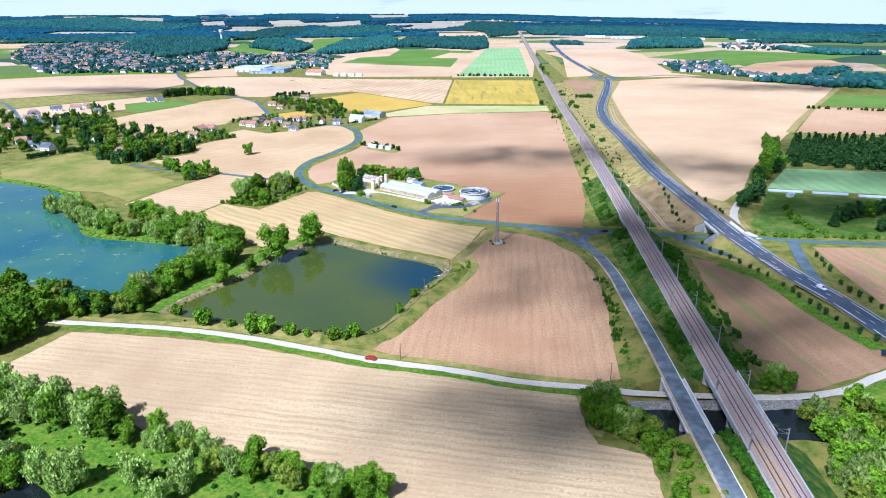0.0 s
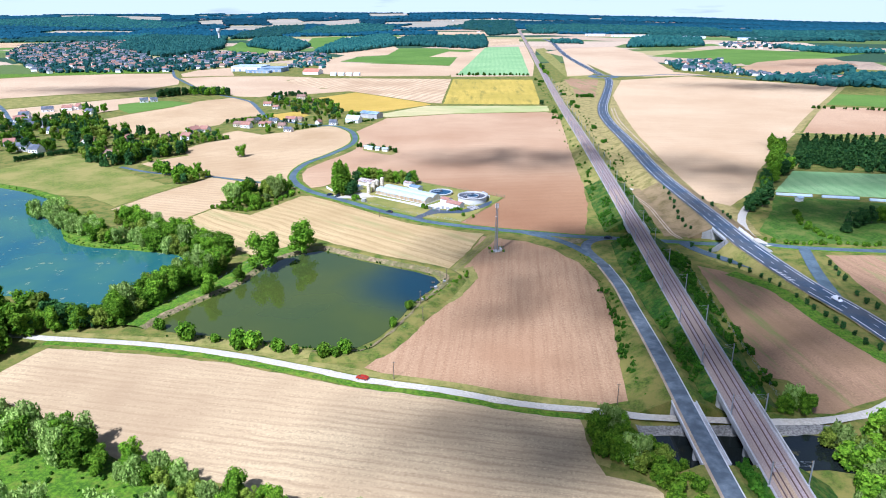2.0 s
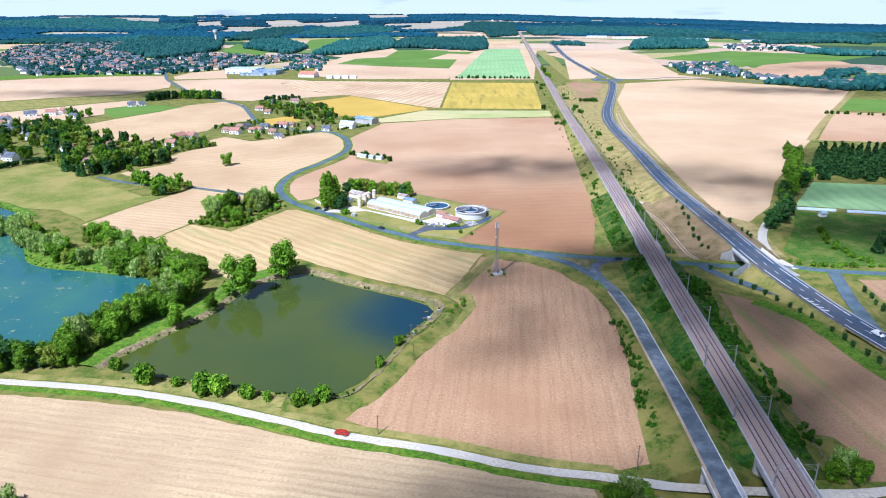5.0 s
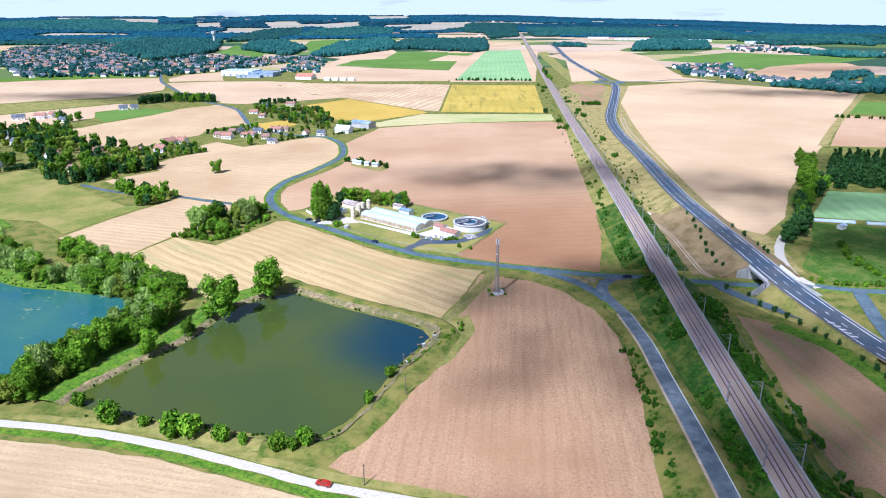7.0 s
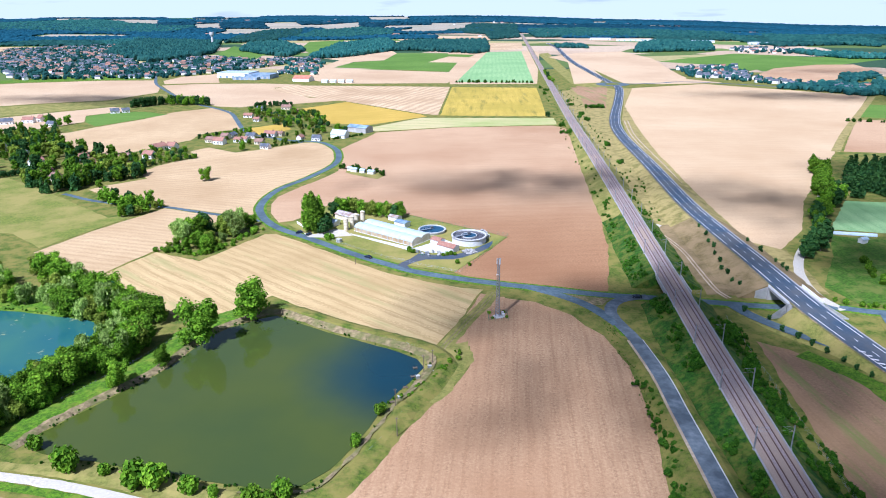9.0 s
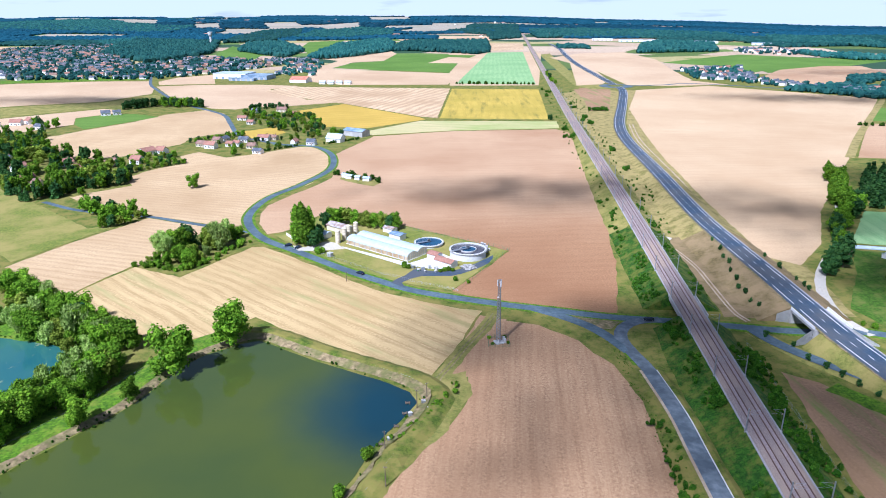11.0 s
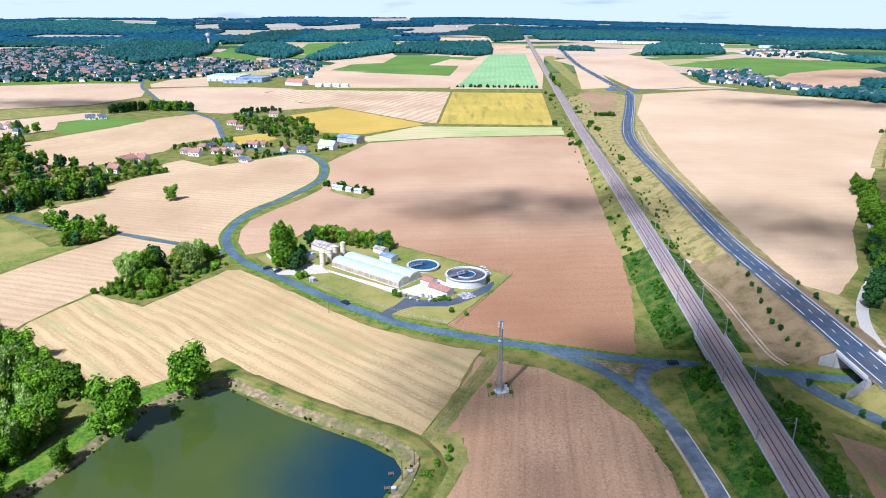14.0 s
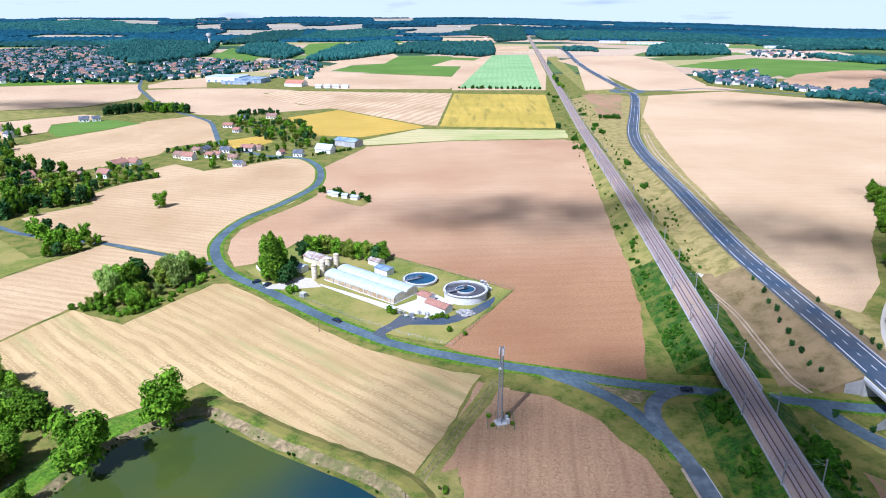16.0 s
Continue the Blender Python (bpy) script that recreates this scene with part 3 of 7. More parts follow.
# ---- waters ----
area("water_1", [(-340, 503), (-298, 484), (-267, 464), (-251, 449), (-252, 425), (-226, 405), (-207, 374), (-191, 364), (-157, 356), (-132, 344), (-124, 308), (-138, 294), (-139, 283), (-162, 273), (-180, 291), (-216, 300), (-330, 300), (-420, 480)], WATER_LAKE, 0.1, "wide blue-green lake with floating weed", "lake", rounded=True, wobble=0.8)
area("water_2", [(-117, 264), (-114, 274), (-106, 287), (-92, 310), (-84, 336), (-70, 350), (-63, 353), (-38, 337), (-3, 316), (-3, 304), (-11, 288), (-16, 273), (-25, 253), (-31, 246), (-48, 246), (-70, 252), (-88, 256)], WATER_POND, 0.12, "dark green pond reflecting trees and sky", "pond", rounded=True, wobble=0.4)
area("water_3", [(54, 188), (66, 189), (96, 188), (112, 189), (120, 186), (126, 180), (126, 172), (116, 170), (108, 172), (96, 172), (68, 172), (56, 177)], WATER_RIVER, 0.1, "dark river under the bridges", "river", rounded=True)

# ---- roads ----
MAIN = [(-150, 748), (-117, 740), (-103, 729), (-87, 695), (-81, 645), (-94, 597), (-109, 561), (-112, 524), (-105, 498), (-90, 474), (-68, 454), (-41, 429), (-20, 412), (-2, 400), (31, 387), (54, 380), (77, 373), (100, 369), (123, 364), (147, 359), (172, 358), (191, 352), (238, 345), (330, 338)]
BRANCH = [(97, 370.3), (87, 368.8), (80, 363), (77, 354), (77.5, 343), (80, 329, 0.3), (81, 301, 1.2), (80, 279, 2.0), (79, 259, 3.0), (78, 240, 4.0), (76.5, 215, 5.0), (75, 190, 5.5), (74, 168, 5.5), (73, 143, 5.5), (71, 100, 5.5), (66, 20, 5.5), (57, -90, 5.5), (46, -200, 5.5)]
HIGHWAY = [(212, -200, 0.4), (202, -60, 0.4), (190, 90, 0.4), (180, 190, 0.4), (176, 215, 0.4), (175, 243, 0.4), (172, 272, 0.6), (164.5, 300, 2.0), (157, 335, 5.0), (155, 355, 6.0), (155.5, 400, 6.0), (155.5, 443, 5.8), (157.5, 504, 5.0), (168.5, 620, 3.0), (180, 755, 1.0), (196, 850, 0.6), (232, 985, 0.4), (268, 1125, 0.3), (277, 1190, 0.3), (280, 1300, 0.3), (290, 1600, 0.3), (309, 1850, 0.3), (340, 2174, 0.3), (345, 2400, 0.3)]
ribbon("road", MAIN, 5.0, ASPHALT_OLD, 0.12, "worn grey country road with grass verges")
for o, w in ((-3.2, 1.6), (3.2, 1.6)):
    ribbon("verge", MAIN, w, GRASS_LUSH, 0.1, "green grass verge along the country road", "verge", off=o, ragged=0.6)
BRANCH = [(p[0] + 0.7, *p[1:]) if p[1] < 350 else p for p in BRANCH]
branch = ribbon("road", BRANCH, 5.1, ASPHALT_PALE, 0.14, "worn grey road ramping up to a bridge")
slip = ribbon("road", [(44, 383.5), (56, 375), (66, 365.5), (72.5, 355), (77.5, 343)], 5.0, ASPHALT_OLD, 0.13, "short slip road to the junction")
area("junction_island", [(60, 375.8), (69, 372), (80.5, 369.2), (75.5, 362.5), (72, 362)], EARTH, 0.11, "dusty triangular traffic island", "island", wobble=0.2)
ribbon("road", [(-257, 554), (-222, 533), (-173, 519), (-151, 509), (-129, 499), (-113, 491), (-103, 487)], 3.4, ASPHALT_OLD, 0.1, "narrow grey lane between fields")
SLIP = [(130.5, 361.9, 0), (133.4, 351.8, 0.15), (139.6, 340, 0.4), (149, 326.5, 0.9), (158.3, 314.8, 1.3), (164, 302.2, 1.5), (168.9, 290.5, 1.1)]
CONNECT = [(190.3, 350, 0), (185, 334, 0.4), (180, 319, 0.8), (174.6, 299, 1.2), (171, 281, 0.9)]
ribbon("road", SLIP, 5.5, ASPHALT_OLD, 0.13, "slip road climbing to the main road")
ribbon("road", CONNECT, 5.8, ASPHALT_OLD, 0.13, "connector road to the main road")
ribbon("road", [(-642, 1654), (-534, 1413), (-476, 1270), (-436, 1195), (-364, 1071), (-319, 1009), (-281, 968), (-250, 927), (-227, 872), (-205, 816), (-187, 783), (-168, 767), (-143, 748), (-126, 736)], 5.0, ASPHALT_OLD, 0.14, "pale village road crossing the fields")
ribbon("road", [(-688, 1003), (-600, 940), (-552, 885), (-493, 801), (-434, 717), (-388, 659), (-354, 625)], 5.0, ASPHALT_OLD, 0.14, "hamlet road with pale pavements")
ribbon("road", [(277, 1200), (350, 1215), (420, 1225), (600, 1090), (700, 1010)], 6.5, ASPHALT_OLD, 0.14, "far grey road from the roundabout")
ribbon("track", [(-190, 260), (-172, 259), (-153, 256), (-111, 250), (-79, 242), (-48, 231), (-27, 223), (3, 215), (26, 207), (53, 201, 0.5), (67, 197, 1.0), (89, 195, 1.0), (105, 194, 1.0), (119, 195, 0.8), (136, 200), (155, 210), (200, 228), (300, 240)], 3.3, GRAVEL_WHITE, 0.12, "white limestone farm track", "track", ragged=0.35)
ribbon("track", [(175, 355), (172, 366), (173, 382), (180, 404), (195, 430), (225, 470), (262, 540)], 4.5, GRAVEL_WHITE, 0.12, "white gravel path beside the hedge", "track", ragged=0.3)
for o in (-0.85, 0.85):
    ribbon("track", [(127, 463), (130, 450), (132, 429), (131, 406), (130, 386), (130, 375), (132, 368)], 0.8, DIRT, 0.13, "dusty wheel rut of the service track beside the railway", "track", ragged=0.25, off=o)
ribbon("track", [(127, 463), (130, 450), (132, 429), (131, 406), (130, 386), (130, 375), (132, 368)], 3.0, GRASS_BROWN, 0.11, "dusty service track beside the railway", "track", ragged=0.4)
ribbon("track", [(345, 676), (420, 790), (590, 1035)], 7, GRASS_STRAW, 0.1, "grass farm path between two fields", "track", ragged=0.6)


ribbon("track", [(30, 377), (24, 362), (17.4, 349), (11.5, 335), (6, 322), (4, 316)], 5.5, GRASS_DRY, 0.09, "grassy field path between two fields", "track", ragged=0.9)
for o in (-0.8, 0.8):
    ribbon("track", [(30, 377), (24, 362), (17.4, 349), (11.5, 335), (6, 322), (7, 312)], 0.5, EARTH, 0.11, "worn wheel rut of the field path", "track", off=o, ragged=0.25)


def embankment(name, pts, top, material, label, slope=2.0, drop=0.05):
    line = glide(pts, 6.0)
    run = lambda c: c.z * slope  # noqa: E731
    prof = [(lambda c: -top / 2 - run(c), None), (lambda c: -top / 2 - run(c) * 0.45, -0.45), (-top / 2, -drop), (top / 2, -drop), (lambda c: top / 2 + run(c) * 0.45, -0.45), (lambda c: top / 2 + run(c), None)]
    bm = bmesh.new()
    prev = None
    rng = random.Random(5)
    for c, s in zip(line, sides(line)):
        row = []
        for k, (off, dz) in enumerate(prof):
            o = off(c) if callable(off) else off
            v = c + s * (o + (rng.uniform(-0.5, 0.5) if k in (0, 5) else 0))
            v.z = 0.02 if dz is None else (c.z * (1 + dz) + rng.uniform(-0.02, 0.02) if dz < -0.3 else c.z + dz)
            row.append(bm.verts.new(v))
        if prev:
            for k in range(5):
                bm.faces.new((prev[k], prev[k + 1], row[k + 1], row[k]))
        else:
            bm.faces.new(row)
        prev = row
    bm.faces.new(prev[::-1])
    return obj(name, bm, material, None, label, "embankment", "structure")


def cut(pts, a, b):
    """The stretch of a line between two values of y."""
    return [tuple(v) for v in glide(pts, 3.0) if a <= v.y <= b]


embankment("embankment", cut(BRANCH, 199, 345), 9, GRASS, "dry grass embankment under the ramping road")
embankment("embankment", cut(BRANCH, -195, 168), 9, GRASS, "grass embankment south of the river bridge")
embankment("embankment", cut(HIGHWAY, 290, 349), 12, GRASS_DRY, "grassy embankment of the main road", 1.2)
embankment("embankment", SLIP, 8, GRASS_DRY, "low grassy bank of the slip road", 1.5, 0.12)
embankment("embankment", CONNECT, 9, GRASS, "low grassy bank of the connector road", 2, 0.12)
embankment("embankment", cut(HIGHWAY, 367, 470), 14, GRASS_BROWN, "dry brown embankment of the main road")
embankment("embankment", cut(HIGHWAY, 467, 760), 14, GRASS_STRAW, "long straw-coloured embankment of the main road")
hw = ribbon("road", HIGHWAY, 11.0, ASPHALT_NEW, 0.14, "dark new asphalt main road with white markings", step=6)
dashes("centre_line", HIGHWAY, hw, 0.0, 3, 6, 0.22)
for o in (-4.0, 4.0):
    dashes("edge_line", HIGHWAY, hw, o, 20, 5, 0.3)
for o in (-5.9, 5.9):
    ribbon("shoulder", HIGHWAY, 0.8, PATH_GREY if o > 0 else EARTH, 0.1, "pale gravel shoulder of the main road", "shoulder", off=o, ragged=0.2)
for o, w, mat in ((-2.75, 0.35, CONCRETE_WHITE), (2.95, 0.9, DIRT)):
    ribbon("shoulder", BRANCH[5:], w, mat, 0.12, "pale concrete edge strip of the ramp", "kerb", off=o)
for o in (10.5, 14.0):
    ribbon("track", [p[:2] for p in HIGHWAY[11:16]], 0.9, DIRT, 0.14, "pale wheel track beside the main road", "track", off=o, ragged=0.4)
# roundabout
bm = cyl(bmesh.new(), 26, 26, 0.2, (277, 1205, 0.0), 40)
rb = obj("roundabout", bm, ASPHALT_OLD, None, "small far roundabout of grey asphalt", "roundabout", "structure")
part("island", cyl(bmesh.new(), 12, 10, 0.7, (277, 1205, 0.2), 32), GRASS, rb, "grassy island")

# ---- railway ----
RX, RS = 76.0, 0.0848


def rail_z(y):
    t = min(1.0, max(0.0, (y - 460) / 520))
    return 6.3 - 5.6 * t * t * (3 - 2 * t)


def rail_line(a, b, step=12):
    n = max(2, int((b - a) / step))
    return [Vector((RX + RS * (a + (b - a) * k / n), a + (b - a) * k / n, rail_z(a + (b - a) * k / n))) for k in range(n + 1)]


embankment("embankment", [tuple(v) for v in rail_line(-200, 167)], 10, GRASS_BANK, "green railway embankment south of the river", 1.6)
embankment("embankment", [tuple(v) for v in rail_line(202, 361)], 10, GRASS_BANK, "dark green overgrown railway embankment between two bridges", 1.6)
embankment("embankment", [tuple(v) for v in rail_line(379, 478)], 10, GRASS_BANK, "grassy railway embankment", 1.7)
embankment("embankment", [tuple(v) for v in rail_line(476, 760)], 10, GRASS_DRY, "dry grassy railway embankment", 1.7)
embankment("embankment", [tuple(v) for v in rail_line(760, 3150, 40)], 10.5, GRASS, "low railway bank running to the horizon")
RUSTY_BED = plain("rust_stained_ballast", (0.1, 0.065, 0.055), (0.17, 0.115, 0.1), 3.0)
track = thing("railway", label="double-track railway on reddish-grey ballast", category="railway")
TL = rail_line(-200, 3150, 15)
part("ballast", loft(TL, [(-4.7, -0.04), (-4.1, 0.3), (-3.4, 0.6), (3.4, 0.6), (4.1, 0.3), (4.7, -0.04)], 0.15), BALLAST, track)
for o in (-2.66, -1.22, 1.22, 2.66):
    part("rail", loft(TL, [(o - 0.1, 0.6), (o - 0.06, 0.8), (o + 0.06, 0.8), (o + 0.1, 0.6)]), RAIL_STEEL, track)
    part("rail_seat", loft(TL, [(o - 0.22, 0.59), (o - 0.17, 0.62), (o + 0.17, 0.62), (o + 0.22, 0.59)]), RUSTY_BED, track)
for o in (-1.94, 1.94):
    part("oil_stained_bed", loft(TL, [(o - 0.45, 0.605), (o - 0.4, 0.63), (o + 0.4, 0.63), (o + 0.45, 0.605)]), plain("sleeper_bed", (0.24, 0.19, 0.18), (0.36, 0.29, 0.28), 2.5), track)


SAND_BED = plain("sandy_new_ballast", (0.27, 0.19, 0.115), (0.42, 0.31, 0.2), 3.0, 0.95, (0.3, 0.22, 0.14), 0.1, 0.6)
SOUTH = rail_line(-200, 163, 15)
for a, b in ((-3.5, -2.9), (-2.42, -1.46), (-0.98, 0.2)):
    part("sandy_ballast", loft(SOUTH, [(a, 0.58), (a + 0.08, 0.64), (b - 0.08, 0.64), (b, 0.58)], 0.05), SAND_BED, track, "sandy new ballast")


def bridge(name, path, a, b, width, piers, label, parapet=CONCRETE_WHITE, solid=0.9, deck=1.3):
    br = thing(name, label=label, category="bridge")
    line = [v for v in glide(path, 1.5) if a <= v.y <= b]
    h = width / 2
    part("deck", loft(line, [(-h, -0.06), (-h, -deck), (-h + 1.5, -deck - 0.3), (h - 1.5, -deck - 0.3), (h, -deck), (h, -0.06), (-h, -0.06)]), CONCRETE, br)
    for s in (-1, 1):
        o = s * h
        part("parapet", loft(line, [(o - 0.15, -0.1), (o - 0.15, solid), (o + 0.15, solid), (o + 0.15, -0.1)]), parapet, br)
    mids = sides(line)
    for y in piers:
        i = min(range(len(line)), key=lambda k: abs(line[k].y - y))
        c, s = line[i], mids[i]
        ang = math.degrees(math.atan2(s.y, s.x))
        part("pier", box(bmesh.new(), (width * 0.8, 1.2, c.z - deck), (c.x, c.y, (c.z - deck) / 2), ang, 0.1), CONCRETE, br)
    for e in (0, -1):
        c, s = line[e], mids[e]
        ang = math.degrees(math.atan2(s.y, s.x))
        part("abutment", box(bmesh.new(), (width, 1.4, c.z - 0.2), (c.x, c.y, (c.z - 0.2) / 2), ang, 0.08), CONCRETE, br)
    return br


for o in (-4.6, 4.6):
    part("service_path", loft(TL, [(o - 0.5, 0.0), (o - 0.4, 0.08), (o + 0.4, 0.08), (o + 0.5, 0.0)]), PATH_GREY, track, "grey gravel service path")
ribbon("track", [(121, 474, 4.6), (125, 474, 2.4), (130, 473, 0.4), (133, 471)], 4.0, GRAVEL_WHITE, 0.15, "white gravel access ramp to the railway", "track", ragged=0.4)
RAILPATH = [tuple(v) for v in rail_line(60, 500, 20)]
bridge("railway_bridge", RAILPATH, 166, 203, 10.8, (178, 190), "concrete railway bridge over river and farm track", CONCRETE, 0.9)
bridge("railway_bridge", RAILPATH, 360, 380, 10.8, (), "concrete railway bridge over the country road", CONCRETE, 0.9)
bridge("road_bridge", BRANCH, 167, 200, 7.6, (178, 190), "pale concrete road bridge over river and farm track", CONCRETE_WHITE, 0.45, 1.1)
bridge("road_bridge", HIGHWAY, 348, 368, 14.5, (), "white-railed road bridge carrying the main road", PAINT_WHITE, 1.0, 1.1)

# painted hatching and arrows where the slip roads meet the main road
hatch = bmesh.new()
for k in range(5):
    y = 302 + 2.6 * k
    x = 160.6 - 0.3 * (y - 301)
    z = 2.95 + 0.075 * (y - 301)
    hatch.faces.new([hatch.verts.new(v) for v in ((x - 1.2, y, z), (x - 0.9, y + 0.7, z), (x + 1.2, y - 0.3, z), (x + 0.9, y - 1.0, z))])
obj("painted_hatching", hatch, PAINT_WHITE, None, "white painted hatching at the slip road", "road marking", "structure")
area("margin", [(43.5, 199), (50, 198), (52, 184), (48, 174), (44.5, 176)], GRASS_DRY, 0.08, "trampled grass strip at the field corner", "grass")
# wing walls of the main road bridge
for sx in (-1, 1):
    for y0 in (349, 367):
        bm = bmesh.new()
        a, b = Vector((155 + sx * 7.4, y0, 0)), Vector((155 + sx * 17, y0 + (3 if y0 > 360 else -3), 0))
        vs = [bm.verts.new(v) for v in (a, b, b + Vector((0, 0, 0.6)), a + Vector((0, 0, 5.9)))]
        f = bm.faces.new(vs)
        bmesh.ops.solidify(bm, geom=[f], thickness=0.4)
        obj("wing_wall", bm, CONCRETE_WHITE, None, "sloping pale concrete wing wall of the road bridge", "wall", "structure")

# ---- trees ----


def crown_mesh(bm, lobes, n, size, rng, droop=0.0):
    """Leaf clumps scattered over and inside lobes (centre, radii)."""
    weights = [r[0] * r[2] for _, r in lobes]
    for _ in range(n):
        c, r = rng.choices(lobes, weights)[0]
        d = Vector((rng.gauss(0, 1), rng.gauss(0, 1), rng.gauss(0, 1))).normalized()
        k = rng.uniform(0.7, 1.14)
        p = Vector((c[0] + d.x * r[0] * k, c[1] + d.y * r[1] * k, c[2] + d.z * r[2] * k))
        nrm = (d + Vector((rng.uniform(-0.5, 0.5), rng.uniform(-0.5, 0.5), rng.uniform(-0.3, 0.6)))).normalized()
        u = nrm.orthogonal().normalized()
        u = Matrix.Rotation(rng.uniform(0, 6.28), 3, nrm) @ u
        v = nrm.cross(u)
        s = size * rng.uniform(0.6, 1.4)
        up = nrm * s * 0.25
        if droop:
            v = (v * 0.5 + Vector((0, 0, -droop))).normalized() * 1.5
        a, b, cc, dd = p - u * s - up, p - v * s * 0.8 + up, p + u * s - up, p + v * s * 0.8
        vs = [bm.verts.new(q) for q in (a, b, cc, dd)]
        bm.faces.new(vs[:3])
        bm.faces.new((vs[0], vs[2], vs[3]))
    return bm


def wood_mesh(h, r, limbs, rng, spread):
    bm = bmesh.new()
    cyl(bm, r, r * 0.45, h * 0.62, (0, 0, -0.2), 8)
    for k in range(limbs):
        a = 6.28 * k / limbs + rng.uniform(-0.4, 0.4)
        z = h * rng.uniform(0.25, 0.5)
        bar(bm, (0, 0, z), (math.cos(a) * spread * 0.6, math.sin(a) * spread * 0.6, z + h * rng.uniform(0.15, 0.3)), r * 0.3)
    return bm


def tree(name, kind, h, w, leafmat, n, size, seed, label):
    """A tree or shrub h metres high and w wide, standing at the origin."""
    rng = random.Random(seed)
    e = thing(name, (0, -400 - seed * 12, 0), 0, label, "shrub" if kind == "shrub" else "tree")
    R = w / 2
    if kind == "shrub":
        lobes = [((rng.uniform(-0.45, 0.45) * R, rng.uniform(-0.45, 0.45) * R, h * rng.uniform(0.35, 0.6)), (R * 0.62, R * 0.62, h * 0.42)) for _ in range(6)]
    elif kind == "column":
        lobes = [((rng.uniform(-0.25, 0.25) * R, rng.uniform(-0.25, 0.25) * R, h * z), (R * s, R * s, h * 0.16)) for z, s in ((0.2, 0.7), (0.35, 0.95), (0.5, 1.0), (0.65, 0.85), (0.78, 0.65), (0.88, 0.4))]
    elif kind == "conifer":
        lobes = [((rng.uniform(-0.1, 0.1) * R, rng.uniform(-0.1, 0.1) * R, h * (0.12 + 0.1 * k)), (R * (1.0 - 0.105 * k), R * (1.0 - 0.105 * k), h * 0.07)) for k in range(9)]
    elif kind == "willow":
        lobes = [((rng.uniform(-0.55, 0.55) * R, rng.uniform(-0.55, 0.55) * R, h * rng.uniform(0.2, 0.8)), (R * 0.48, R * 0.48, h * rng.uniform(0.16, 0.26))) for _ in range(13)]
    else:
        lobes = [((0, 0, h * 0.52), (R * 0.6, R * 0.6, h * 0.36))]
        lobes += [((math.cos(a) * R * 0.56 * s, math.sin(a) * R * 0.56 * s, h * z), (R * rng.uniform(0.24, 0.46), R * rng.uniform(0.24, 0.46), h * rng.uniform(0.1, 0.19))) for a, s, z in ((rng.uniform(0, 6.28), rng.uniform(0.6, 1.25), rng.uniform(0.2, 0.88)) for _ in range(17))]
    part("trunk", wood_mesh(h, max(0.06, h * 0.022), 5, rng, R), BARK, e)
    cb = bmesh.new()
    for c, r in lobes:
        core = bmesh.ops.create_icosphere(cb, subdivisions=1, radius=0.66)
        for v in core["verts"]:
            v.co = Vector((c[0] + v.co.x * r[0], c[1] + v.co.y * r[1], c[2] + v.co.z * r[2]))
    part("crown", crown_mesh(cb, lobes, n, size, rng, 0.8 if kind == "willow" else 0.0), leafmat, e)
    return e


PROTO = {
    "oak": [tree("tree", "round", 13, 11, LEAF_GREEN, 2300, 0.4, s, "broad green leafy tree with a rounded crown") for s in (1, 2, 3)],
    "ash": [tree("tree", "round", 14, 9.5, LEAF_BRIGHT, 2000, 0.4, s, "fresh green broadleaf tree") for s in (4, 5)],
    "olive": [tree("tree", "round", 11.5, 10, LEAF_OLIVE, 1900, 0.4, s, "olive-green tree with a loose crown") for s in (6, 7)],
    "willow": [tree("willow", "willow", 13.5, 9.5, LEAF_WILLOW, 2300, 0.4, s, "silvery grey-green willow with drooping foliage") for s in (8, 9, 10)],
    "dark": [tree("tree", "round", 12.5, 10, LEAF_DARK, 1000, 0.72, s, "dense dark green tree") for s in (11, 12)],
    "poplar": [tree("poplar", "column", 16, 5.5, LEAF_GREEN, 2200, 0.42, s, "tall columnar green poplar tree") for s in (13, 14)],
    "conifer": [tree("conifer", "conifer", 14, 6.5, LEAF_DARK, 650, 0.72, s, "dark green pointed conifer tree") for s in (15, 16)],
    "shrub": [tree("shrub", "shrub", 3.2, 3.6, LEAF_GREEN, 420, 0.34, s, "rounded leafy green shrub on grass") for s in (17, 18, 19)],
    "shrub_bright": [tree("shrub", "shrub", 3.2, 3.6, LEAF_BRIGHT, 420, 0.34, s, "bright green leafy shrub on grass") for s in (20, 21)],
    "young": [tree("young_tree", "round", 3.4, 2.3, LEAF_DARK, 260, 0.26, s, "young planted roadside tree with a small dark crown") for s in (22, 23)],
}
rng = random.Random(11)


def mesh_arrays(e):
    """Corners and triangles of a tree's trunk and crown, joined."""
    vs, fs, off = [], [], 0
    for c in e.children:
        if c.name.startswith("trunk") and e.name.startswith("shrub"):
            continue
        v = np.zeros(len(c.data.vertices) * 3)
        c.data.vertices.foreach_get("co", v)
        vs.append(v.reshape(-1, 3))
        fs += [[i + off for i in p.vertices] for p in c.data.polygons]
        off += len(c.data.vertices)
    return np.concatenate(vs), fs


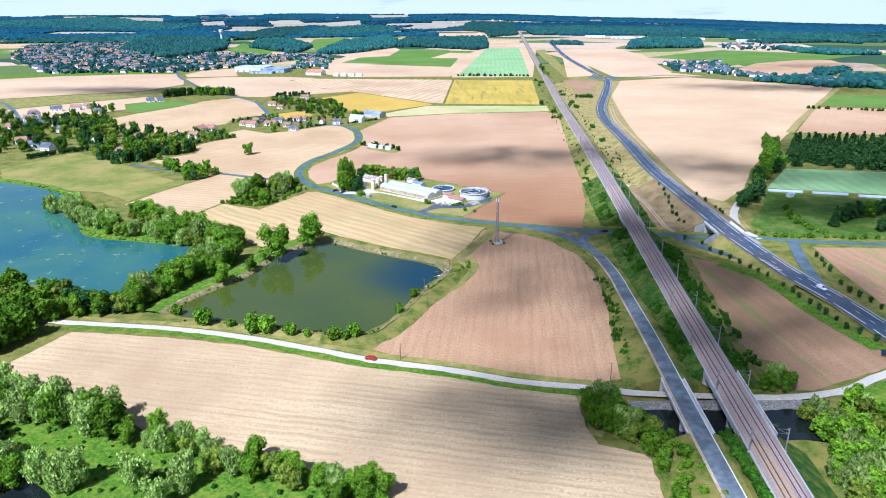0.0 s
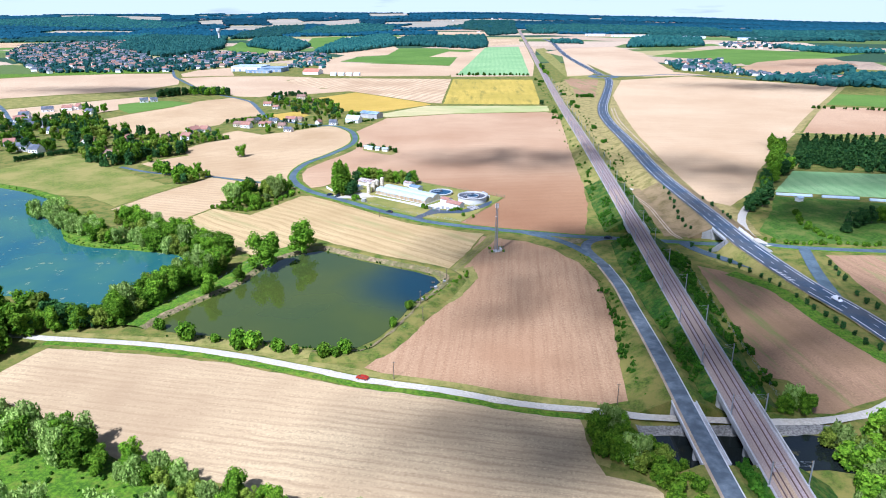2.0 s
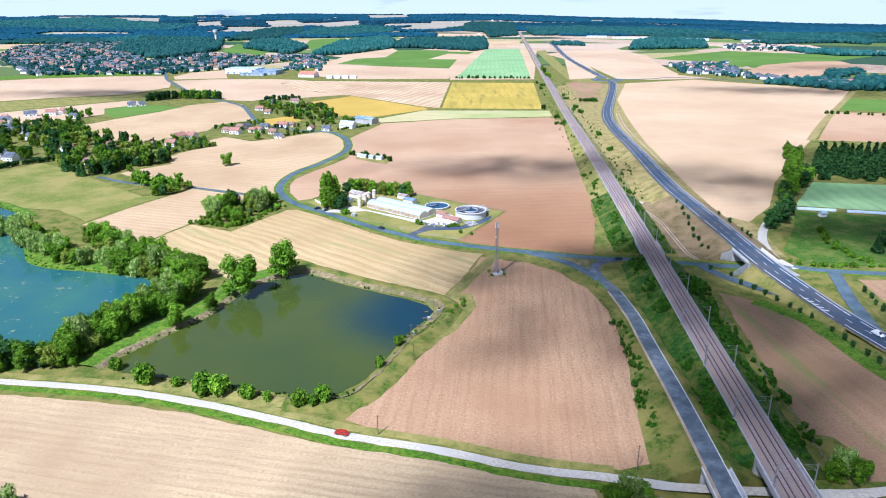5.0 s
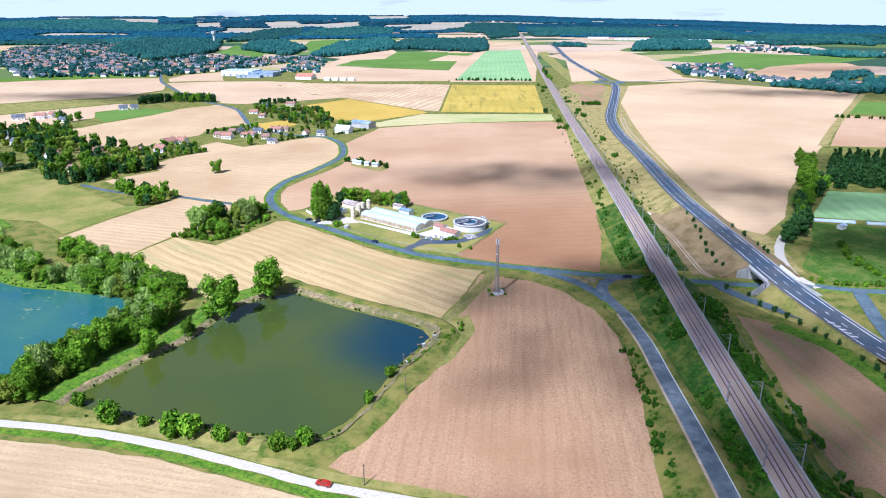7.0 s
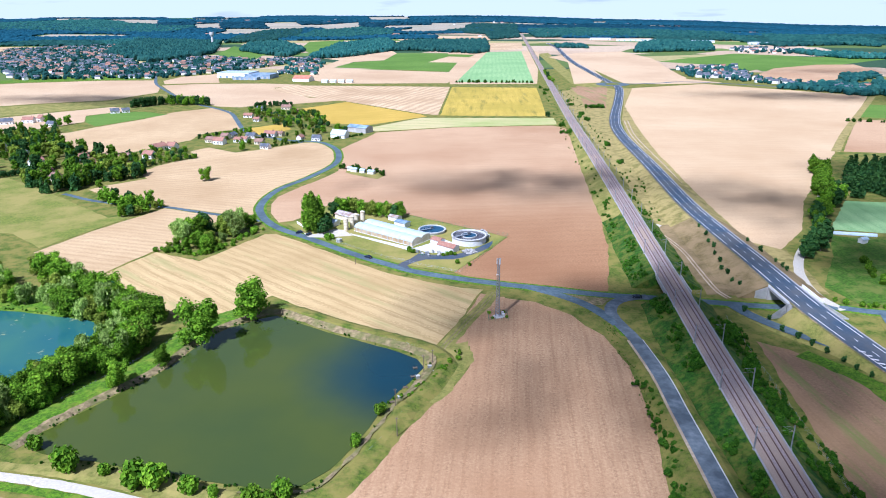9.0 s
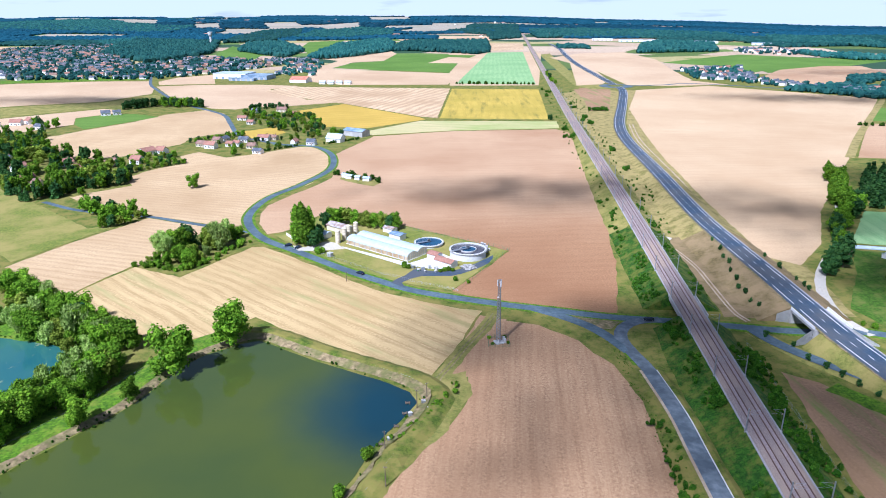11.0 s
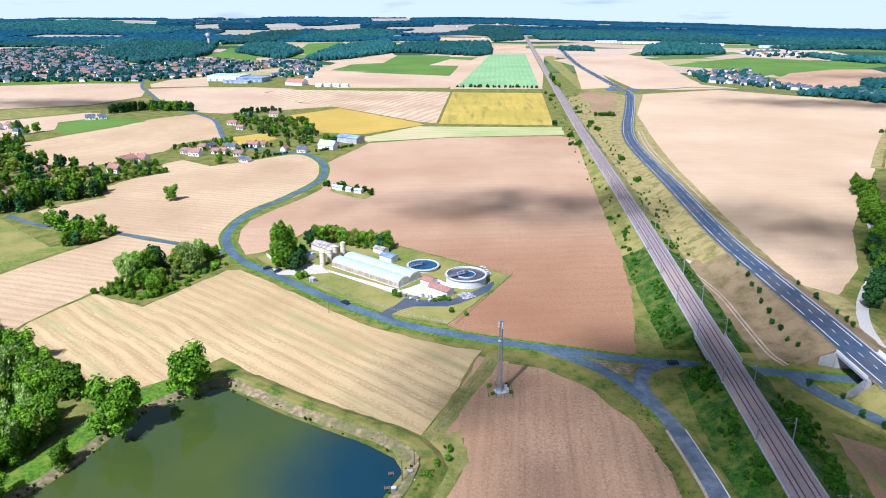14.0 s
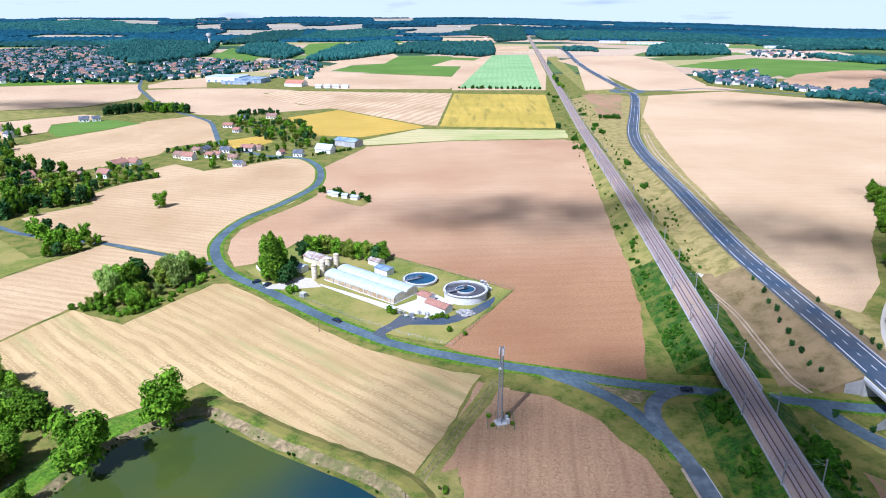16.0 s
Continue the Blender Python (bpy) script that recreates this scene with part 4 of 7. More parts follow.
LOW = {
    "mid_oak": (tree("tree", "round", 13, 11, LEAF_GREEN, 750, 0.68, 37, "leafy tree"), LEAF_GREEN),
    "mid_ash": (tree("tree", "round", 14, 9.5, LEAF_BRIGHT, 750, 0.68, 38, "leafy tree"), LEAF_BRIGHT),
    "mid_olive": (tree("tree", "round", 11.5, 10, LEAF_OLIVE, 700, 0.68, 39, "leafy tree"), LEAF_OLIVE),
    "mid_willow": (tree("willow", "willow", 13.5, 9.5, LEAF_WILLOW, 800, 0.68, 40, "leafy willow"), LEAF_WILLOW),
    "oak": (tree("tree", "round", 13, 11, LEAF_GREEN, 420, 0.95, 31, "leafy tree far off"), LEAF_GREEN),
    "olive": (tree("tree", "round", 11.5, 10, LEAF_OLIVE, 420, 0.95, 32, "leafy tree far off"), LEAF_OLIVE),
    "dark": (tree("tree", "round", 12.5, 10, LEAF_DARK, 420, 0.95, 33, "leafy tree far off"), LEAF_DARK),
    "conifer": (tree("conifer", "conifer", 14, 6.5, LEAF_DARK, 200, 1.2, 34, "conifer far off"), LEAF_DARK),
    "shrub": (tree("shrub", "shrub", 3.2, 3.6, LEAF_SCRUB, 80, 0.58, 35, "shrub far off"), LEAF_SCRUB),
    "shrub_bright": (tree("shrub", "shrub", 3.2, 3.6, LEAF_SCRUB, 80, 0.58, 36, "shrub far off"), LEAF_SCRUB),
}
LOW_MESH = {k: mesh_arrays(e) for k, (e, _) in LOW.items()}


def thicket(name, spots, label, category="trees"):
    """Plants too many to count, joined into one object for each sort. spots: kind, x, y, z, scale."""
    for kind in sorted({s[0] for s in spots}):
        base, tris = LOW_MESH[kind]
        vs, fs, off = [], [], 0
        for kd, x, y, z, s in spots:
            if kd == kind:
                a = rng.uniform(0, 6.283)
                c, d = math.cos(a) * s, math.sin(a) * s
                vs.append(base @ np.array([[c, d, 0], [-d, c, 0], [0, 0, s * rng.uniform(0.85, 1.15)]]) + (x, y, z))
                fs += [[i + off for i in t] for t in tris]
                off += len(base)
        me = bpy.data.meshes.new(name)
        me.from_pydata(np.concatenate(vs).tolist(), [], fs)
        me.materials.append(LOW[kind][1])
        tagged(new(name, me), label, category, "", "stuff")



LOWER = {"oak": "oak", "ash": "oak", "olive": "olive", "dark": "dark", "willow": "olive", "shrub": "shrub", "shrub_bright": "shrub_bright"}
far_plants = []


def plant(kind, x, y, s=1.0, z=0.0, group="", label="", tall=1.0):
    if y > 500 and kind in LOWER:
        far_plants.append((LOWER[kind], x, y, z, s))
        return None
    p = rng.choice(PROTO[kind])
    t = copy_thing(p, pose(x, y, z, 0, 0, rng.uniform(0, 360)) @ Matrix.Diagonal((s, s, s * tall, 1)))
    return tagged(t, label, "", group)


def belt(pts, count, wide, kinds, lo=0.7, hi=1.2, group="", z=0.0, dense=""):
    """Trees scattered along a line; a dense stand grows into one mass."""
    mass = []
    line = glide(pts, 2.0)
    sd = sides(line)
    for k in range(count):
        i = min(len(line) - 1, int((k + rng.random()) / count * len(line)))
        p = line[i] + sd[i] * rng.uniform(-wide / 2, wide / 2)
        if dense:
            mass.append(("mid_" + rng.choice(kinds), p.x, p.y, z, rng.uniform(lo, hi)))
        else:
            plant(rng.choice(kinds), p.x, p.y, rng.uniform(lo, hi), z, group)
    if dense:
        thicket("tree_stand", mass, dense, "trees")


belt([(-137, 265), (-131, 276), (-126, 287), (-121, 299), (-115, 313), (-109, 328)], 34, 9, ["oak", "ash", "oak", "olive", "willow"], 0.65, 1.05, "trees on the dike between lake and pond")
belt([(-140, 280), (-130, 296), (-122, 314), (-114, 336)], 16, 6, ["willow", "oak", "ash", "oak"], 0.6, 0.95, "trees on the dike between lake and pond")
belt([(-165, 264), (-150, 268), (-134, 269)], 14, 9, ["oak", "ash", "dark"], 0.6, 0.95, "trees on the lake shore")
belt([(-250, 425), (-216, 396), (-189, 375), (-171, 368), (-153, 363), (-132, 349), (-116, 350)], 40, 11, ["willow", "willow", "olive", "oak"], 0.6, 1.1, "willows on the lake spit")
belt([(-190, 404), (-166, 388), (-146, 372), (-120, 355)], 12, 9, ["willow", "oak", "ash", "olive"], 0.7, 1.15, "trees behind the lake spit")
belt([(-205, 280), (-180, 272), (-162, 262)], 18, 18, ["oak", "ash", "olive"], 0.8, 1.2, dense="dense wood in the lake corner")
belt([(-200, 255), (-178, 246), (-166, 232)], 20, 20, ["oak", "oak", "ash"], 0.8, 1.2, dense="dense wood in the lake corner")
belt([(-150, 372), (-134, 362), (-122, 354), (-112, 346)], 22, 12, ["oak", "ash", "oak", "dark", "willow"], 0.75, 1.15, "trees where dike and spit meet")
for x, y, s, kd in ((-86, 328, 1.5, "oak"), (-71, 349, 1.4, "oak"), (-103, 296, 0.85, "ash"), (-94, 311, 0.6, "oak")):
    plant(kd, x, y, s, 0.4, "trees at the pond edge")
for x, y, s in ((-113, 263, 1.4), (-98, 253, 2.2), (-87, 251, 1.1), (-76, 246, 2.2), (-70.5, 246, 2.1), (-61, 243.5, 1.6), (-54, 242, 1.0), (-43, 238.5, 1.6), (-35, 241, 1.7), (-38.5, 238.5, 1.2), (-13, 280, 1.1), (-19, 264, 1.1)):
    plant(rng.choice(["shrub_bright", "shrub"]), x, y, s, 0.3, "bushes on the pond bank", tall=1.1)
for x, y, s, kd in ((-134, 446, 1.05, "willow"), (-140, 454, 0.9, "willow"), (-125, 438, 0.8, "oak"), (-118, 432, 0.75, "oak"), (-135, 438, 0.5, "ash"), (-139, 437, 0.4, "olive"), (-118, 438, 0.7, "oak"), (-114, 441, 0.5, "olive"), (-127, 454, 1.2, "oak"), (-125, 457, 1.15, "dark"), (-132, 451, 1, "ash"), (-114, 458, 1.05, "olive"), (-111, 460, 1.2, "willow"), (-110, 464, 1.1, "willow"), (-119, 464, 0.85, "ash"), (-108, 474, 0.65, "oak"), (-105, 478, 0.55, "oak"), (-113, 482, 0.7, "olive"), (-130, 436, 0.5, "oak"), (-120, 446, 0.7, "olive"), (-114, 449, 0.45, "willow")):
    plant(kd, x, y, s, 0, "copse by the road bend")
for x, y, s, kd in ((-218, 532, 0.8, "oak"), (-209, 525, 0.85, "oak"), (-196, 511, 0.8, "oak"), (-191, 497, 0.6, "ash"), (-187, 499, 0.65, "dark"), (-183, 502, 0.65, "olive"), (-180, 506, 0.6, "oak"), (-177, 514, 0.55, "olive"), (-175, 518, 0.45, "oak"), (-198, 525, 0.8, "dark"), (-191, 522, 0.7, "olive"), (-184, 522, 0.7, "oak"), (-214, 540, 0.7, "dark"), (-192, 511, 0.7, "oak"), (-187, 513, 0.7, "ash")):
    plant(kd, x, y, s, 0, "copse along the lane")
belt([(-145, 434), (-134, 433), (-122, 428), (-115, 433), (-109, 441), (-105, 456), (-98, 469)], 34, 5, ["shrub", "shrub_bright"], 0.5, 1.2, "bushes at the copse edge")
copy_thing(PROTO["oak"][0], pose(-169, 589, 0) @ Matrix.Diagonal((0.9, 0.9, 0.85, 1)))["label"] = "single green tree standing alone in stubble"
for x, y, s in ((-70, 466, 1.35), (-66, 463, 1.45), (-68, 469, 1.4), (-64, 468, 1.25)):
    plant("poplar", x, y, s, 0, "poplars at the works entrance")
for x, y, s in ((-61, 461, 0.8), (-59, 466, 0.8), (-60, 478, 0.6)):
    plant("dark", x, y, s, 0, "trees at the works entrance")
for k in range(13):
    plant(rng.choice(["olive", "oak", "dark"]), -60 + 3.4 * k + rng.uniform(-1, 1), 502 - abs(k - 3) * 1.2 + rng.uniform(-2, 2), rng.uniform(0.65, 0.95), 0, "tree row behind the works")
# conifer wood and hedge on the far side of the main road
for k in range(90):
    u, v = rng.random(), rng.random()
    plant("conifer" if rng.random() < 0.8 else "dark", 272 + 46 * v + u * (150 - 20 * v), 534 + 66 * v - u * 42, rng.uniform(0.85, 1.25), 0, "conifer wood")
thicket("conifer_wood", [("conifer", 268 + 46 * v + u * (155 - 20 * v), 530 + 70 * v - u * 42, 0, rng.uniform(0.8, 1.3)) for u, v in [(rng.random(), rng.random()) for _ in range(230)]], "dense dark green conifer wood", "trees")
belt([(268, 536), (248, 505), (230, 480), (211, 446), (190, 413)], 22, 8, ["dark", "oak", "dark"], 0.6, 1.05, "hedge trees beside the gravel path")
for x, y, s, kd in ((227, 377, 0.9, "conifer"), (238, 385, 0.8, "dark"), (244, 390, 0.8, "dark"), (250, 392, 0.85, "dark"), (257, 394, 0.8, "oak"), (248, 366, 0.7, "dark"), (264, 398, 0.8, "dark"), (272, 400, 0.9, "dark")):
    plant(kd, x, y, s, 0, "garden trees")
belt([(256, 530), (266, 548), (280, 575), (294, 606)], 34, 9, ["oak", "ash", "oak"], 0.6, 1.0, dense="dense broadleaf edge of the conifer wood")
belt([(216, 412), (211, 395), (209, 378), (213, 362)], 16, 3, ["shrub"], 0.8, 1.2, "garden hedge")
belt([(176, 364), (190, 358), (215, 356), (260, 350)], 24, 3, ["shrub"], 0.6, 0.9, "roadside hedge")
# river banks
belt([(50, 184), (54, 178), (60, 174), (64, 167), (65, 158), (66, 151), (66, 140), (66, 128)], 60, 10, ["oak", "ash", "olive", "ash"], 0.35, 0.62, dense="dense shrubby trees between field and road ramp")
belt([(50, 190), (53, 184), (57, 177)], 20, 11, ["oak", "ash", "oak", "willow"], 0.5, 0.8, "trees on the river bank")
belt([(114, 184), (119, 178), (120, 168), (115, 160), (112, 150), (110, 140)], 46, 13, ["oak", "olive", "willow", "ash"], 0.4, 0.75, dense="dense mixed trees beside the railway bridge")
belt([(128, 186), (134, 176), (132, 160), (128, 145), (124, 130)], 50, 22, ["oak", "ash", "willow", "olive"], 0.45, 0.8, dense="dense green trees on the river bank")
plant("willow", 112, 203, 0.7)
plant("oak", 109, 200, 0.6)
plant("oak", 115, 200, 0.65)
# foreground river meadow
belt([(-175, 200), (-146, 194), (-128, 187), (-113, 182), (-102, 179)], 36, 10, ["willow", "willow", "oak"], 0.7, 1.05, "willows along the meadow edge")
belt([(-102, 179), (-92, 176), (-83, 173), (-72, 167), (-59, 161), (-45, 157), (-33, 151), (-15, 145)], 44, 8, ["willow", "olive", "oak", "ash"], 0.4, 0.72, "shrubby trees along the meadow edge")
for x, y, s in ((-105, 152, 0.85), (-101, 154, 0.9), (-83, 152, 0.85), (-71, 152, 0.85), (-75, 145, 0.7), (-113, 156, 0.8)):
    plant("willow", x, y, s, 0, "willows in the meadow", tall=1.1)
belt([(-150, 175), (-135, 165), (-120, 150)], 14, 14, ["oak", "dark", "willow"], 0.6, 0.9, "trees round the meadow pool")
# young trees along the main road
YOUNG = [[(133, 354), (139, 346), (140, 335), (143, 329), (146, 324), (148, 318), (150, 311), (152, 306), (154, 300), (156, 288), (157, 281), (157, 276), (158, 269), (159, 263), (160, 258), (161, 252), (161, 245), (164, 241), (166, 234)], [(148, 453), (147, 439), (145, 430), (145, 423), (143, 415), (142, 406), (140, 398), (140, 392), (139, 384), (140, 378)], [(191, 326), (190, 320), (188, 313), (187, 307), (183, 290), (182, 281), (184, 276), (185, 270), (186, 263)], [(167, 433), (167, 418), (168, 404), (168, 397), (168, 392)]]
HW_LINE = glide(HIGHWAY, 3.0)


def road_bank(x, y):
    """Height of the main road's bank at a spot beside it."""
    c = min(HW_LINE, key=lambda v: (v.x - x) ** 2 + (v.y - y) ** 2)
    far = math.hypot(c.x - x, c.y - y)
    return max(0.0, c.z - max(0.0, far - 7.0) / 2.0) if y > 366 else max(0.0, c.z - max(0.0, far - 6.0) / 1.2)


for k, row in enumerate(YOUNG):
    sx = k % 2
    for x, y in row:
        z = max(0.0, road_bank(x, y) - 0.3) if sx else 0.1
        plant("young", x + rng.uniform(-0.4, 0.4), y + rng.uniform(-0.4, 0.4), rng.uniform(0.75, 1.1), z, "young trees along the main road")

# meadow scrub and brown pool in the foreground
area("water_4", [(-132, 166), (-120, 160), (-108, 152), (-100, 143), (-106, 138), (-118, 148), (-132, 156)], WATER_RIVER, 0.1, "small brown pool in the river meadow", "pool", rounded=True)
meadow = []
for _ in range(420):
    x = rng.uniform(-165, 0)
    y = 203 - (x + 165) * 0.36 - rng.uniform(4, 46)
    meadow.append((rng.choice(["shrub", "shrub_bright", "shrub_bright"]), x, y, -0.2, rng.uniform(0.12, 0.5)))
for _ in range(260):
    y = rng.uniform(206, 345)
    meadow.append((rng.choice(["shrub", "shrub_bright"]), 67 + 6 * min(1, (y - 206) / 60) + rng.uniform(-1.5, 2.5), y, -0.1, rng.uniform(0.06, 0.17)))
for _ in range(110):
    y = rng.uniform(205, 300)
    meadow.append((rng.choice(["shrub", "shrub"]), 71 + rng.uniform(-5, 1.5) + 4 * (y > 250), y, 0.8, rng.uniform(0.2, 0.7)))
thicket("meadow_scrub", meadow, "low green scrub and tall weeds in rough grass", "scrub")

# ---- pond and lake banks ----
POND_RING = [(-119, 263), (-115, 275), (-107, 288), (-93, 311), (-85, 337), (-71, 352), (-62, 355), (-37, 339), (-1, 318), (-1, 303), (-9, 287), (-14, 272), (-23, 252), (-30, 244), (-48, 244), (-70, 250), (-89, 254), (-108, 258)]


def bank(name, pts, profile, material, label):
    line = glide(pts, 3.0)
    rngb = random.Random(3)
    bm, prev = bmesh.new(), None
    for c, s in zip(line, sides(line)):
        row = [bm.verts.new((c.x + s.x * (o + rngb.uniform(-0.5, 0.5)), c.y + s.y * (o + rngb.uniform(-0.5, 0.5)), max(0.03, z + (rngb.uniform(-0.12, 0.12) if z > 0.2 else 0)))) for o, z in profile]
        if prev:
            for k in range(len(row) - 1):
                bm.faces.new((prev[k], prev[k + 1], row[k + 1], row[k]))
        prev = row
    bmesh.ops.recalc_face_normals(bm, faces=bm.faces)
    return obj(name, bm, material, None, label, "bank", "structure")


bank("pond_bank", POND_RING[5:11], [(0.6, 0.05), (-1.3, 0.8), (-2.8, 1.3)], EARTH, "bare earth slope above the pond")
bank("pond_bank", POND_RING[5:11], [(-1.6, 0.4), (-4.2, 1.5), (-7, 1.4), (-10, 0.06)], GRASS, "green strip above the pond slope")
bank("pond_bank", POND_RING[10:15], [(0.6, 0.05), (-0.6, 0.5), (-1.2, 0.9)], EARTH, "bare earth pond edge")
bank("pond_bank", POND_RING[10:15], [(-0.3, 0.2), (-2.6, 1.1), (-6, 1.0), (-9, 0.06)], GRASS, "grassy pond bank")
bank("pond_bank", POND_RING[13:18], [(0.6, 0.05), (-1.0, 0.35), (-4, 0.4), (-6, 0.06)], GRASS_DRY, "dry grass between pond and farm track")
bank("pond_bank", POND_RING[0:6], [(0.6, 0.05), (-1.2, 0.9), (-2.2, 1.1)], EARTH, "bare earth foot of the dike")
bank("pond_bank", POND_RING[0:6], [(-1.0, 0.35), (-3.6, 1.3), (-8, 1.2), (-14, 0.06)], GRASS_LUSH, "grassy dike between lake and pond")
bank("shore", [(-340, 505), (-298, 486), (-267, 466), (-250, 451)], [(-5, 0.06), (-2, 0.5), (1.5, 0.12), (3.5, 0.11)], GRASS_LUSH, "reedy lake shore")
bank("shore", [(-254, 427), (-227, 407), (-206, 376), (-190, 366), (-157, 358), (-130, 346), (-121, 308), (-136, 296), (-137, 284), (-160, 274)], [(-14, 0.1), (-8, 0.6), (-2, 0.5), (1.5, 0.12), (3, 0.11)], GRASS_LUSH, "green wooded lake spit")
bank("track_wall", [(60, 190.6), (66, 190.6), (96, 189.8), (112, 190.4), (119, 190)], [(1.6, 0.1), (0.6, 0.7), (0, 1.0), (-2.5, 1.0)], STONE, "stone-faced river bank under the farm track")
# verges of the farm track
for o, w, m in ((-3.6, 2.8, GRASS_LUSH), (4.2, 3.2, GRASS_DRY)):
    ribbon("verge", [(-153, 256), (-111, 250), (-79, 242), (-48, 231), (-27, 223), (3, 215), (26, 207), (50, 201.5)], w, m, 0.1, "grass verge of the farm track", "verge", off=-o, ragged=0.7)
ribbon("verge", [(76.5, 345), (78.5, 320), (77, 301), (76, 279), (73, 259), (70, 240), (66, 215)], 3.0, GRASS_LUSH, 0.12, "green verge at the field edge", "verge", ragged=0.9)
ribbon("verge", [(139, 318), (152, 296), (156, 262), (164, 228)], 7.0, GRASS_LUSH, 0.12, "green verge under the young trees", "verge", ragged=1.2)
area("slope", [(137, 470), (152, 470), (150, 400), (142, 372), (134, 378), (135, 420)], GRASS_BROWN, 0.1, "dry bare ground between railway and main road", "ground")

# ---- water treatment works ----
WALL_CREAM = plain("cream_render", (0.62, 0.55, 0.4), (0.72, 0.65, 0.5), 0.8, 0.85, (0.5, 0.42, 0.28), 0.3)
WALL_WHITE = plain("white_render", (0.76, 0.75, 0.73), (0.84, 0.83, 0.81), 0.6, 0.8, (0.7, 0.68, 0.64), 0.2)
WALL_BROWN = plain("brown_cladding", (0.3, 0.21, 0.11), (0.42, 0.3, 0.17), 0.6, 0.8, (0.5, 0.42, 0.3), 0.2)
ROOF_WHITE = plain("translucent_sheet", (0.38, 0.46, 0.52), (0.5, 0.57, 0.62), 0.5, 0.35, (0.42, 0.52, 0.6), 0.2)
ROOF_TILE = plain("clay_tiles", (0.25, 0.12, 0.085), (0.38, 0.2, 0.15), 1.5, 0.85, (0.25, 0.13, 0.09), 0.25, 0.5)
ROOF_SLATE = plain("slates", (0.05, 0.06, 0.08), (0.1, 0.115, 0.14), 1.5, 0.6, (0.16, 0.17, 0.19), 0.25, 0.3)
ROOF_BROWN = plain("brown_tiles", (0.2, 0.12, 0.09), (0.32, 0.2, 0.15), 1.5, 0.85, (0.16, 0.1, 0.08), 0.25, 0.5)
ROOF_RED = plain("red_tiles", (0.48, 0.16, 0.1), (0.6, 0.24, 0.16), 1.0, 0.8, (0.4, 0.14, 0.09), 0.2)
RUST = plain("rusty_sheet", (0.2, 0.12, 0.09), (0.34, 0.25, 0.2), 0.7, 0.7, (0.5, 0.52, 0.54), 0.4)
BLUE_SHEET = plain("blue_grey_sheet", (0.13, 0.2, 0.3), (0.19, 0.28, 0.38), 0.4, 0.5, (0.35, 0.43, 0.52), 0.1)
GLASS = plain("window_glass", (0.03, 0.045, 0.06), (0.05, 0.07, 0.09), 1.0, 0.1)
DOOR = plain("painted_door", (0.2, 0.14, 0.09), (0.3, 0.22, 0.15), 2.0, 0.6)
GREEN_WIRE = plain("green_mesh_fence", (0.05, 0.16, 0.08), (0.08, 0.22, 0.12), 2.0, 0.5)
TANK_WATER = water("tank_water", (0.012, 0.05, 0.1), (0.02, 0.08, 0.14), 0.2)
TANK_DARK = water("sludge_water", (0.05, 0.05, 0.06), (0.09, 0.085, 0.09), 0.3)
DARK_STEEL = plain("dark_steel", (0.08, 0.085, 0.09), (0.14, 0.145, 0.15), 2.0, 0.5, metal=0.5)

area("yard", [(-16, 411), (-10, 420), (-6, 428), (8, 424), (20, 431), (28, 440), (34, 447), (31, 436), (22, 426), (12, 419), (-2, 419), (-11, 411), (-9, 405)], ASPHALT_NEW, 0.14, "dark asphalt yard of the works", "yard", rounded=True, wobble=0.1)
area("yard", [(-46, 461), (-50, 468), (-56, 470), (-66, 461), (-73, 464), (-69, 456), (-60, 455), (-44, 458)], GRAVEL_WHITE, 0.13, "pale gravel entrance yard", "yard", wobble=0.3)
area("yard", [(-9, 436), (-2, 430), (8, 427), (16, 440), (6, 452), (0, 444)], CONCRETE_WHITE, 0.15, "bright white concrete forecourt", "yard", wobble=0.1)
area("yard", [(-46, 462), (-44, 459), (-10, 432), (-8, 436)], CONCRETE_WHITE, 0.15, "white concrete strip along the hall", "yard", wobble=0.1)


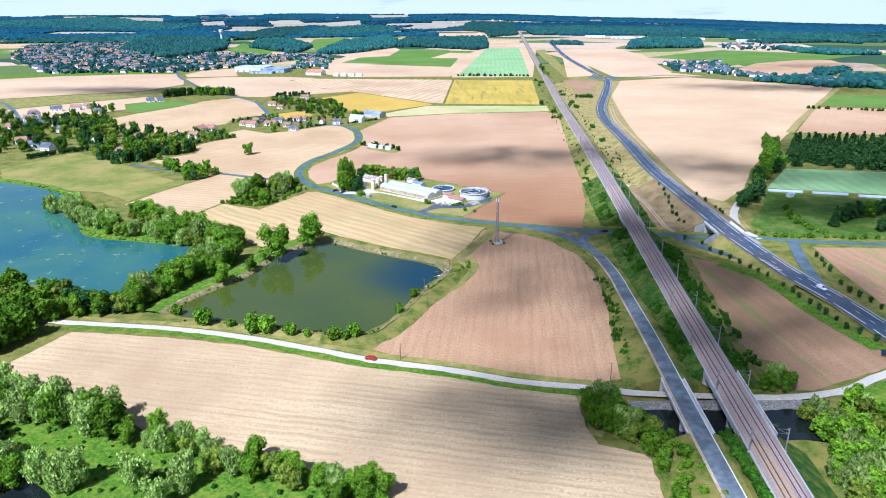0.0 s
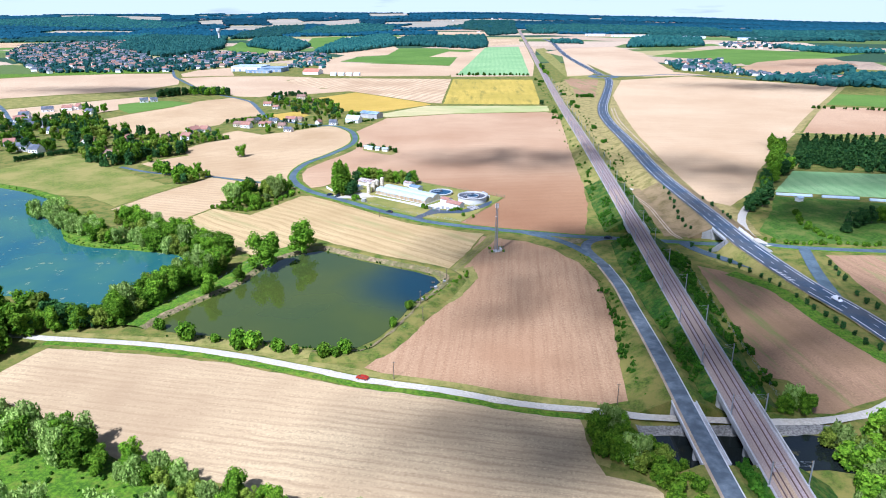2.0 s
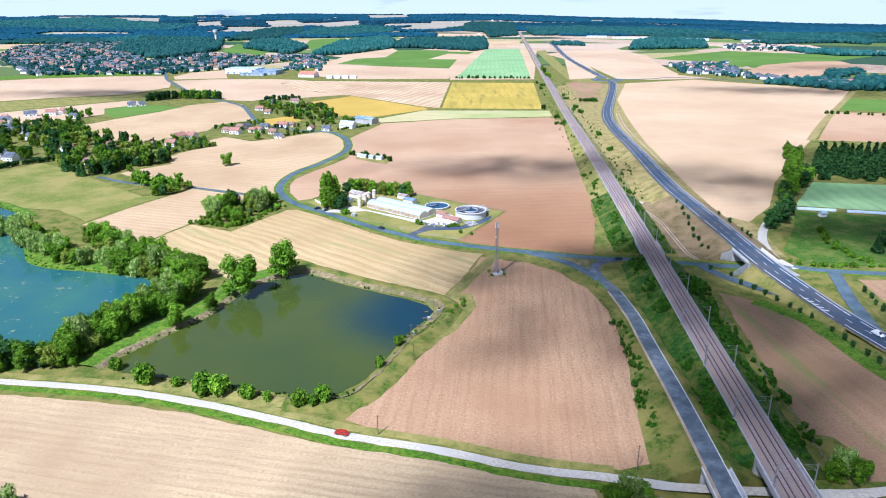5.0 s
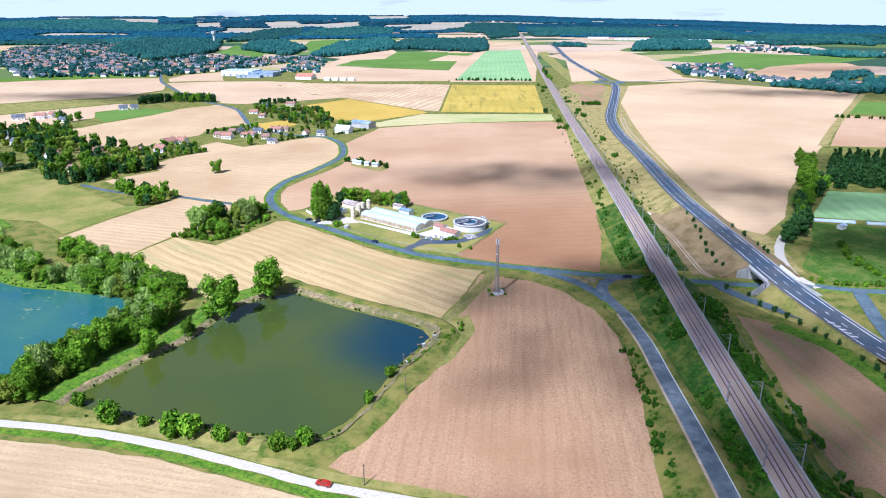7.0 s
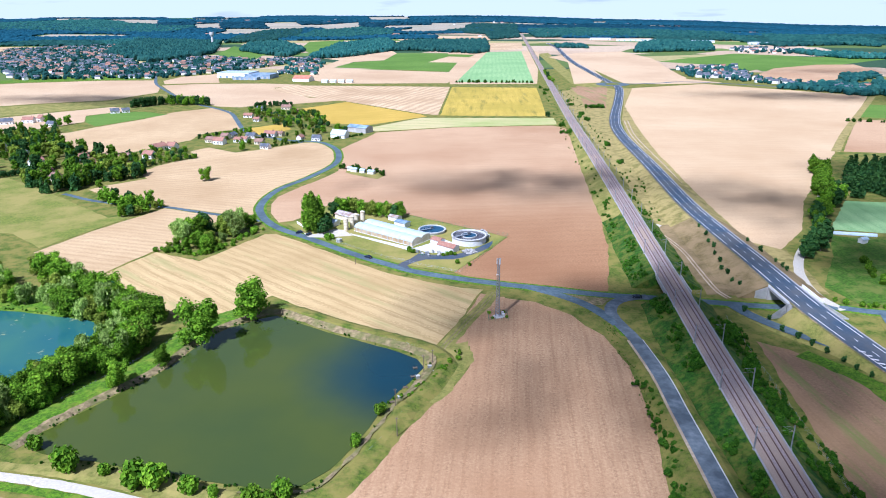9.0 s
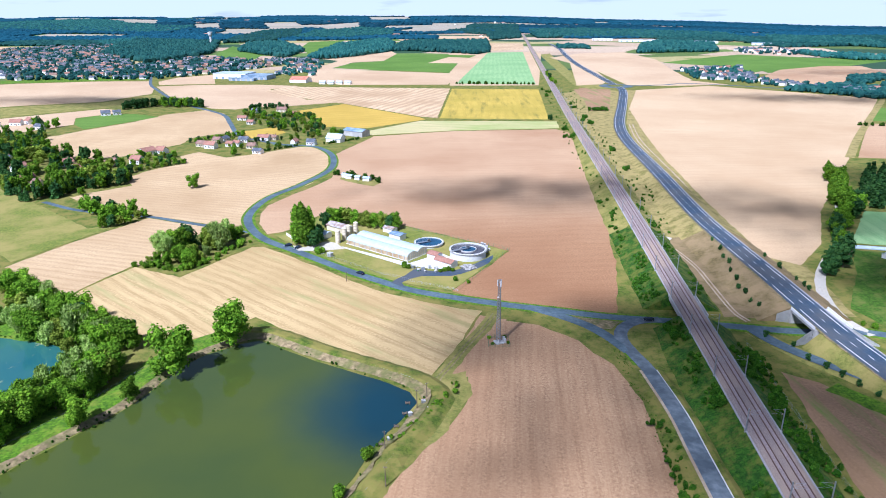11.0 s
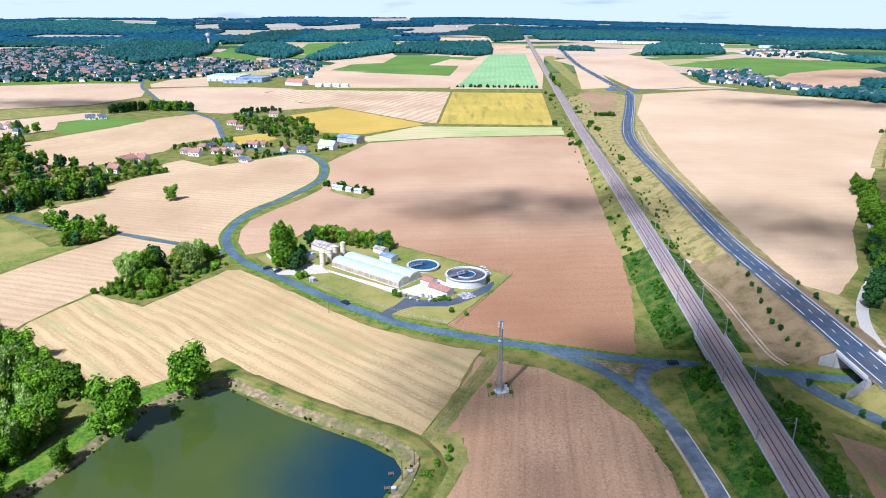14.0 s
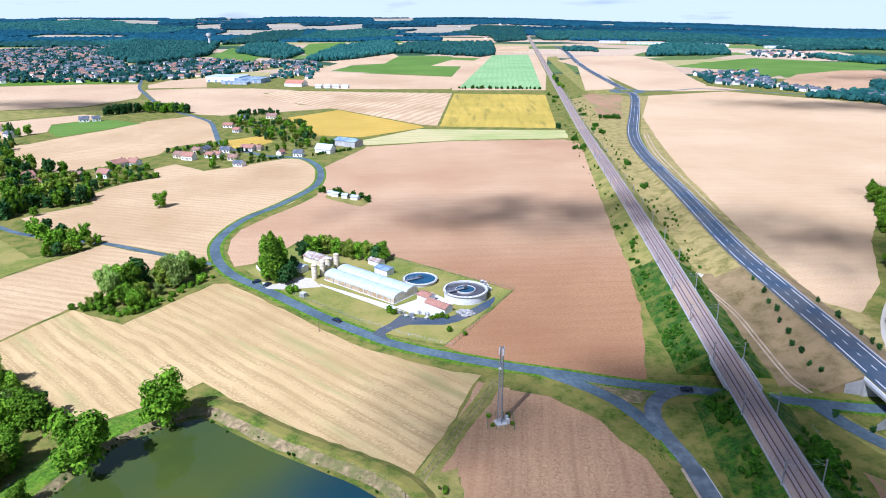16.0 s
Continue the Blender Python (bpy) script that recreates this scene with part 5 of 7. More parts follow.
def vault_hall():
    e = thing("treatment_hall", (-44, 466.5, 0), math.degrees(math.atan2(-29, 36)), "long twin-vaulted hall with white translucent roof", "building")
    L, W, H, RISE = 44.0, 7.6, 2.4, 1.9
    for k in range(2):
        y0 = k * W
        bm = bmesh.new()
        box(bm, (L, 0.3, H), (L / 2, y0 + (0.15 if k == 0 else W - 0.15), H / 2), 0, 0.03)
        part("side_wall", bm, WALL_BROWN, e)
        n = 14
        arc = [(y0 + W / 2 - (W / 2 + 0.1) * math.cos(math.pi * i / n), H + RISE * math.sin(math.pi * i / n)) for i in range(n + 1)]
        for seg in range(15):
            bm = bmesh.new()
            xa, xb = L / 15 * seg + 0.04, L / 15 * (seg + 1) - 0.04
            up = [[bm.verts.new((x, y, z + dz)) for y, z in arc] for dz in (0, 0.12) for x in (xa, xb)]
            for i in range(n):
                bm.faces.new((up[0][i], up[0][i + 1], up[1][i + 1], up[1][i]))
                bm.faces.new((up[2][i], up[3][i], up[3][i + 1], up[2][i + 1]))
                bm.faces.new((up[0][i], up[2][i], up[2][i + 1], up[0][i + 1]))
                bm.faces.new((up[1][i], up[1][i + 1], up[3][i + 1], up[3][i]))
            part("roof_panel", bm, ROOF_WHITE, e)
        for x in (0.1, L - 0.1):
            bm = bmesh.new()
            vs = [bm.verts.new((x, y, z)) for y, z in arc] + [bm.verts.new((x, y0 + W, 0)), bm.verts.new((x, y0, 0))]
            f = bm.faces.new(vs)
            bmesh.ops.extrude_face_region(bm, geom=[f])
            for v in bm.verts[: len(vs)]:
                v.co.x += 0.15
            part("end_wall", bm, WALL_CREAM, e)
            bm = bmesh.new()
            for i in range(2, n - 1, 2):
                y, z = arc[i]
                bar(bm, (x + (0.2 if x > 1 else -0.15), y, 0.2), (x + (0.2 if x > 1 else -0.15), y, z - 0.1), 0.07)
            part("end_frame", bm, STEEL, e)
    for k in range(11):
        part("pilaster", box(bmesh.new(), (0.35, 0.3, H), (L / 11 * (k + 0.5), -0.12, H / 2), 0, 0.03), CONCRETE, e)
    part("plinth", box(bmesh.new(), (L + 0.6, 2 * W + 0.6, 0.3), (L / 2, W, 0.16), 0, 0.05), CONCRETE_WHITE, e)
    return e


vault_hall()


def silo(x, y):
    e = thing("silo", (x, y, 0), 0, "cream cylindrical storage silo beside the hall", "silo", "silos at the works")
    part("shell", cyl(bmesh.new(), 1.3, 1.3, 6.8, (0, 0, 0.1), 20), WALL_CREAM, e, smooth=False)
    part("roof", cyl(bmesh.new(), 1.38, 0.3, 0.7, (0, 0, 6.9), 20), WALL_CREAM, e)
    for z in (1.5, 3.2, 5.0, 6.6):
        part("hoop", cyl(bmesh.new(), 1.36, 1.36, 0.12, (0, 0, z), 20), WALL_BROWN, e)
    bm = bmesh.new()
    for s in (-0.2, 0.2):
        bar(bm, (1.42, s, 0), (1.42, s, 7.3), 0.04)
    for k in range(16):
        bar(bm, (1.42, -0.2, 0.4 + 0.42 * k), (1.42, 0.2, 0.4 + 0.42 * k), 0.03)
    part("ladder", bm, STEEL, e)


for x, y in ((-49, 468), (-46, 472.5), (-44.2, 477), (-41, 482.5)):
    silo(x, y)


def ring_wall(r, t, h, seg=48, z=0.0):
    bm = bmesh.new()
    rows = [[bm.verts.new((rr * math.cos(2 * math.pi * k / seg), rr * math.sin(2 * math.pi * k / seg), zz)) for k in range(seg)] for rr, zz in ((r, z), (r, z + h), (r - t, z + h), (r - t, z))]
    for a, b in zip(rows, rows[1:]):
        for k in range(seg):
            j = (k + 1) % seg
            bm.faces.new((a[k], a[j], b[j], b[k]))
    return bm


def clarifier(name, x, y, r, h, level, wat, inner, label):
    e = thing(name, (x, y, 0), 30, label, "tank", "round tanks at the works")
    part("wall", ring_wall(r, 0.45, h), CONCRETE_WHITE, e)
    part("walkway", ring_wall(r + 0.5, 0.55, 0.15, z=h - 0.35), CONCRETE, e)
    part("water", cyl(bmesh.new(), r - 0.4, r - 0.4, 0.3, (0, 0, level - 0.3), 48), wat, e)
    if inner:
        part("inner_wall", ring_wall(inner, 0.35, h - 0.2), CONCRETE, e)
        part("inner_water", cyl(bmesh.new(), inner - 0.3, inner - 0.3, 0.2, (0, 0, level + 0.15), 32), TANK_WATER, e, "blue inner basin")
    bm = bmesh.new()
    box(bm, (r + 1.0, 1.2, 0.2), (-(r + 1.0) / 2 + 0.6, 0, h + 0.35), 0, 0.03)
    part("bridge", bm, STEEL, e)
    bm = bmesh.new()
    for s in (-0.55, 0.55):
        bar(bm, (-r, s, h + 1.35), (0.6, s, h + 1.35), 0.05)
        for k in range(7):
            bar(bm, (-r + k * (r + 0.6) / 6, s, h + 0.4), (-r + k * (r + 0.6) / 6, s, h + 1.35), 0.04)
    part("handrail", bm, STEEL, e)
    bm = bmesh.new()
    for k in range(28):
        a = 2 * math.pi * k / 28
        bar(bm, ((r + 0.3) * math.cos(a), (r + 0.3) * math.sin(a), h - 0.2), ((r + 0.3) * math.cos(a), (r + 0.3) * math.sin(a), h + 0.8), 0.04)
    part("railing_posts", bm, STEEL, e)
    part("drive_unit", box(bmesh.new(), (1.4, 1.2, 1.0), (0, 0, h + 0.9), 0, 0.1), DARK_STEEL, e)
    return e


clarifier("settling_tank", 0.5, 465, 7.6, 1.6, 1.2, TANK_WATER, 0, "low round settling tank with deep blue water")
clarifier("aeration_tank", 21, 447, 9.3, 4.0, 3.2, TANK_DARK, 4.4, "raised round concrete tank with an inner basin")


def gable(name, x, y, turn, w, d, h, roof_h, wall, roof, label, windows=2, chimney=True, category="house", group="", over=0.35, detail=True):
    """A pitched-roof building, its ridge along its local x."""
    e = thing(name, (x, y, 0), turn, label, category, group)
    bm = bmesh.new()
    prof = [(-d / 2, -0.2), (d / 2, -0.2), (d / 2, h), (0, h + roof_h), (-d / 2, h)]
    a = [bm.verts.new((-w / 2, p, z)) for p, z in prof]
    b = [bm.verts.new((w / 2, p, z)) for p, z in prof]
    bm.faces.new(a[::-1]), bm.faces.new(b)
    for i in range(5):
        j = (i + 1) % 5
        bm.faces.new((a[i], a[j], b[j], b[i]))
    bmesh.ops.recalc_face_normals(bm, faces=bm.faces)
    part("wall", bm, wall, e)
    bm = bmesh.new()
    sl = math.hypot(d / 2, roof_h)
    ex = (d / 2 + over) / (d / 2)
    for s in (-1, 1):
        low, top, th = Vector((0, s * d / 2 * ex, h + roof_h * (1 - ex) + 0.08)), Vector((0, -s * 0.02, h + roof_h + 0.1)), Vector((0, s * roof_h / sl * 0.16, d / 2 / sl * 0.16))
        vs = [bm.verts.new(p + o + Vector((sx * (w / 2 + over), 0, 0))) for sx in (-1, 1) for p in (low, top) for o in (Vector(), th)]
        for f in ((0, 1, 3, 2), (4, 6, 7, 5), (0, 4, 5, 1), (2, 3, 7, 6), (1, 5, 7, 3), (0, 2, 6, 4)):
            bm.faces.new([vs[i] for i in f])
    bmesh.ops.recalc_face_normals(bm, faces=bm.faces)
    part("roof", bm, roof, e)
    if chimney:
        bm = box(bmesh.new(), (0.6, 0.5, 1.5), (w * 0.3, 0.4, h + roof_h + 0.35), 0, 0.03)
        box(bm, (0.75, 0.65, 0.12), (w * 0.3, 0.4, h + roof_h + 1.1))
        part("chimney", bm, ROOF_BROWN, e)
    if detail:
        for s in (-1, 1):
            for k in range(windows):
                wx = -w / 2 + w * (k + 0.5) / windows
                win = part("window", box(bmesh.new(), (1.1, 0.08, 1.25), (wx, s * (d / 2 + 0.02), 1.6)), GLASS, e)
                part("frame", box(bmesh.new(), (1.3, 0.05, 0.1), (wx, s * (d / 2 + 0.03), 0.95)), PAINT_WHITE, win)
        part("door", box(bmesh.new(), (1.0, 0.08, 2.05), (w * 0.12, -d / 2 - 0.03, 1.03)), DOOR, e)
    return e


gable("service_building", 9.5, 433.5, -40, 11, 5, 2.6, 1.3, WALL_WHITE, ROOF_TILE, "low service building with a red tiled roof", 1, False, "building", detail=False)
gable("service_building", 4, 443, -40, 6, 5, 2.8, 1.0, WALL_WHITE, ROOF_TILE, "small annex with a red tiled roof", 1, False, "building", detail=False)
gable("barn", -50, 489, -38, 17, 7, 3.0, 1.4, WALL_CREAM, RUST, "old barn with a rusty patched sheet roof", 0, False, "barn", detail=False)
gable("shed", -59, 479, -35, 9, 5, 2.6, 0.8, WALL_WHITE, ROOF_WHITE, "white storage shed with pale sheet roof", 0, False, "shed", detail=False)
gable("shed", -22, 487, -38, 7, 4.5, 2.4, 0.7, WALL_WHITE, RUST, "shed with patched roof behind the hall", 0, False, "shed", detail=False)
gable("shed", -17, 475, -38, 8, 5, 2.8, 0.4, WALL_WHITE, BLUE_SHEET, "flat equipment block with dark roof lights", 0, False, "shed", detail=False)


def cabinet(x, y, w, d, h, m, label, turn=0.0, name="equipment_cabinet"):
    e = thing(name, (x, y, 0), turn, label, "cabinet")
    part("body", box(bmesh.new(), (w, d, h), (0, 0, h / 2), 0, 0.05), m, e)
    part("lid", box(bmesh.new(), (w + 0.15, d + 0.15, 0.12), (0, 0, h + 0.04), 0, 0.03), CONCRETE, e)
    part("door", box(bmesh.new(), (w * 0.42, 0.05, h * 0.75), (0, -d / 2 - 0.02, h * 0.48)), STEEL, e)


cabinet(-50, 447, 2.6, 2.2, 2.0, CONCRETE, "grey kiosk cabinet on the works lawn", -35)
cabinet(79, 250, 1.4, 1.0, 1.4, STEEL, "small steel cabinet beside the road ramp", 10)
rngw = random.Random(4)
for k in range(16):
    cabinet(30 + rngw.uniform(-3.5, 4), 452 + rngw.uniform(-5, 6), rngw.uniform(0.8, 2.0), rngw.uniform(0.8, 1.6), rngw.uniform(1.0, 3.4), rngw.choice([STEEL, CONCRETE_WHITE, STEEL]), "pale steel plant unit beside the round tank", rngw.uniform(0, 90), "plant_unit")
for k in range(12):
    cabinet(-2 + rngw.uniform(-5, 8), 426.5 + rngw.uniform(-3, 4), rngw.uniform(0.6, 1.6), rngw.uniform(0.6, 1.4), rngw.uniform(0.8, 2.0), rngw.choice([STEEL, CONCRETE_WHITE, GREEN_WIRE]), "pump and valve unit on the white forecourt", rngw.uniform(0, 90), "pump_unit")
for x, y, s in ((-57, 451, 1.2), (-55, 453, 1.0), (-11, 431, 0.9), (-9, 429, 0.8), (9, 425, 0.7), (11, 426, 0.7), (13, 425, 0.6), (7, 424, 0.6), (14, 413, 0.7), (20, 410, 0.6), (-26, 493, 1.6), (-20, 490, 1.8)):
    plant("shrub", x, y, s, 0.1, "shrubs at the works")
STONE_PALE = plain("pale_rubble", (0.16, 0.155, 0.15), (0.42, 0.41, 0.39), 1.4, 0.95, None, bump=0.8)
garden_wall = thing("garden_wall", label="low white rendered wall beside the poplars", category="wall")
for k in range(4):
    t = (k + 0.5) / 4
    part("panel", box(bmesh.new(), (3.31, 0.25, 1.5), (-80 + t * 7.2, 481.8 + t * -11.1, 0.75), -57, 0.03), WALL_WHITE, garden_wall)
# spoil heap
bm = bmesh.new()
bmesh.ops.create_icosphere(bm, subdivisions=3, radius=1.0)
for v in bm.verts:
    v.co = Vector((v.co.x * 3.6, v.co.y * 2.4, max(-0.1, v.co.z) * 1.7)) * (1 + 0.6 * noise.noise(v.co * 2.8))
hp = obj("rubble_heap", bm, STONE_PALE, None, "pale rubble heap in the works yard", "heap", "stuff")
hp.location = (21, 429, 0.1)


def mesh_fence(pts, label, h=1.8, gap=3.0, material=GREEN_WIRE, name="fence"):
    e = thing(name, label=label, category="fence")
    post = bmesh.new()
    cyl(post, 0.06, 0.05, h, (0, 0, 0), 6)
    pm = part("post", post, material, e)
    first = True
    for a, b in zip(pts, pts[1:]):
        a, b = Vector((*a, 0)[:3]), Vector((*b, 0)[:3])
        n = max(1, int((b - a).length / gap))
        for k in range(n):
            p = a.lerp(b, k / n)
            o = pm if first else new("post", pm.data)
            o.parent, o.location, first = e, p, False
        bm = bmesh.new()
        for z in (0.15, h * 0.35, h * 0.65, h - 0.08):
            bar(bm, a + Vector((0, 0, z)), b + Vector((0, 0, z)), 0.016, 4)
        part("wire", bm, material, e)
    return e


mesh_fence([(-16, 494), (14, 474), (43, 455), (29, 428), (15, 401)], "green wire mesh fence round the works")
mesh_fence([(15, 401), (-6, 412), (-14, 418), (-22, 422), (-54, 449), (-60, 454)], "thin wire fence in front of the works lawn", 1.2, 4, STEEL)


def lattice_mast(x, y, h=26.0):
    e = thing("radio_mast", (x, y, 0), 20, "slim lattice steel radio mast with white antennas", "mast")
    part("footing", box(bmesh.new(), (3.2, 3.2, 0.5), (0, 0, 0.25), 0, 0.08), CONCRETE_WHITE, e)
    corners = [(math.cos(a), math.sin(a)) for a in (0.5, 2.6, 4.7)]
    wid = lambda z: 1.0 - 0.5 * z / h  # noqa: E731
    for cx, cy in corners:
        bm = bmesh.new()
        bar(bm, (cx, cy, 0.4), (cx * 0.5, cy * 0.5, h), 0.14, 6)
        part("leg", bm, STEEL, e)
    bm = bmesh.new()
    n = 22
    for k in range(n):
        z0, z1 = 0.5 + (h - 0.5) * k / n, 0.5 + (h - 0.5) * (k + 1) / n
        for i in range(3):
            a, b = corners[i], corners[(i + 1) % 3]
            bar(bm, (a[0] * wid(z0), a[1] * wid(z0), z0), (b[0] * wid(z1), b[1] * wid(z1), z1), 0.075, 4)
            bar(bm, (a[0] * wid(z1), a[1] * wid(z1), z1), (b[0] * wid(z1), b[1] * wid(z1), z1), 0.06, 4)
    part("bracing", bm, STEEL, e)
    for i, (cx, cy) in enumerate(corners):
        for z in (h - 1.4,):
            an = part("antenna", box(bmesh.new(), (0.45, 0.3, 2.3), (cx * 0.8, cy * 0.8, z), math.degrees(math.atan2(cy, cx)) + 90, 0.05), PAINT_WHITE, e)
            bm = bmesh.new()
            bar(bm, (cx * 0.5, cy * 0.5, z), (cx * 1.0, cy * 1.0, z), 0.05)
            part("bracket", bm, STEEL, an)
    part("dish", cyl(bmesh.new(), 0.45, 0.45, 0.25, (-0.7, -0.3, h - 7), 14), PAINT_WHITE, e)
    for bx, by in ((2.3, 0.6), (2.0, -1.2)):
        part("equipment_box", box(bmesh.new(), (1.0, 0.8, 1.7), (bx, by, 1.0), 0, 0.05), CONCRETE_WHITE, e)
    return e


lattice_mast(29.5, 351)
mesh_fence([(25.5, 347.5), (33.5, 347.5), (33.5, 355), (25.5, 355), (25.5, 347.5)], "green fence round the mast footing", 1.6, 2.5)
for x, y, s in ((27, 349, 0.4), (32, 354, 0.5), (33, 350, 0.4), (26, 354, 0.45)):
    plant("shrub_bright", x, y, s, 0)

# ---- railway poles ----


def catenary_pole(side):
    e = thing("catenary_pole", (0, -500 - side, 0), 0, "grey steel catenary pole with bracket arms beside the track", "pole", "catenary poles")
    bm = bmesh.new()
    for s in (-0.11, 0.11):
        box(bm, (0.05, 0.24, 7.6), (s, 0, 3.8))
    box(bm, (0.2, 0.05, 7.6), (0, 0, 3.8))
    part("post", bm, STEEL, e)
    part("footing", box(bmesh.new(), (0.55, 0.55, 0.5), (0, 0, 0.0), 0, 0.05), CONCRETE, e)
    bm = bmesh.new()
    d = -side
    bar(bm, (0, 0, 7.1), (d * 3.2, 0, 7.25), 0.03)
    bar(bm, (0, 0, 5.7), (d * 3.2, 0, 7.2), 0.03)
    bar(bm, (0, 0, 5.6), (d * 2.6, 0, 5.9), 0.025)
    bar(bm, (d * 2.6, 0, 5.9), (d * 4.2, 0, 5.5), 0.03)
    part("bracket_arm", bm, STEEL, e)
    bm = cyl(bmesh.new(), 0.09, 0.09, 0.5, (d * 0.4, 0, 6.95), 8)
    cyl(bm, 0.09, 0.09, 0.5, (d * 0.5, 0, 5.6), 8)
    part("insulator", bm, WALL_BROWN, e)
    return e


CP = {s: catenary_pole(s) for s in (-1, 1)}
for k in range(34):
    y = 96 + 31.3 * k
    for s in (-1, 1):
        copy_thing(CP[s], pose(RX + RS * y + s * 5.1, y, rail_z(y) - 0.1, 0, 0, -4.85))

# ---- fences and shrubs of the railway ----
for o in (-11.5, 17.5):
    mesh_fence([(RX + RS * y + o, y) for y in range(206, 360, 11)], "wire railway fence at the embankment foot", 1.5, 4, STEEL)
scrub = []


def bank_height(o, y):
    return max(0.0, rail_z(y) - max(0.0, abs(o) - 5.5) / 1.6) - 0.15


for y0, y1, o0, o1, n, lo, hi in ((205, 358, -11.5, -6.5, 200, 0.3, 0.7), (205, 352, 7, 13, 190, 0.25, 0.65), (205, 345, 13, 19, 170, 0.35, 0.8), (382, 520, 7, 15, 90, 0.2, 0.5), (385, 470, -15, -7, 120, 0.2, 0.55), (470, 560, -14, -8, 20, 0.3, 0.8), (560, 1200, -19, -8, 60, 0.5, 1.2), (560, 1200, 8, 22, 70, 0.5, 1.2)):
    hubs = [(rng.uniform(y0, y1), rng.uniform(o0, o1)) for _ in range(max(6, n // 9))]
    for k in range(n):
        hy, ho = rng.choice(hubs)
        y = min(y1, max(y0, hy + rng.gauss(0, 3.5)))
        o = min(o1, max(o0, ho + rng.gauss(0, 1.3)))
        scrub.append((rng.choice(("shrub", "shrub", "shrub_bright")), RX + RS * y + o, y, bank_height(o, y), rng.uniform(lo, hi)))
for _ in range(70):
    y = rng.uniform(125, 169)
    x = rng.uniform(81, RX + RS * y - 7)
    scrub.append((rng.choice(("shrub", "shrub_bright", "shrub_bright")), x, y, max(3.4, bank_height(x - RX - RS * y, y)), rng.uniform(0.5, 0.95)))
for _ in range(240):
    y = rng.uniform(480, 1150)
    if rng.random() < 0.5:
        x = RX + RS * y + rng.choice((-1, 1)) * rng.uniform(7, 16)
        z = bank_height(x - RX - RS * y, y)
    else:
        x, z = RX + RS * y + rng.uniform(14, 26), 0.0
    scrub.append((rng.choice(("shrub", "shrub", "shrub_bright")), x, y, z, rng.uniform(0.12, 0.55)))
thicket("embankment_scrub", scrub, "green scrub growing over the railway embankment", "scrub")


# ---- vehicles ----
TYRE = plain("tyre_rubber", (0.02, 0.02, 0.02), (0.035, 0.035, 0.035), 3, 0.9)


def car(x, y, z, turn, paint, label, long=4.2, tall=1.45):
    e = thing("car", (x, y, z), turn, label, "car")
    bm = bmesh.new()
    prof = [(-long / 2, 0.35), (-long / 2, 0.8), (-long * 0.28, 0.92), (-long * 0.12, tall), (long * 0.28, tall - 0.03), (long * 0.44, 0.95), (long / 2, 0.85), (long / 2, 0.35)]
    rows = [[bm.verts.new((px, s * (0.86 if pz < 1.0 else 0.68), pz)) for px, pz in prof] for s in (-1, 1)]
    bm.faces.new(rows[0]), bm.faces.new(rows[1][::-1])
    for i in range(8):
        j = (i + 1) % 8
        bm.faces.new((rows[0][j], rows[0][i], rows[1][i], rows[1][j]))
    bmesh.ops.bevel(bm, geom=list(bm.edges), offset=0.06, segments=1, affect="EDGES")
    bmesh.ops.recalc_face_normals(bm, faces=bm.faces)
    part("body", bm, paint, e)
    for s in (-1, 1):
        part("side_window", box(bmesh.new(), (long * 0.4, 0.04, 0.36), (long * 0.08, s * 0.765, 1.14)), GLASS, e)
    bm = bmesh.new()
    q = [(-long * 0.27, -0.62, 0.98), (-long * 0.27, 0.62, 0.98), (-long * 0.135, 0.55, tall - 0.04), (-long * 0.135, -0.55, tall - 0.04)]
    f = bm.faces.new([bm.verts.new(Vector(p) + Vector((-0.05, 0, 0.03))) for p in q])
    bmesh.ops.solidify(bm, geom=[f], thickness=0.03)
    part("windscreen", bm, GLASS, e)
    for sx in (-0.31, 0.31):
        for s in (-1, 1):
            bm = bmesh.new()
            bmesh.ops.create_cone(bm, cap_ends=True, segments=14, radius1=0.32, radius2=0.32, depth=0.22, matrix=pose(sx * long, s * 0.78, 0.32, 90, 0, 0))
            wh = part("wheel", bm, TYRE, e)
            bm = bmesh.new()
            bmesh.ops.create_cone(bm, cap_ends=True, segments=10, radius1=0.18, radius2=0.18, depth=0.26, matrix=pose(sx * long, s * 0.78, 0.32, 90, 0, 0))
            part("rim", bm, STEEL, wh)
    for s in (-1, 1):
        part("headlight", box(bmesh.new(), (0.1, 0.3, 0.14), (-long / 2 - 0.01, s * 0.6, 0.68), 0, 0.02), PAINT_WHITE, e)
        part("tail_light", box(bmesh.new(), (0.1, 0.28, 0.14), (long / 2 + 0.01, s * 0.6, 0.72), 0, 0.02), ROOF_RED, e)


CAR_RED = plain("red_car_paint", (0.3, 0.025, 0.015), (0.36, 0.035, 0.02), 2, 0.25)
CAR_WHITE = plain("white_car_paint", (0.8, 0.8, 0.8), (0.85, 0.85, 0.85), 2, 0.25)
CAR_DARK = plain("dark_car_paint", (0.012, 0.02, 0.035), (0.02, 0.03, 0.05), 2, 0.2)
car(-27, 223.2, 0.14, -18, CAR_RED, "red car parked on the white farm track", 4.3)
car(-75, 463, 0.14, 30, CAR_DARK, "dark car parked at the works entrance")
car(-69, 459.5, 0.15, 60, CAR_DARK, "dark car parked under the poplars")
car(-31.5, 422, 0.14, -39, CAR_DARK, "dark car on the country road")
car(92, 369.2, 0.14, -10, CAR_DARK, "dark car near the junction")
car(170.5, 283, 1.2, 104, CAR_WHITE, "white van driving on the main road", 5.0, 1.9)
car(163, 224, 0.1, 60, CAR_DARK, "dark car at the meadow edge")
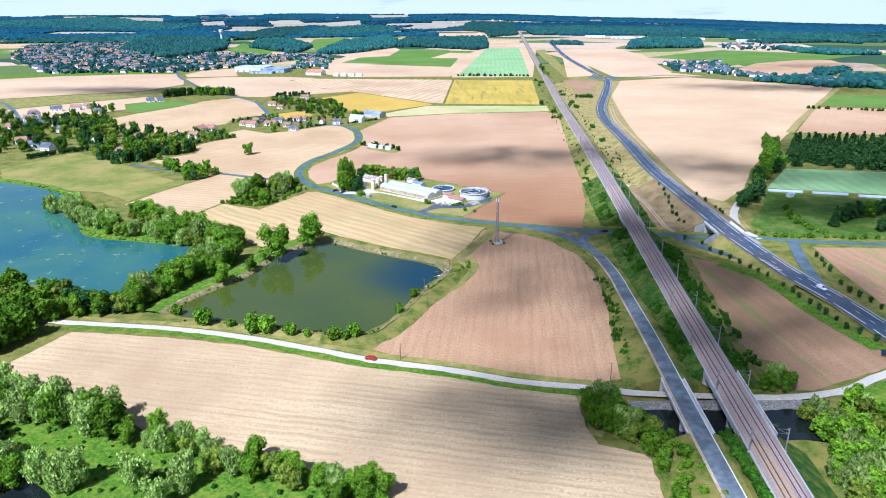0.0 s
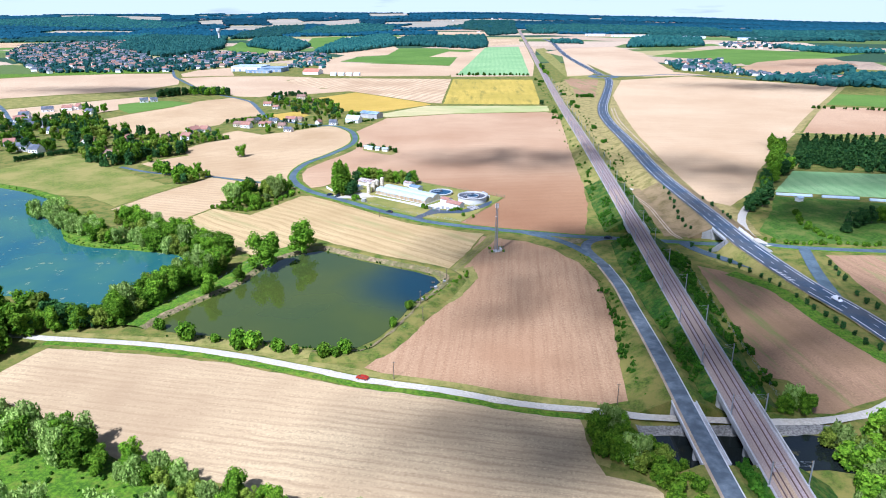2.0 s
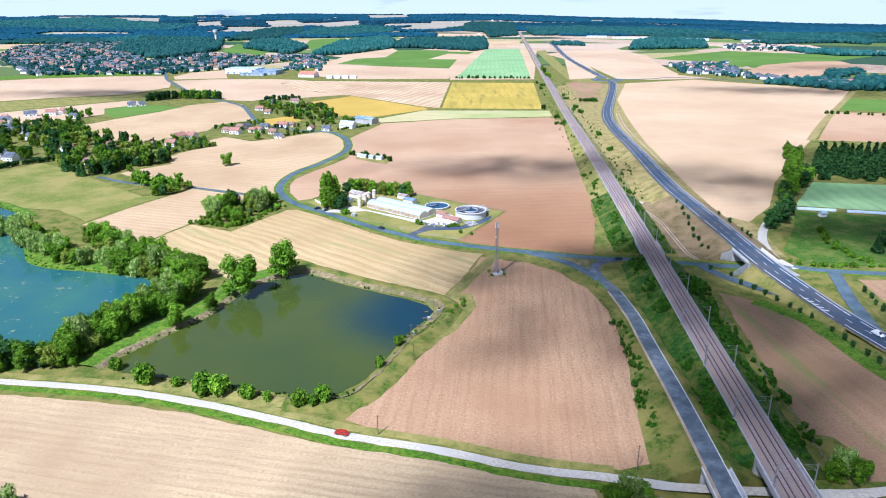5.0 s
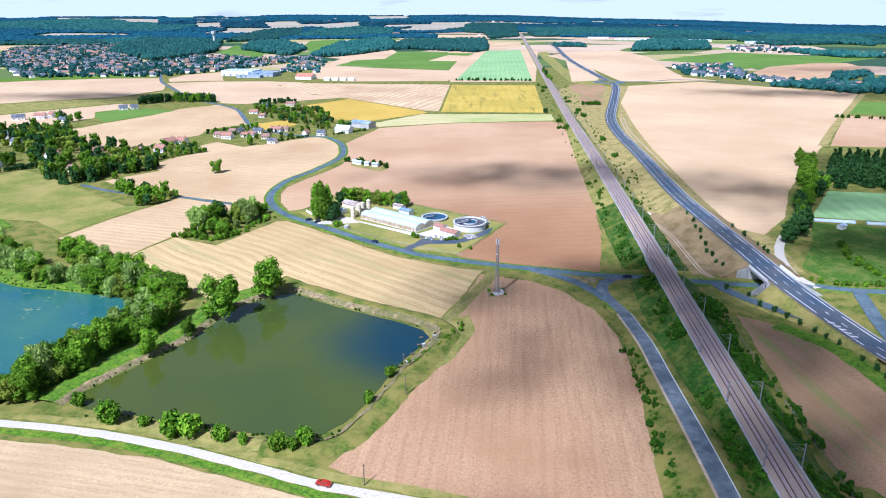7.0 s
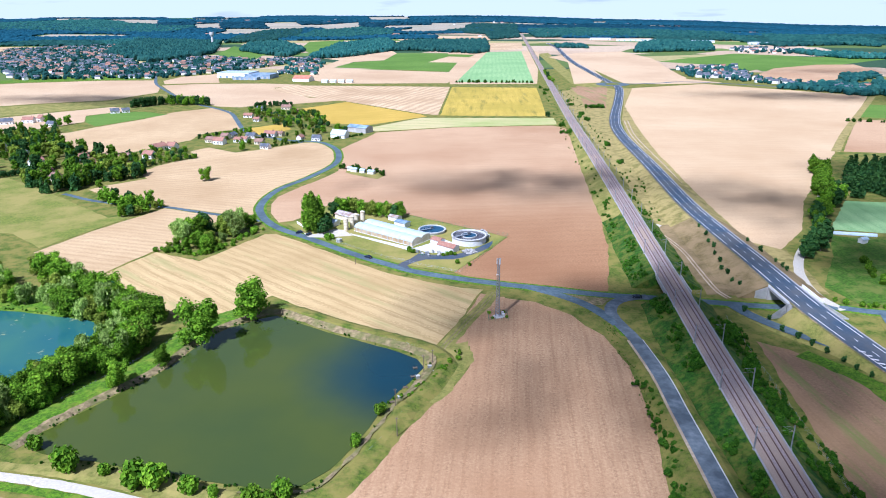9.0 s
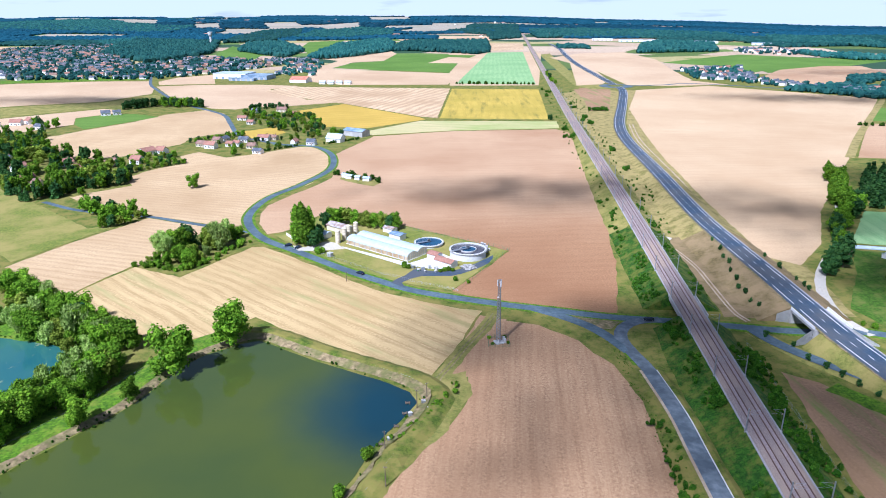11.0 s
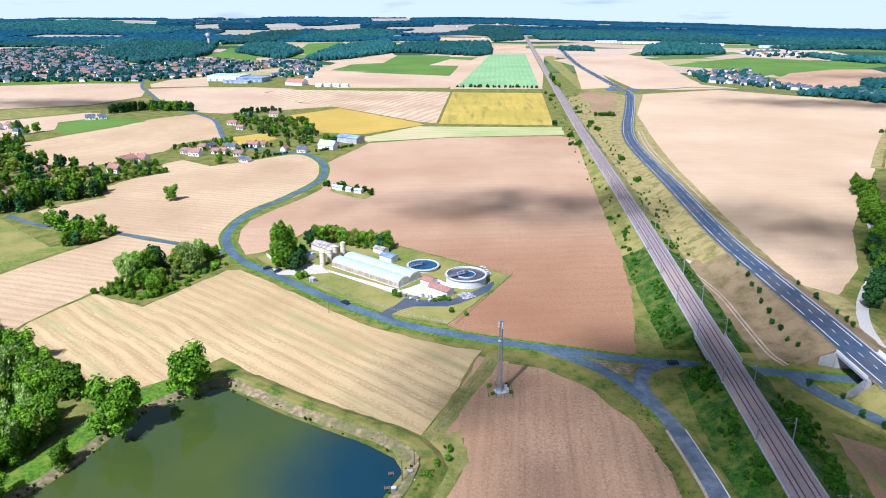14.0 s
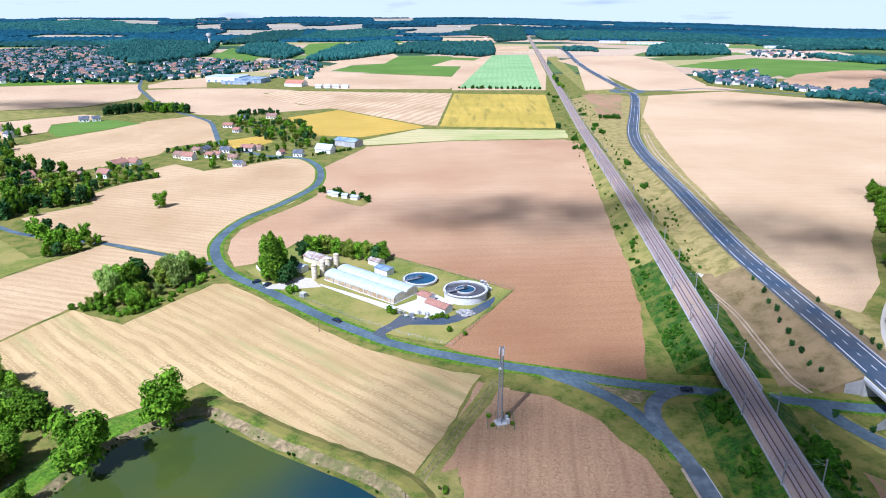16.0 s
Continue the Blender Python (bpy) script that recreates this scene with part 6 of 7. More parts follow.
car(15, 446, 0.14, 40, CAR_WHITE, "white van parked between the tanks", 5.0, 1.9)

# ---- wooden poles, jetties, small things ----


def line_pole(x, y, h, label="thin wooden line pole in the field"):
    e = thing("line_pole", (x, y, 0), 0, label, "pole")
    part("post", cyl(bmesh.new(), 0.16, 0.11, h, (0, 0, -0.1), 8), BARK, e)
    part("cross_arm", box(bmesh.new(), (1.0, 0.1, 0.1), (0, 0, h - 0.5)), BARK, e)
    for s in (-0.4, 0.4):
        part("insulator", cyl(bmesh.new(), 0.06, 0.05, 0.2, (s, 0, h - 0.45), 6), STEEL, e)


for x, y, h in ((-16, 223, 7), (57.5, 206, 8), (-8.5, 284, 7), (-7, 268, 7), (0, 306, 7), (3, 312, 6), (-37, 413, 5)):
    line_pole(x, y, h)


def jetty(x, y, turn, n=4):
    e = thing("fishing_jetty", (x, y, 0), turn, "weathered plank fishing jetty on the pond edge", "jetty")
    for k in range(n):
        part("plank", box(bmesh.new(), (1.1, 0.34, 0.06), (0, 0.4 * k, 0.42)), BARK, e)
    for k in (0, n - 1):
        for s in (-0.7, 0.7):
            part("post", cyl(bmesh.new(), 0.08, 0.08, 0.8, (s, 0.4 * k, -0.3), 6), BARK, e)


for x, y, t in ((-3.2, 303, 100), (-5.4, 296, 95), (-9.4, 287, 100), (-2.6, 309, 100)):
    jetty(x, y, t)
for x, y in ((-7.5, 289), (-2, 302), (2, 309), (4, 305)):
    cabinet(x, y, 1.2, 1.0, 1.2, STEEL, "small grey fishing hut on the pond bank", 20, "fishing_hut")
for k in range(26):
    t = rng.random()
    plant("shrub", -8 + 20 * t + rng.uniform(-2, 3), 283 + 36 * t + rng.uniform(-3, 3), rng.uniform(0.25, 0.6), 0.6, "scrub on the pond corner")

mesh_fence([(-121, 286), (-113, 300), (-106, 314), (-100, 328), (-94, 342)], "low wire fence along the wooded dike", 1.2, 3.5, STEEL)
mesh_fence([(-66, 361), (-38, 345), (-3, 324), (4, 316)], "low wire fence above the pond slope", 1.2, 3.5, STEEL)
mesh_fence([(3, 306), (-4, 286), (-13, 264), (-22, 248)], "low wire fence along the pond bank", 1.1, 4, STEEL)
# reeds and waterside weeds
reeds = []
for line_pts, n in ((POND_RING[5:12], 40), (POND_RING[12:18], 70), (POND_RING[0:6], 110), ([(-254, 427), (-227, 407), (-206, 376), (-190, 366), (-157, 358), (-130, 346), (-121, 308), (-137, 284)], 170), ([(-340, 505), (-298, 486), (-250, 451)], 70)):
    ln = glide(line_pts, 1.5)
    for _ in range(n):
        p = rng.choice(ln)
        reeds.append((rng.choice(["shrub", "shrub_bright"]), p.x + rng.uniform(-2.2, 2.2), p.y + rng.uniform(-2.2, 2.2), 0.0, rng.uniform(0.08, 0.32)))
thicket("waterside_weeds", reeds, "low green weeds and reeds along the water edge", "weeds")

# ---- hamlets ----
HOUSE_LABELS = {0: "white house with a red-brown tiled roof", 1: "white house with a dark slate roof", 2: "cream farmhouse with a brown tiled roof"}
rngh = random.Random(21)


def cottage(x, y, turn, big=1.0, kind=None, group="hamlet houses"):
    k = rngh.choice([0, 0, 1, 2]) if kind is None else kind
    w, d = rngh.uniform(9, 13) * big, rngh.uniform(6.5, 8) * big
    return gable("house", x, y, turn, w, d, rngh.uniform(2.8, 4.0) * big, rngh.uniform(2.4, 3.2) * big, (WALL_WHITE, WALL_WHITE, WALL_CREAM)[k], (ROOF_TILE, ROOF_SLATE, ROOF_BROWN)[k], HOUSE_LABELS[k], 3, True, "house", group)


for x, y in [(-218, 946), (-202, 865), (-188, 954), (-167, 921), (-214, 741), (-203, 732), (-205, 758), (-202, 768), (-182, 743), (-181, 762), (-165, 730), (-164, 770), (-156, 772), (-131, 752), (-114, 745), (-219, 893), (-189, 892), (-168, 858), (-188, 741), (-154, 708)]:
    cottage(x, y, rngh.choice([-20, -15, 70, -25]) + rngh.uniform(-8, 8), rngh.uniform(0.75, 0.95), group="houses of the hamlet by the road bend")
for x, y, k in [(-250, 706, 0), (-240, 712, 0), (-244, 671, 0), (-262, 666, 2), (-279, 644, 0), (-300, 664, 0), (-327, 646, 0), (-354, 675, 1), (-393, 708, 1), (-282, 593, 2), (-299, 608, 0)]:
    cottage(x, y, rngh.choice([-25, 60]) + rngh.uniform(-8, 8), 1.0, k, "houses of the wooded hamlet")
for x, y, k in [(-479, 808, 1), (-447, 756, 1), (-471, 784, 0), (-430, 741, 1), (-460, 731, 0), (-401, 648, 0), (-374, 623, 1), (-358, 615, 1), (-523, 782, 0), (-495, 709, 2), (-442, 661, 1), (-522, 823, 0), (-575, 848, 1), (-479, 857, 1), (-459, 866, 0), (-449, 875, 0), (-419, 840, 1), (-393, 934, 1), (-382, 939, 1), (-492, 830, 0)]:
    cottage(x, y, rngh.uniform(-40, 40), rngh.uniform(0.9, 1.2), k, "houses of the hamlet on the lake road")
area("field_230", [(-188, 777), (-199, 816), (-169, 845), (-152, 809), (-167, 782)], MUSTARD, 0.1, "small ripe crop plot inside the hamlet")
gable("barn", -78, 792, -32, 24, 12, 5.0, 2.0, CONCRETE, BLUE_SHEET, "grey barn with a blue-grey sheet roof", 0, False, "barn", detail=False)
gable("barn", -94, 761, -25, 16, 9, 3.5, 4.0, WALL_WHITE, ROOF_WHITE, "white gabled barn at the hamlet edge", 0, False, "barn", detail=False)
# small walled garden beside the bend
for x, y, w in ((-62, 615, 5), (-55, 611, 4), (-48, 607, 5), (-66, 619, 3)):
    gable("shed", x, y, -20, w, 4, 2.2, 0.8, WALL_WHITE, ROOF_WHITE, "small white garden shed by the road bend", 0, False, "shed", detail=False)
belt([(-72, 628), (-60, 618), (-45, 608), (-37, 603)], 16, 7, ["shrub"], 0.8, 1.4, "garden shrubs by the bend")
area("garden", [(-69, 612), (-69, 633), (-60, 630), (-36, 602), (-42, 590), (-58, 601)], GRASS_DRY, 0.1, "small fenced garden plot by the bend", "garden")
for x, y in ((235, 453), (262, 446), (288, 437)):
    e = thing("crop_tunnel", (x, y, 0), -14, "long low white crop tunnel at the field edge", "tunnel", "crop tunnels")
    bm = bmesh.new()
    bmesh.ops.create_cone(bm, cap_ends=True, segments=14, radius1=1.3, radius2=1.3, depth=22, matrix=pose(0, 0, 0.2, 0, 90, 0))
    part("cover", bm, ROOF_WHITE, e)
gable("shed", 232, 440, 20, 4, 3, 2.2, 0.8, WALL_WHITE, ROOF_WHITE, "small white hut on the meadow", 0, False, "shed", detail=False)

HAMLET_TREES = ["oak", "dark", "oak", "olive", "dark"]


def grove(pts, n, kinds, lo, hi, group):
    """Trees scattered over a polygon."""
    xs, ys = [p[0] for p in pts], [p[1] for p in pts]
    spots = []
    while len(spots) < n:
        x, y = rng.uniform(min(xs), max(xs)), rng.uniform(min(ys), max(ys))
        if inside(x, y, pts):
            spots.append((rng.choice(kinds), x, y, 0, rng.uniform(lo, hi)))
    thicket("garden_trees", spots, group)


def inside(x, y, pts):
    c = False
    for (x1, y1), (x2, y2) in zip(pts, pts[1:] + pts[:1]):
        if (y1 > y) != (y2 > y) and x < (x2 - x1) * (y - y1) / (y2 - y1) + x1:
            c = not c
    return c


grove([(-446, 820), (-398, 776), (-395, 804), (-327, 702), (-276, 691), (-238, 653), (-223, 595), (-249, 556), (-292, 572), (-326, 616), (-365, 673)], 120, HAMLET_TREES + ["conifer"], 0.5, 1.0, "garden trees of the wooded hamlet among white houses")
belt([(-223, 610), (-233, 596), (-249, 586), (-259, 568), (-272, 556)], 26, 8, ["dark", "conifer", "poplar"], 0.6, 0.9, "dense tree screen at the hamlet edge")
grove([(-629, 851), (-555, 866), (-455, 742), (-500, 844), (-435, 798), (-367, 688), (-342, 617), (-366, 605), (-390, 594), (-427, 562)], 170, HAMLET_TREES, 0.45, 0.95, "garden trees along the lake road among white houses")
grove([(-235, 934), (-213, 946), (-190, 907), (-159, 933), (-126, 877), (-112, 814), (-85, 781), (-113, 766), (-151, 801), (-208, 886)], 90, HAMLET_TREES, 0.35, 0.75, "garden trees of the hamlet by the bend among white houses")
belt([(-230, 971), (-213, 984), (-189, 979)], 18, 9, ["dark"], 0.5, 0.6, "dark hedge behind the hamlet")
belt([(-392, 979), (-378, 992), (-363, 1010)], 16, 9, ["dark"], 0.75, 1.0, "dark tree row in the fields")
belt([(-363, 1020), (-334, 1000), (-327, 1010), (-296, 1000)], 20, 14, ["dark", "oak"], 0.7, 1.0, "dark tree clump in the fields")
belt([(-355, 577), (-343, 590), (-330, 604), (-319, 614)], 26, 4, ["dark"], 0.3, 0.45, "clipped hedge along the meadow")
belt([(-444, 879), (-415, 840), (-405, 849)], 10, 8, ["oak", "conifer"], 0.6, 0.9, "garden trees")
area("field_229", [(468, 862), (537, 957), (594, 936), (642, 894), (592, 822), (538, 834)], GREEN_CROP, 0.09, "green strip before the far village trees")
belt([(438, 830), (472, 823), (519, 803), (554, 784)], 20, 5, ["shrub"], 0.8, 1.6, "hedge on the brown field")
belt([(29, 1245), (90, 1240), (156, 1232)], 24, 4, ["shrub"], 1.0, 1.8, "hedge between two fields")
belt([(183, 1240), (190, 1330), (200, 1400)], 8, 10, ["oak", "dark"], 0.5, 0.8, "trees along the railway")
belt([(125, 882), (128, 880)], 2, 3, ["dark"], 0.4, 0.5, "bush at the field corner")
belt([(185, 950), (205, 945)], 14, 6, ["shrub_bright"], 1.0, 1.6, "bushes beside the railway")

belt([(-240, 631), (-227, 647), (-217, 660), (-204, 670)], 26, 6, ["oak", "olive", "dark"], 0.25, 0.5, "garden hedge of the wooded hamlet")
belt([(-149, 716), (-127, 740)], 14, 2, ["shrub"], 0.5, 0.8, "clipped hedge at the hamlet edge")
belt([(-102, 747), (-74, 771)], 16, 2, ["shrub"], 0.6, 0.9, "clipped hedge at the hamlet edge")
belt([(-230, 758), (-215, 773), (-191, 793)], 16, 5, ["oak", "dark"], 0.3, 0.5, "garden trees behind the hamlet row")
plant("oak", -173, 700, 0.6)

grove([(-227, 751), (-219, 783), (-194, 802), (-155, 793), (-109, 757), (-126, 738), (-149, 716), (-180, 728)], 46, ["oak", "dark", "olive", "shrub", "shrub"], 0.22, 0.5, "small garden trees between the hamlet houses")
grove([(-258, 652), (-259, 688), (-232, 707), (-206, 674), (-227, 647)], 34, ["oak", "olive", "dark", "shrub"], 0.25, 0.55, "small garden trees between the white houses")

grove([(-418, 777), (-388, 788), (-318, 686), (-252, 668), (-227, 605), (-254, 567), (-298, 584), (-345, 643)], 90, ["oak", "dark", "olive", "shrub", "shrub"], 0.35, 0.85, "hedges and garden trees of the wooded hamlet")
grove([(-599, 827), (-490, 781), (-488, 822), (-424, 778), (-365, 673), (-351, 625), (-382, 616), (-433, 584)], 90, ["oak", "olive", "dark", "shrub", "shrub"], 0.3, 0.7, "hedges and garden trees along the lake road")

# ---- far woods ----
_ico = bmesh.new()
bmesh.ops.create_icosphere(_ico, subdivisions=2, radius=1.0)
ICO_V = np.array([v.co for v in _ico.verts])
ICO_F = np.array([[v.index for v in f.verts] for f in _ico.faces])
_ico.free()
_ico = bmesh.new()
bmesh.ops.create_icosphere(_ico, subdivisions=1, radius=1.0)
ICO1_V = np.array([v.co for v in _ico.verts])
ICO1_F = np.array([[v.index for v in f.verts] for f in _ico.faces])
_ico.free()


def canopy(name, spots, material, label, fine=True, seed=0, category="wood"):
    """Many uneven crowns in one mesh. spots: x, y, z, radius, height."""
    r = np.random.RandomState(seed)
    V, Fc = (ICO_V, ICO_F) if fine else (ICO1_V, ICO1_F)
    vs, fs = [], []
    for i, (x, y, z, rad, h) in enumerate(spots):
        j = V * (1 + r.uniform(-0.28, 0.28, (len(V), 1)))
        vs.append(j * (rad, rad, h * 0.55) + (x, y, z + h * 0.5))
        fs.append(Fc + i * len(V))
    me = bpy.data.meshes.new(name)
    me.from_pydata(np.concatenate(vs).tolist(), [], np.concatenate(fs).tolist())
    me.materials.append(material)
    return tagged(new(name, me), label, category, "", "stuff")


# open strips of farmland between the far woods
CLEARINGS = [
    ([(-2106, 4716), (-1752, 4550), (-1504, 3930), (-1693, 3952)], FIELD_HAZED),
    ([(-3365, 5614), (-3162, 5753), (-2694, 4923), (-2877, 4821)], FIELD_HAZED),
    ([(-2670, 5053), (-2378, 5011), (-2139, 4489), (-2317, 4405)], FIELD_HAZED),
    ([(-1349, 3999), (-1220, 4074), (-1087, 3647), (-1204, 3588)], FIELD_HAZED),
    ([(-988, 4046), (-796, 4116), (-678, 3533), (-811, 3478)], FIELD_HAZED),
    ([(-678, 3836), (-459, 4170), (-398, 3647), (-518, 3448)], FIELD_HAZED),
    ([(-536, 5163), (-226, 5270), (-188, 4453), (-433, 4374)], FIELD_HAZED),
    ([(-238, 3355), (-85, 3768), (147, 3910), (105, 3451), (-72, 3277)], FIELD_HAZED),
    ([(-1594, 5332), (-1339, 5453), (-1182, 4837), (-1412, 4742)], FIELD_HAZED),
    ([(948, 4653), (1079, 4766), (970, 4294), (876, 4307)], FIELD_HAZED),
    ([(1064, 4281), (1394, 4031), (1302, 3771), (1077, 3977)], FIELD_HAZED),
    ([(1607, 3361), (1669, 3289), (1551, 3063), (1491, 3125)], FIELD_HAZED),
    ([(-3314, 4758), (-3040, 4843), (-2652, 4245), (-2827, 4081)], FIELD_HAZED),
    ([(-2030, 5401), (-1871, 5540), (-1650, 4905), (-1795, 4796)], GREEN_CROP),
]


def open_land(x, y):
    return any(inside(x, y, p) for p, _ in CLEARINGS)


def wood(name, pts, gap, h, material, label, fine=True, seed=1):
    r = random.Random(seed)
    xs, ys = [p[0] for p in pts], [p[1] for p in pts]
    spots = []
    x = min(xs)
    while x < max(xs):
        y = min(ys)
        while y < max(ys):
            px, py = x + r.uniform(-0.5, 0.5) * gap, y + r.uniform(-0.5, 0.5) * gap
            if inside(px, py, pts) and not open_land(px, py):
                spots.append((px, py, ground_height(px, py) - 0.5, gap * r.uniform(0.55, 0.85), h * r.uniform(0.7, 1.2)))
            y += gap
        x += gap
    return canopy(name, spots, material, label, fine, seed)


wood("woodland", [(-317, 1792), (-244, 1823), (-202, 1913), (-131, 2079), (-150, 2400), (-196, 2693), (-325, 2355)], 9, 12, LEAF_HAZE_FAR, "dense green wood on the far slope", False, seed=2)
wood("woodland", [(-146, 2080), (-70, 2076), (91, 1930), (131, 2010), (156, 2552), (-125, 2502)], 10, 12, LEAF_HAZE_FAR, "dense wood beyond the fields, haze-tinted blue-green", False, seed=3)
wood("woodland", [(-907, 2010), (-700, 1760), (-661, 1700), (-615, 1895), (-621, 2038), (-760, 2560), (-1110, 2763), (-1045, 2402)], 10, 13, LEAF_HAZE_FAR, "green wooded hillside behind the town", False, seed=4)
wood("woodland", [(-565, 2103), (-378, 1840), (-377, 2093), (-540, 2531), (-636, 2470)], 10, 12, LEAF_HAZE_FAR, "wood on the edge of the town", False, seed=5)
wood("woodland", [(506, 1936), (720, 1966), (825, 2280), (707, 2444), (589, 2212)], 10, 11, LEAF_HAZE_FAR, "wood near the far village", False, seed=6)
wood("woodland", [(900, 1925), (1040, 1700), (1030, 1660), (910, 1670), (880, 1800)], 10, 10, LEAF_HAZE_FAR, "wood on the far green meadows", False, seed=7)
wood("woodland", [(340, 2150), (420, 2120), (430, 2230), (350, 2260)], 10, 10, LEAF_HAZE_FAR, "small far wood beside the road", False, seed=8)
wood("woodland", [(590, 1050), (760, 930), (840, 1010), (680, 1180)], 9, 11, LEAF_HAZE_FAR, "trees of the far right village", True, seed=9)
wood("woodland", [(-2590, 3458), (-2366, 3943), (-2213, 4100), (-2065, 4373), (-1392, 3756), (-1242, 3818), (-1226, 3328), (-1460, 3290), (-2030, 3404)], 13, 10, LEAF_HAZE_FAR, "dark wood band beyond the town fields", False, seed=61)
wood("woodland", [(-743, 2549), (-818, 2967), (-821, 3413), (-664, 3531), (-569, 2946), (-617, 2612)], 12, 11, LEAF_HAZE_FAR, "dark wood behind the water tower", False, seed=62)
wood("woodland", [(-572, 2853), (-585, 3390), (-412, 3649), (-222, 3485), (-208, 3118), (-356, 2836)], 12, 11, LEAF_HAZE_FAR, "dark wood beyond the green field", False, seed=63)
wood("woodland", [(-13, 3606), (205, 3903), (394, 3880), (293, 2783), (182, 2667), (187, 3082), (27, 3329)], 12, 11, LEAF_HAZE_FAR, "wood beside the far railway", False, seed=64)
wood("woodland", [(399, 3421), (689, 3529), (992, 3233), (1138, 2994), (1010, 2360), (934, 2571), (637, 2755), (355, 2778)], 12, 11, LEAF_HAZE_FAR, "edge of the far forest", False, seed=65)
wood("woodland", [(1205, 2796), (1318, 2618), (1413, 2463), (1227, 2073), (1164, 2232), (1033, 2298)], 12, 11, LEAF_HAZE_FAR, "edge of the far forest", False, seed=66)
wood("woodland", [(-1235, 2658), (-1220, 2776), (-1215, 2906), (-1188, 2998), (-1111, 2649), (-1066, 2406)], 9, 9, LEAF_HAZE_FAR, "trees above the town", False, seed=67)
wood("woodland", [(500, 1132), (533, 1107), (566, 1050), (589, 1030), (660, 1140), (622, 1154), (681, 1284), (760, 1324), (751, 1282), (652, 1194)], 8, 8, LEAF_HAZE_FAR, "trees round the far village", False, seed=68)
# gardens of the two towns
TOWN = [(-760, 1345), (-511, 1345), (-432, 1415), (-334, 1640), (-268, 1666), (-300, 1800), (-420, 1780), (-601, 1880), (-660, 1660), (-850, 1960), (-1100, 2500), (-1324, 2274), (-1100, 1800)]
TOWN_R = [(467, 1484), (434, 1300), (487, 1237), (579, 1100), (720, 1010), (760, 1060), (585, 1190), (539, 1270), (589, 1500)]


far_houses = []


def settlement(pts, n_house, n_tree, seed, group, tgap):
    r = random.Random(seed)
    xs, ys = [p[0] for p in pts], [p[1] for p in pts]
    spots, used = [], []
    pick = lambda: (r.uniform(min(xs), max(xs)), r.uniform(min(ys), max(ys)))  # noqa: E731
    while len(used) < n_house:
        x, y = pick()
        if inside(x, y, pts) and all(abs(x - a) + abs(y - b) > 15 for a, b in used[-60:]):
            used.append((x, y))
            k = r.choice([0, 1, 1, 1, 1, 2]) if "town" in group else r.choice([1, 1, 1, 0])
            src = TOWN_HOUSES[k][r.randrange(3)]
            far = y > 1560 and group == "houses of the far town"
            (far_houses.append((src, x, y, r.uniform(-50, 50))) if far else tagged(copy_thing(src, pose(x, y, 0, 0, 0, r.uniform(-50, 50))), "", "", group))
    while len(spots) < n_tree:
        x, y = pick()
        if inside(x, y, pts):
            spots.append((x, y, -0.3, r.uniform(2.5, tgap), r.uniform(4, 8)))
    canopy("garden_trees", spots, LEAF_HAZE_FAR, "garden trees and hedges between the town houses", False, seed, "trees")


TOWN_HOUSES = {k: [gable("house", 0, -600 - 20 * i - 80 * k, 0, rngh.uniform(8, 13), rngh.uniform(6, 7.5), rngh.uniform(3.2, 4.8), rngh.uniform(2.2, 3.2), (WALL_WHITE, WALL_WHITE, WALL_CREAM)[k], (ROOF_TILE, ROOF_SLATE, ROOF_BROWN)[k], HOUSE_LABELS[k], 2, True, "house", detail=False) for i in range(3)] for k in range(3)}
area("town_ground", [(-760, 1345), (-511, 1345), (-432, 1415), (-334, 1640), (-268, 1666), (-300, 1800), (-420, 1780), (-601, 1880), (-660, 1660), (-850, 1960), (-1100, 2500), (-1324, 2274), (-1100, 1800)], GRASS, 0.05, "gardens and lawns between the town houses", "ground")
settlement(TOWN, 520, 3400, 31, "houses of the far town", 4.8)
mats = [WALL_WHITE, WALL_CREAM, ROOF_TILE, ROOF_SLATE, ROOF_BROWN]
tv, tf, tm = [], [], []
for src, x, y, a in far_houses:
    for c in src.children:
        off = len(tv)
        tv += [pose(x, y, 0, 0, 0, a) @ v.co for v in c.data.vertices]
        tf += [[i + off for i in p.vertices] for p in c.data.polygons]
        tm += [mats.index(c.data.materials[0])] * len(c.data.polygons)
me = bpy.data.meshes.new("town_houses")
me.from_pydata(tv, [], tf)
for m in mats:
    me.materials.append(m)
me.polygons.foreach_set("material_index", tm)
tagged(new("town_houses", me), "far town houses with tiled and slate roofs", "houses", "", "stuff")
settlement(TOWN_R, 90, 420, 32, "houses of the far right village", 4.4)
settlement([(746, 1924), (830, 1830), (960, 1850), (905, 2091), (831, 2095)], 26, 90, 33, "houses of the distant hamlet", 6)
settlement([(-330, 1640), (-250, 1640), (-230, 1400), (-300, 1400)], 18, 90, 34, "houses at the town edge", 5)
# large sheds at the town edge
def depot(x, y, turn, w, d, h, wall, roof, label):
    e = thing("warehouse", (x, y, 0), turn, label, "warehouse")
    part("wall", box(bmesh.new(), (w, d, h), (0, 0, h / 2), 0, 0.1), wall, e)
    part("roof", box(bmesh.new(), (w + 0.8, d + 0.8, 0.6), (0, 0, h + 0.28), 0, 0.1), roof, e)
    for k in range(5):
        part("roller_door", box(bmesh.new(), (4, 0.2, 4), (-w / 2 + w * (k + 0.5) / 5, -d / 2 - 0.08, 2.0)), BLUE_SHEET if wall is not BLUE_SHEET else CONCRETE, e)


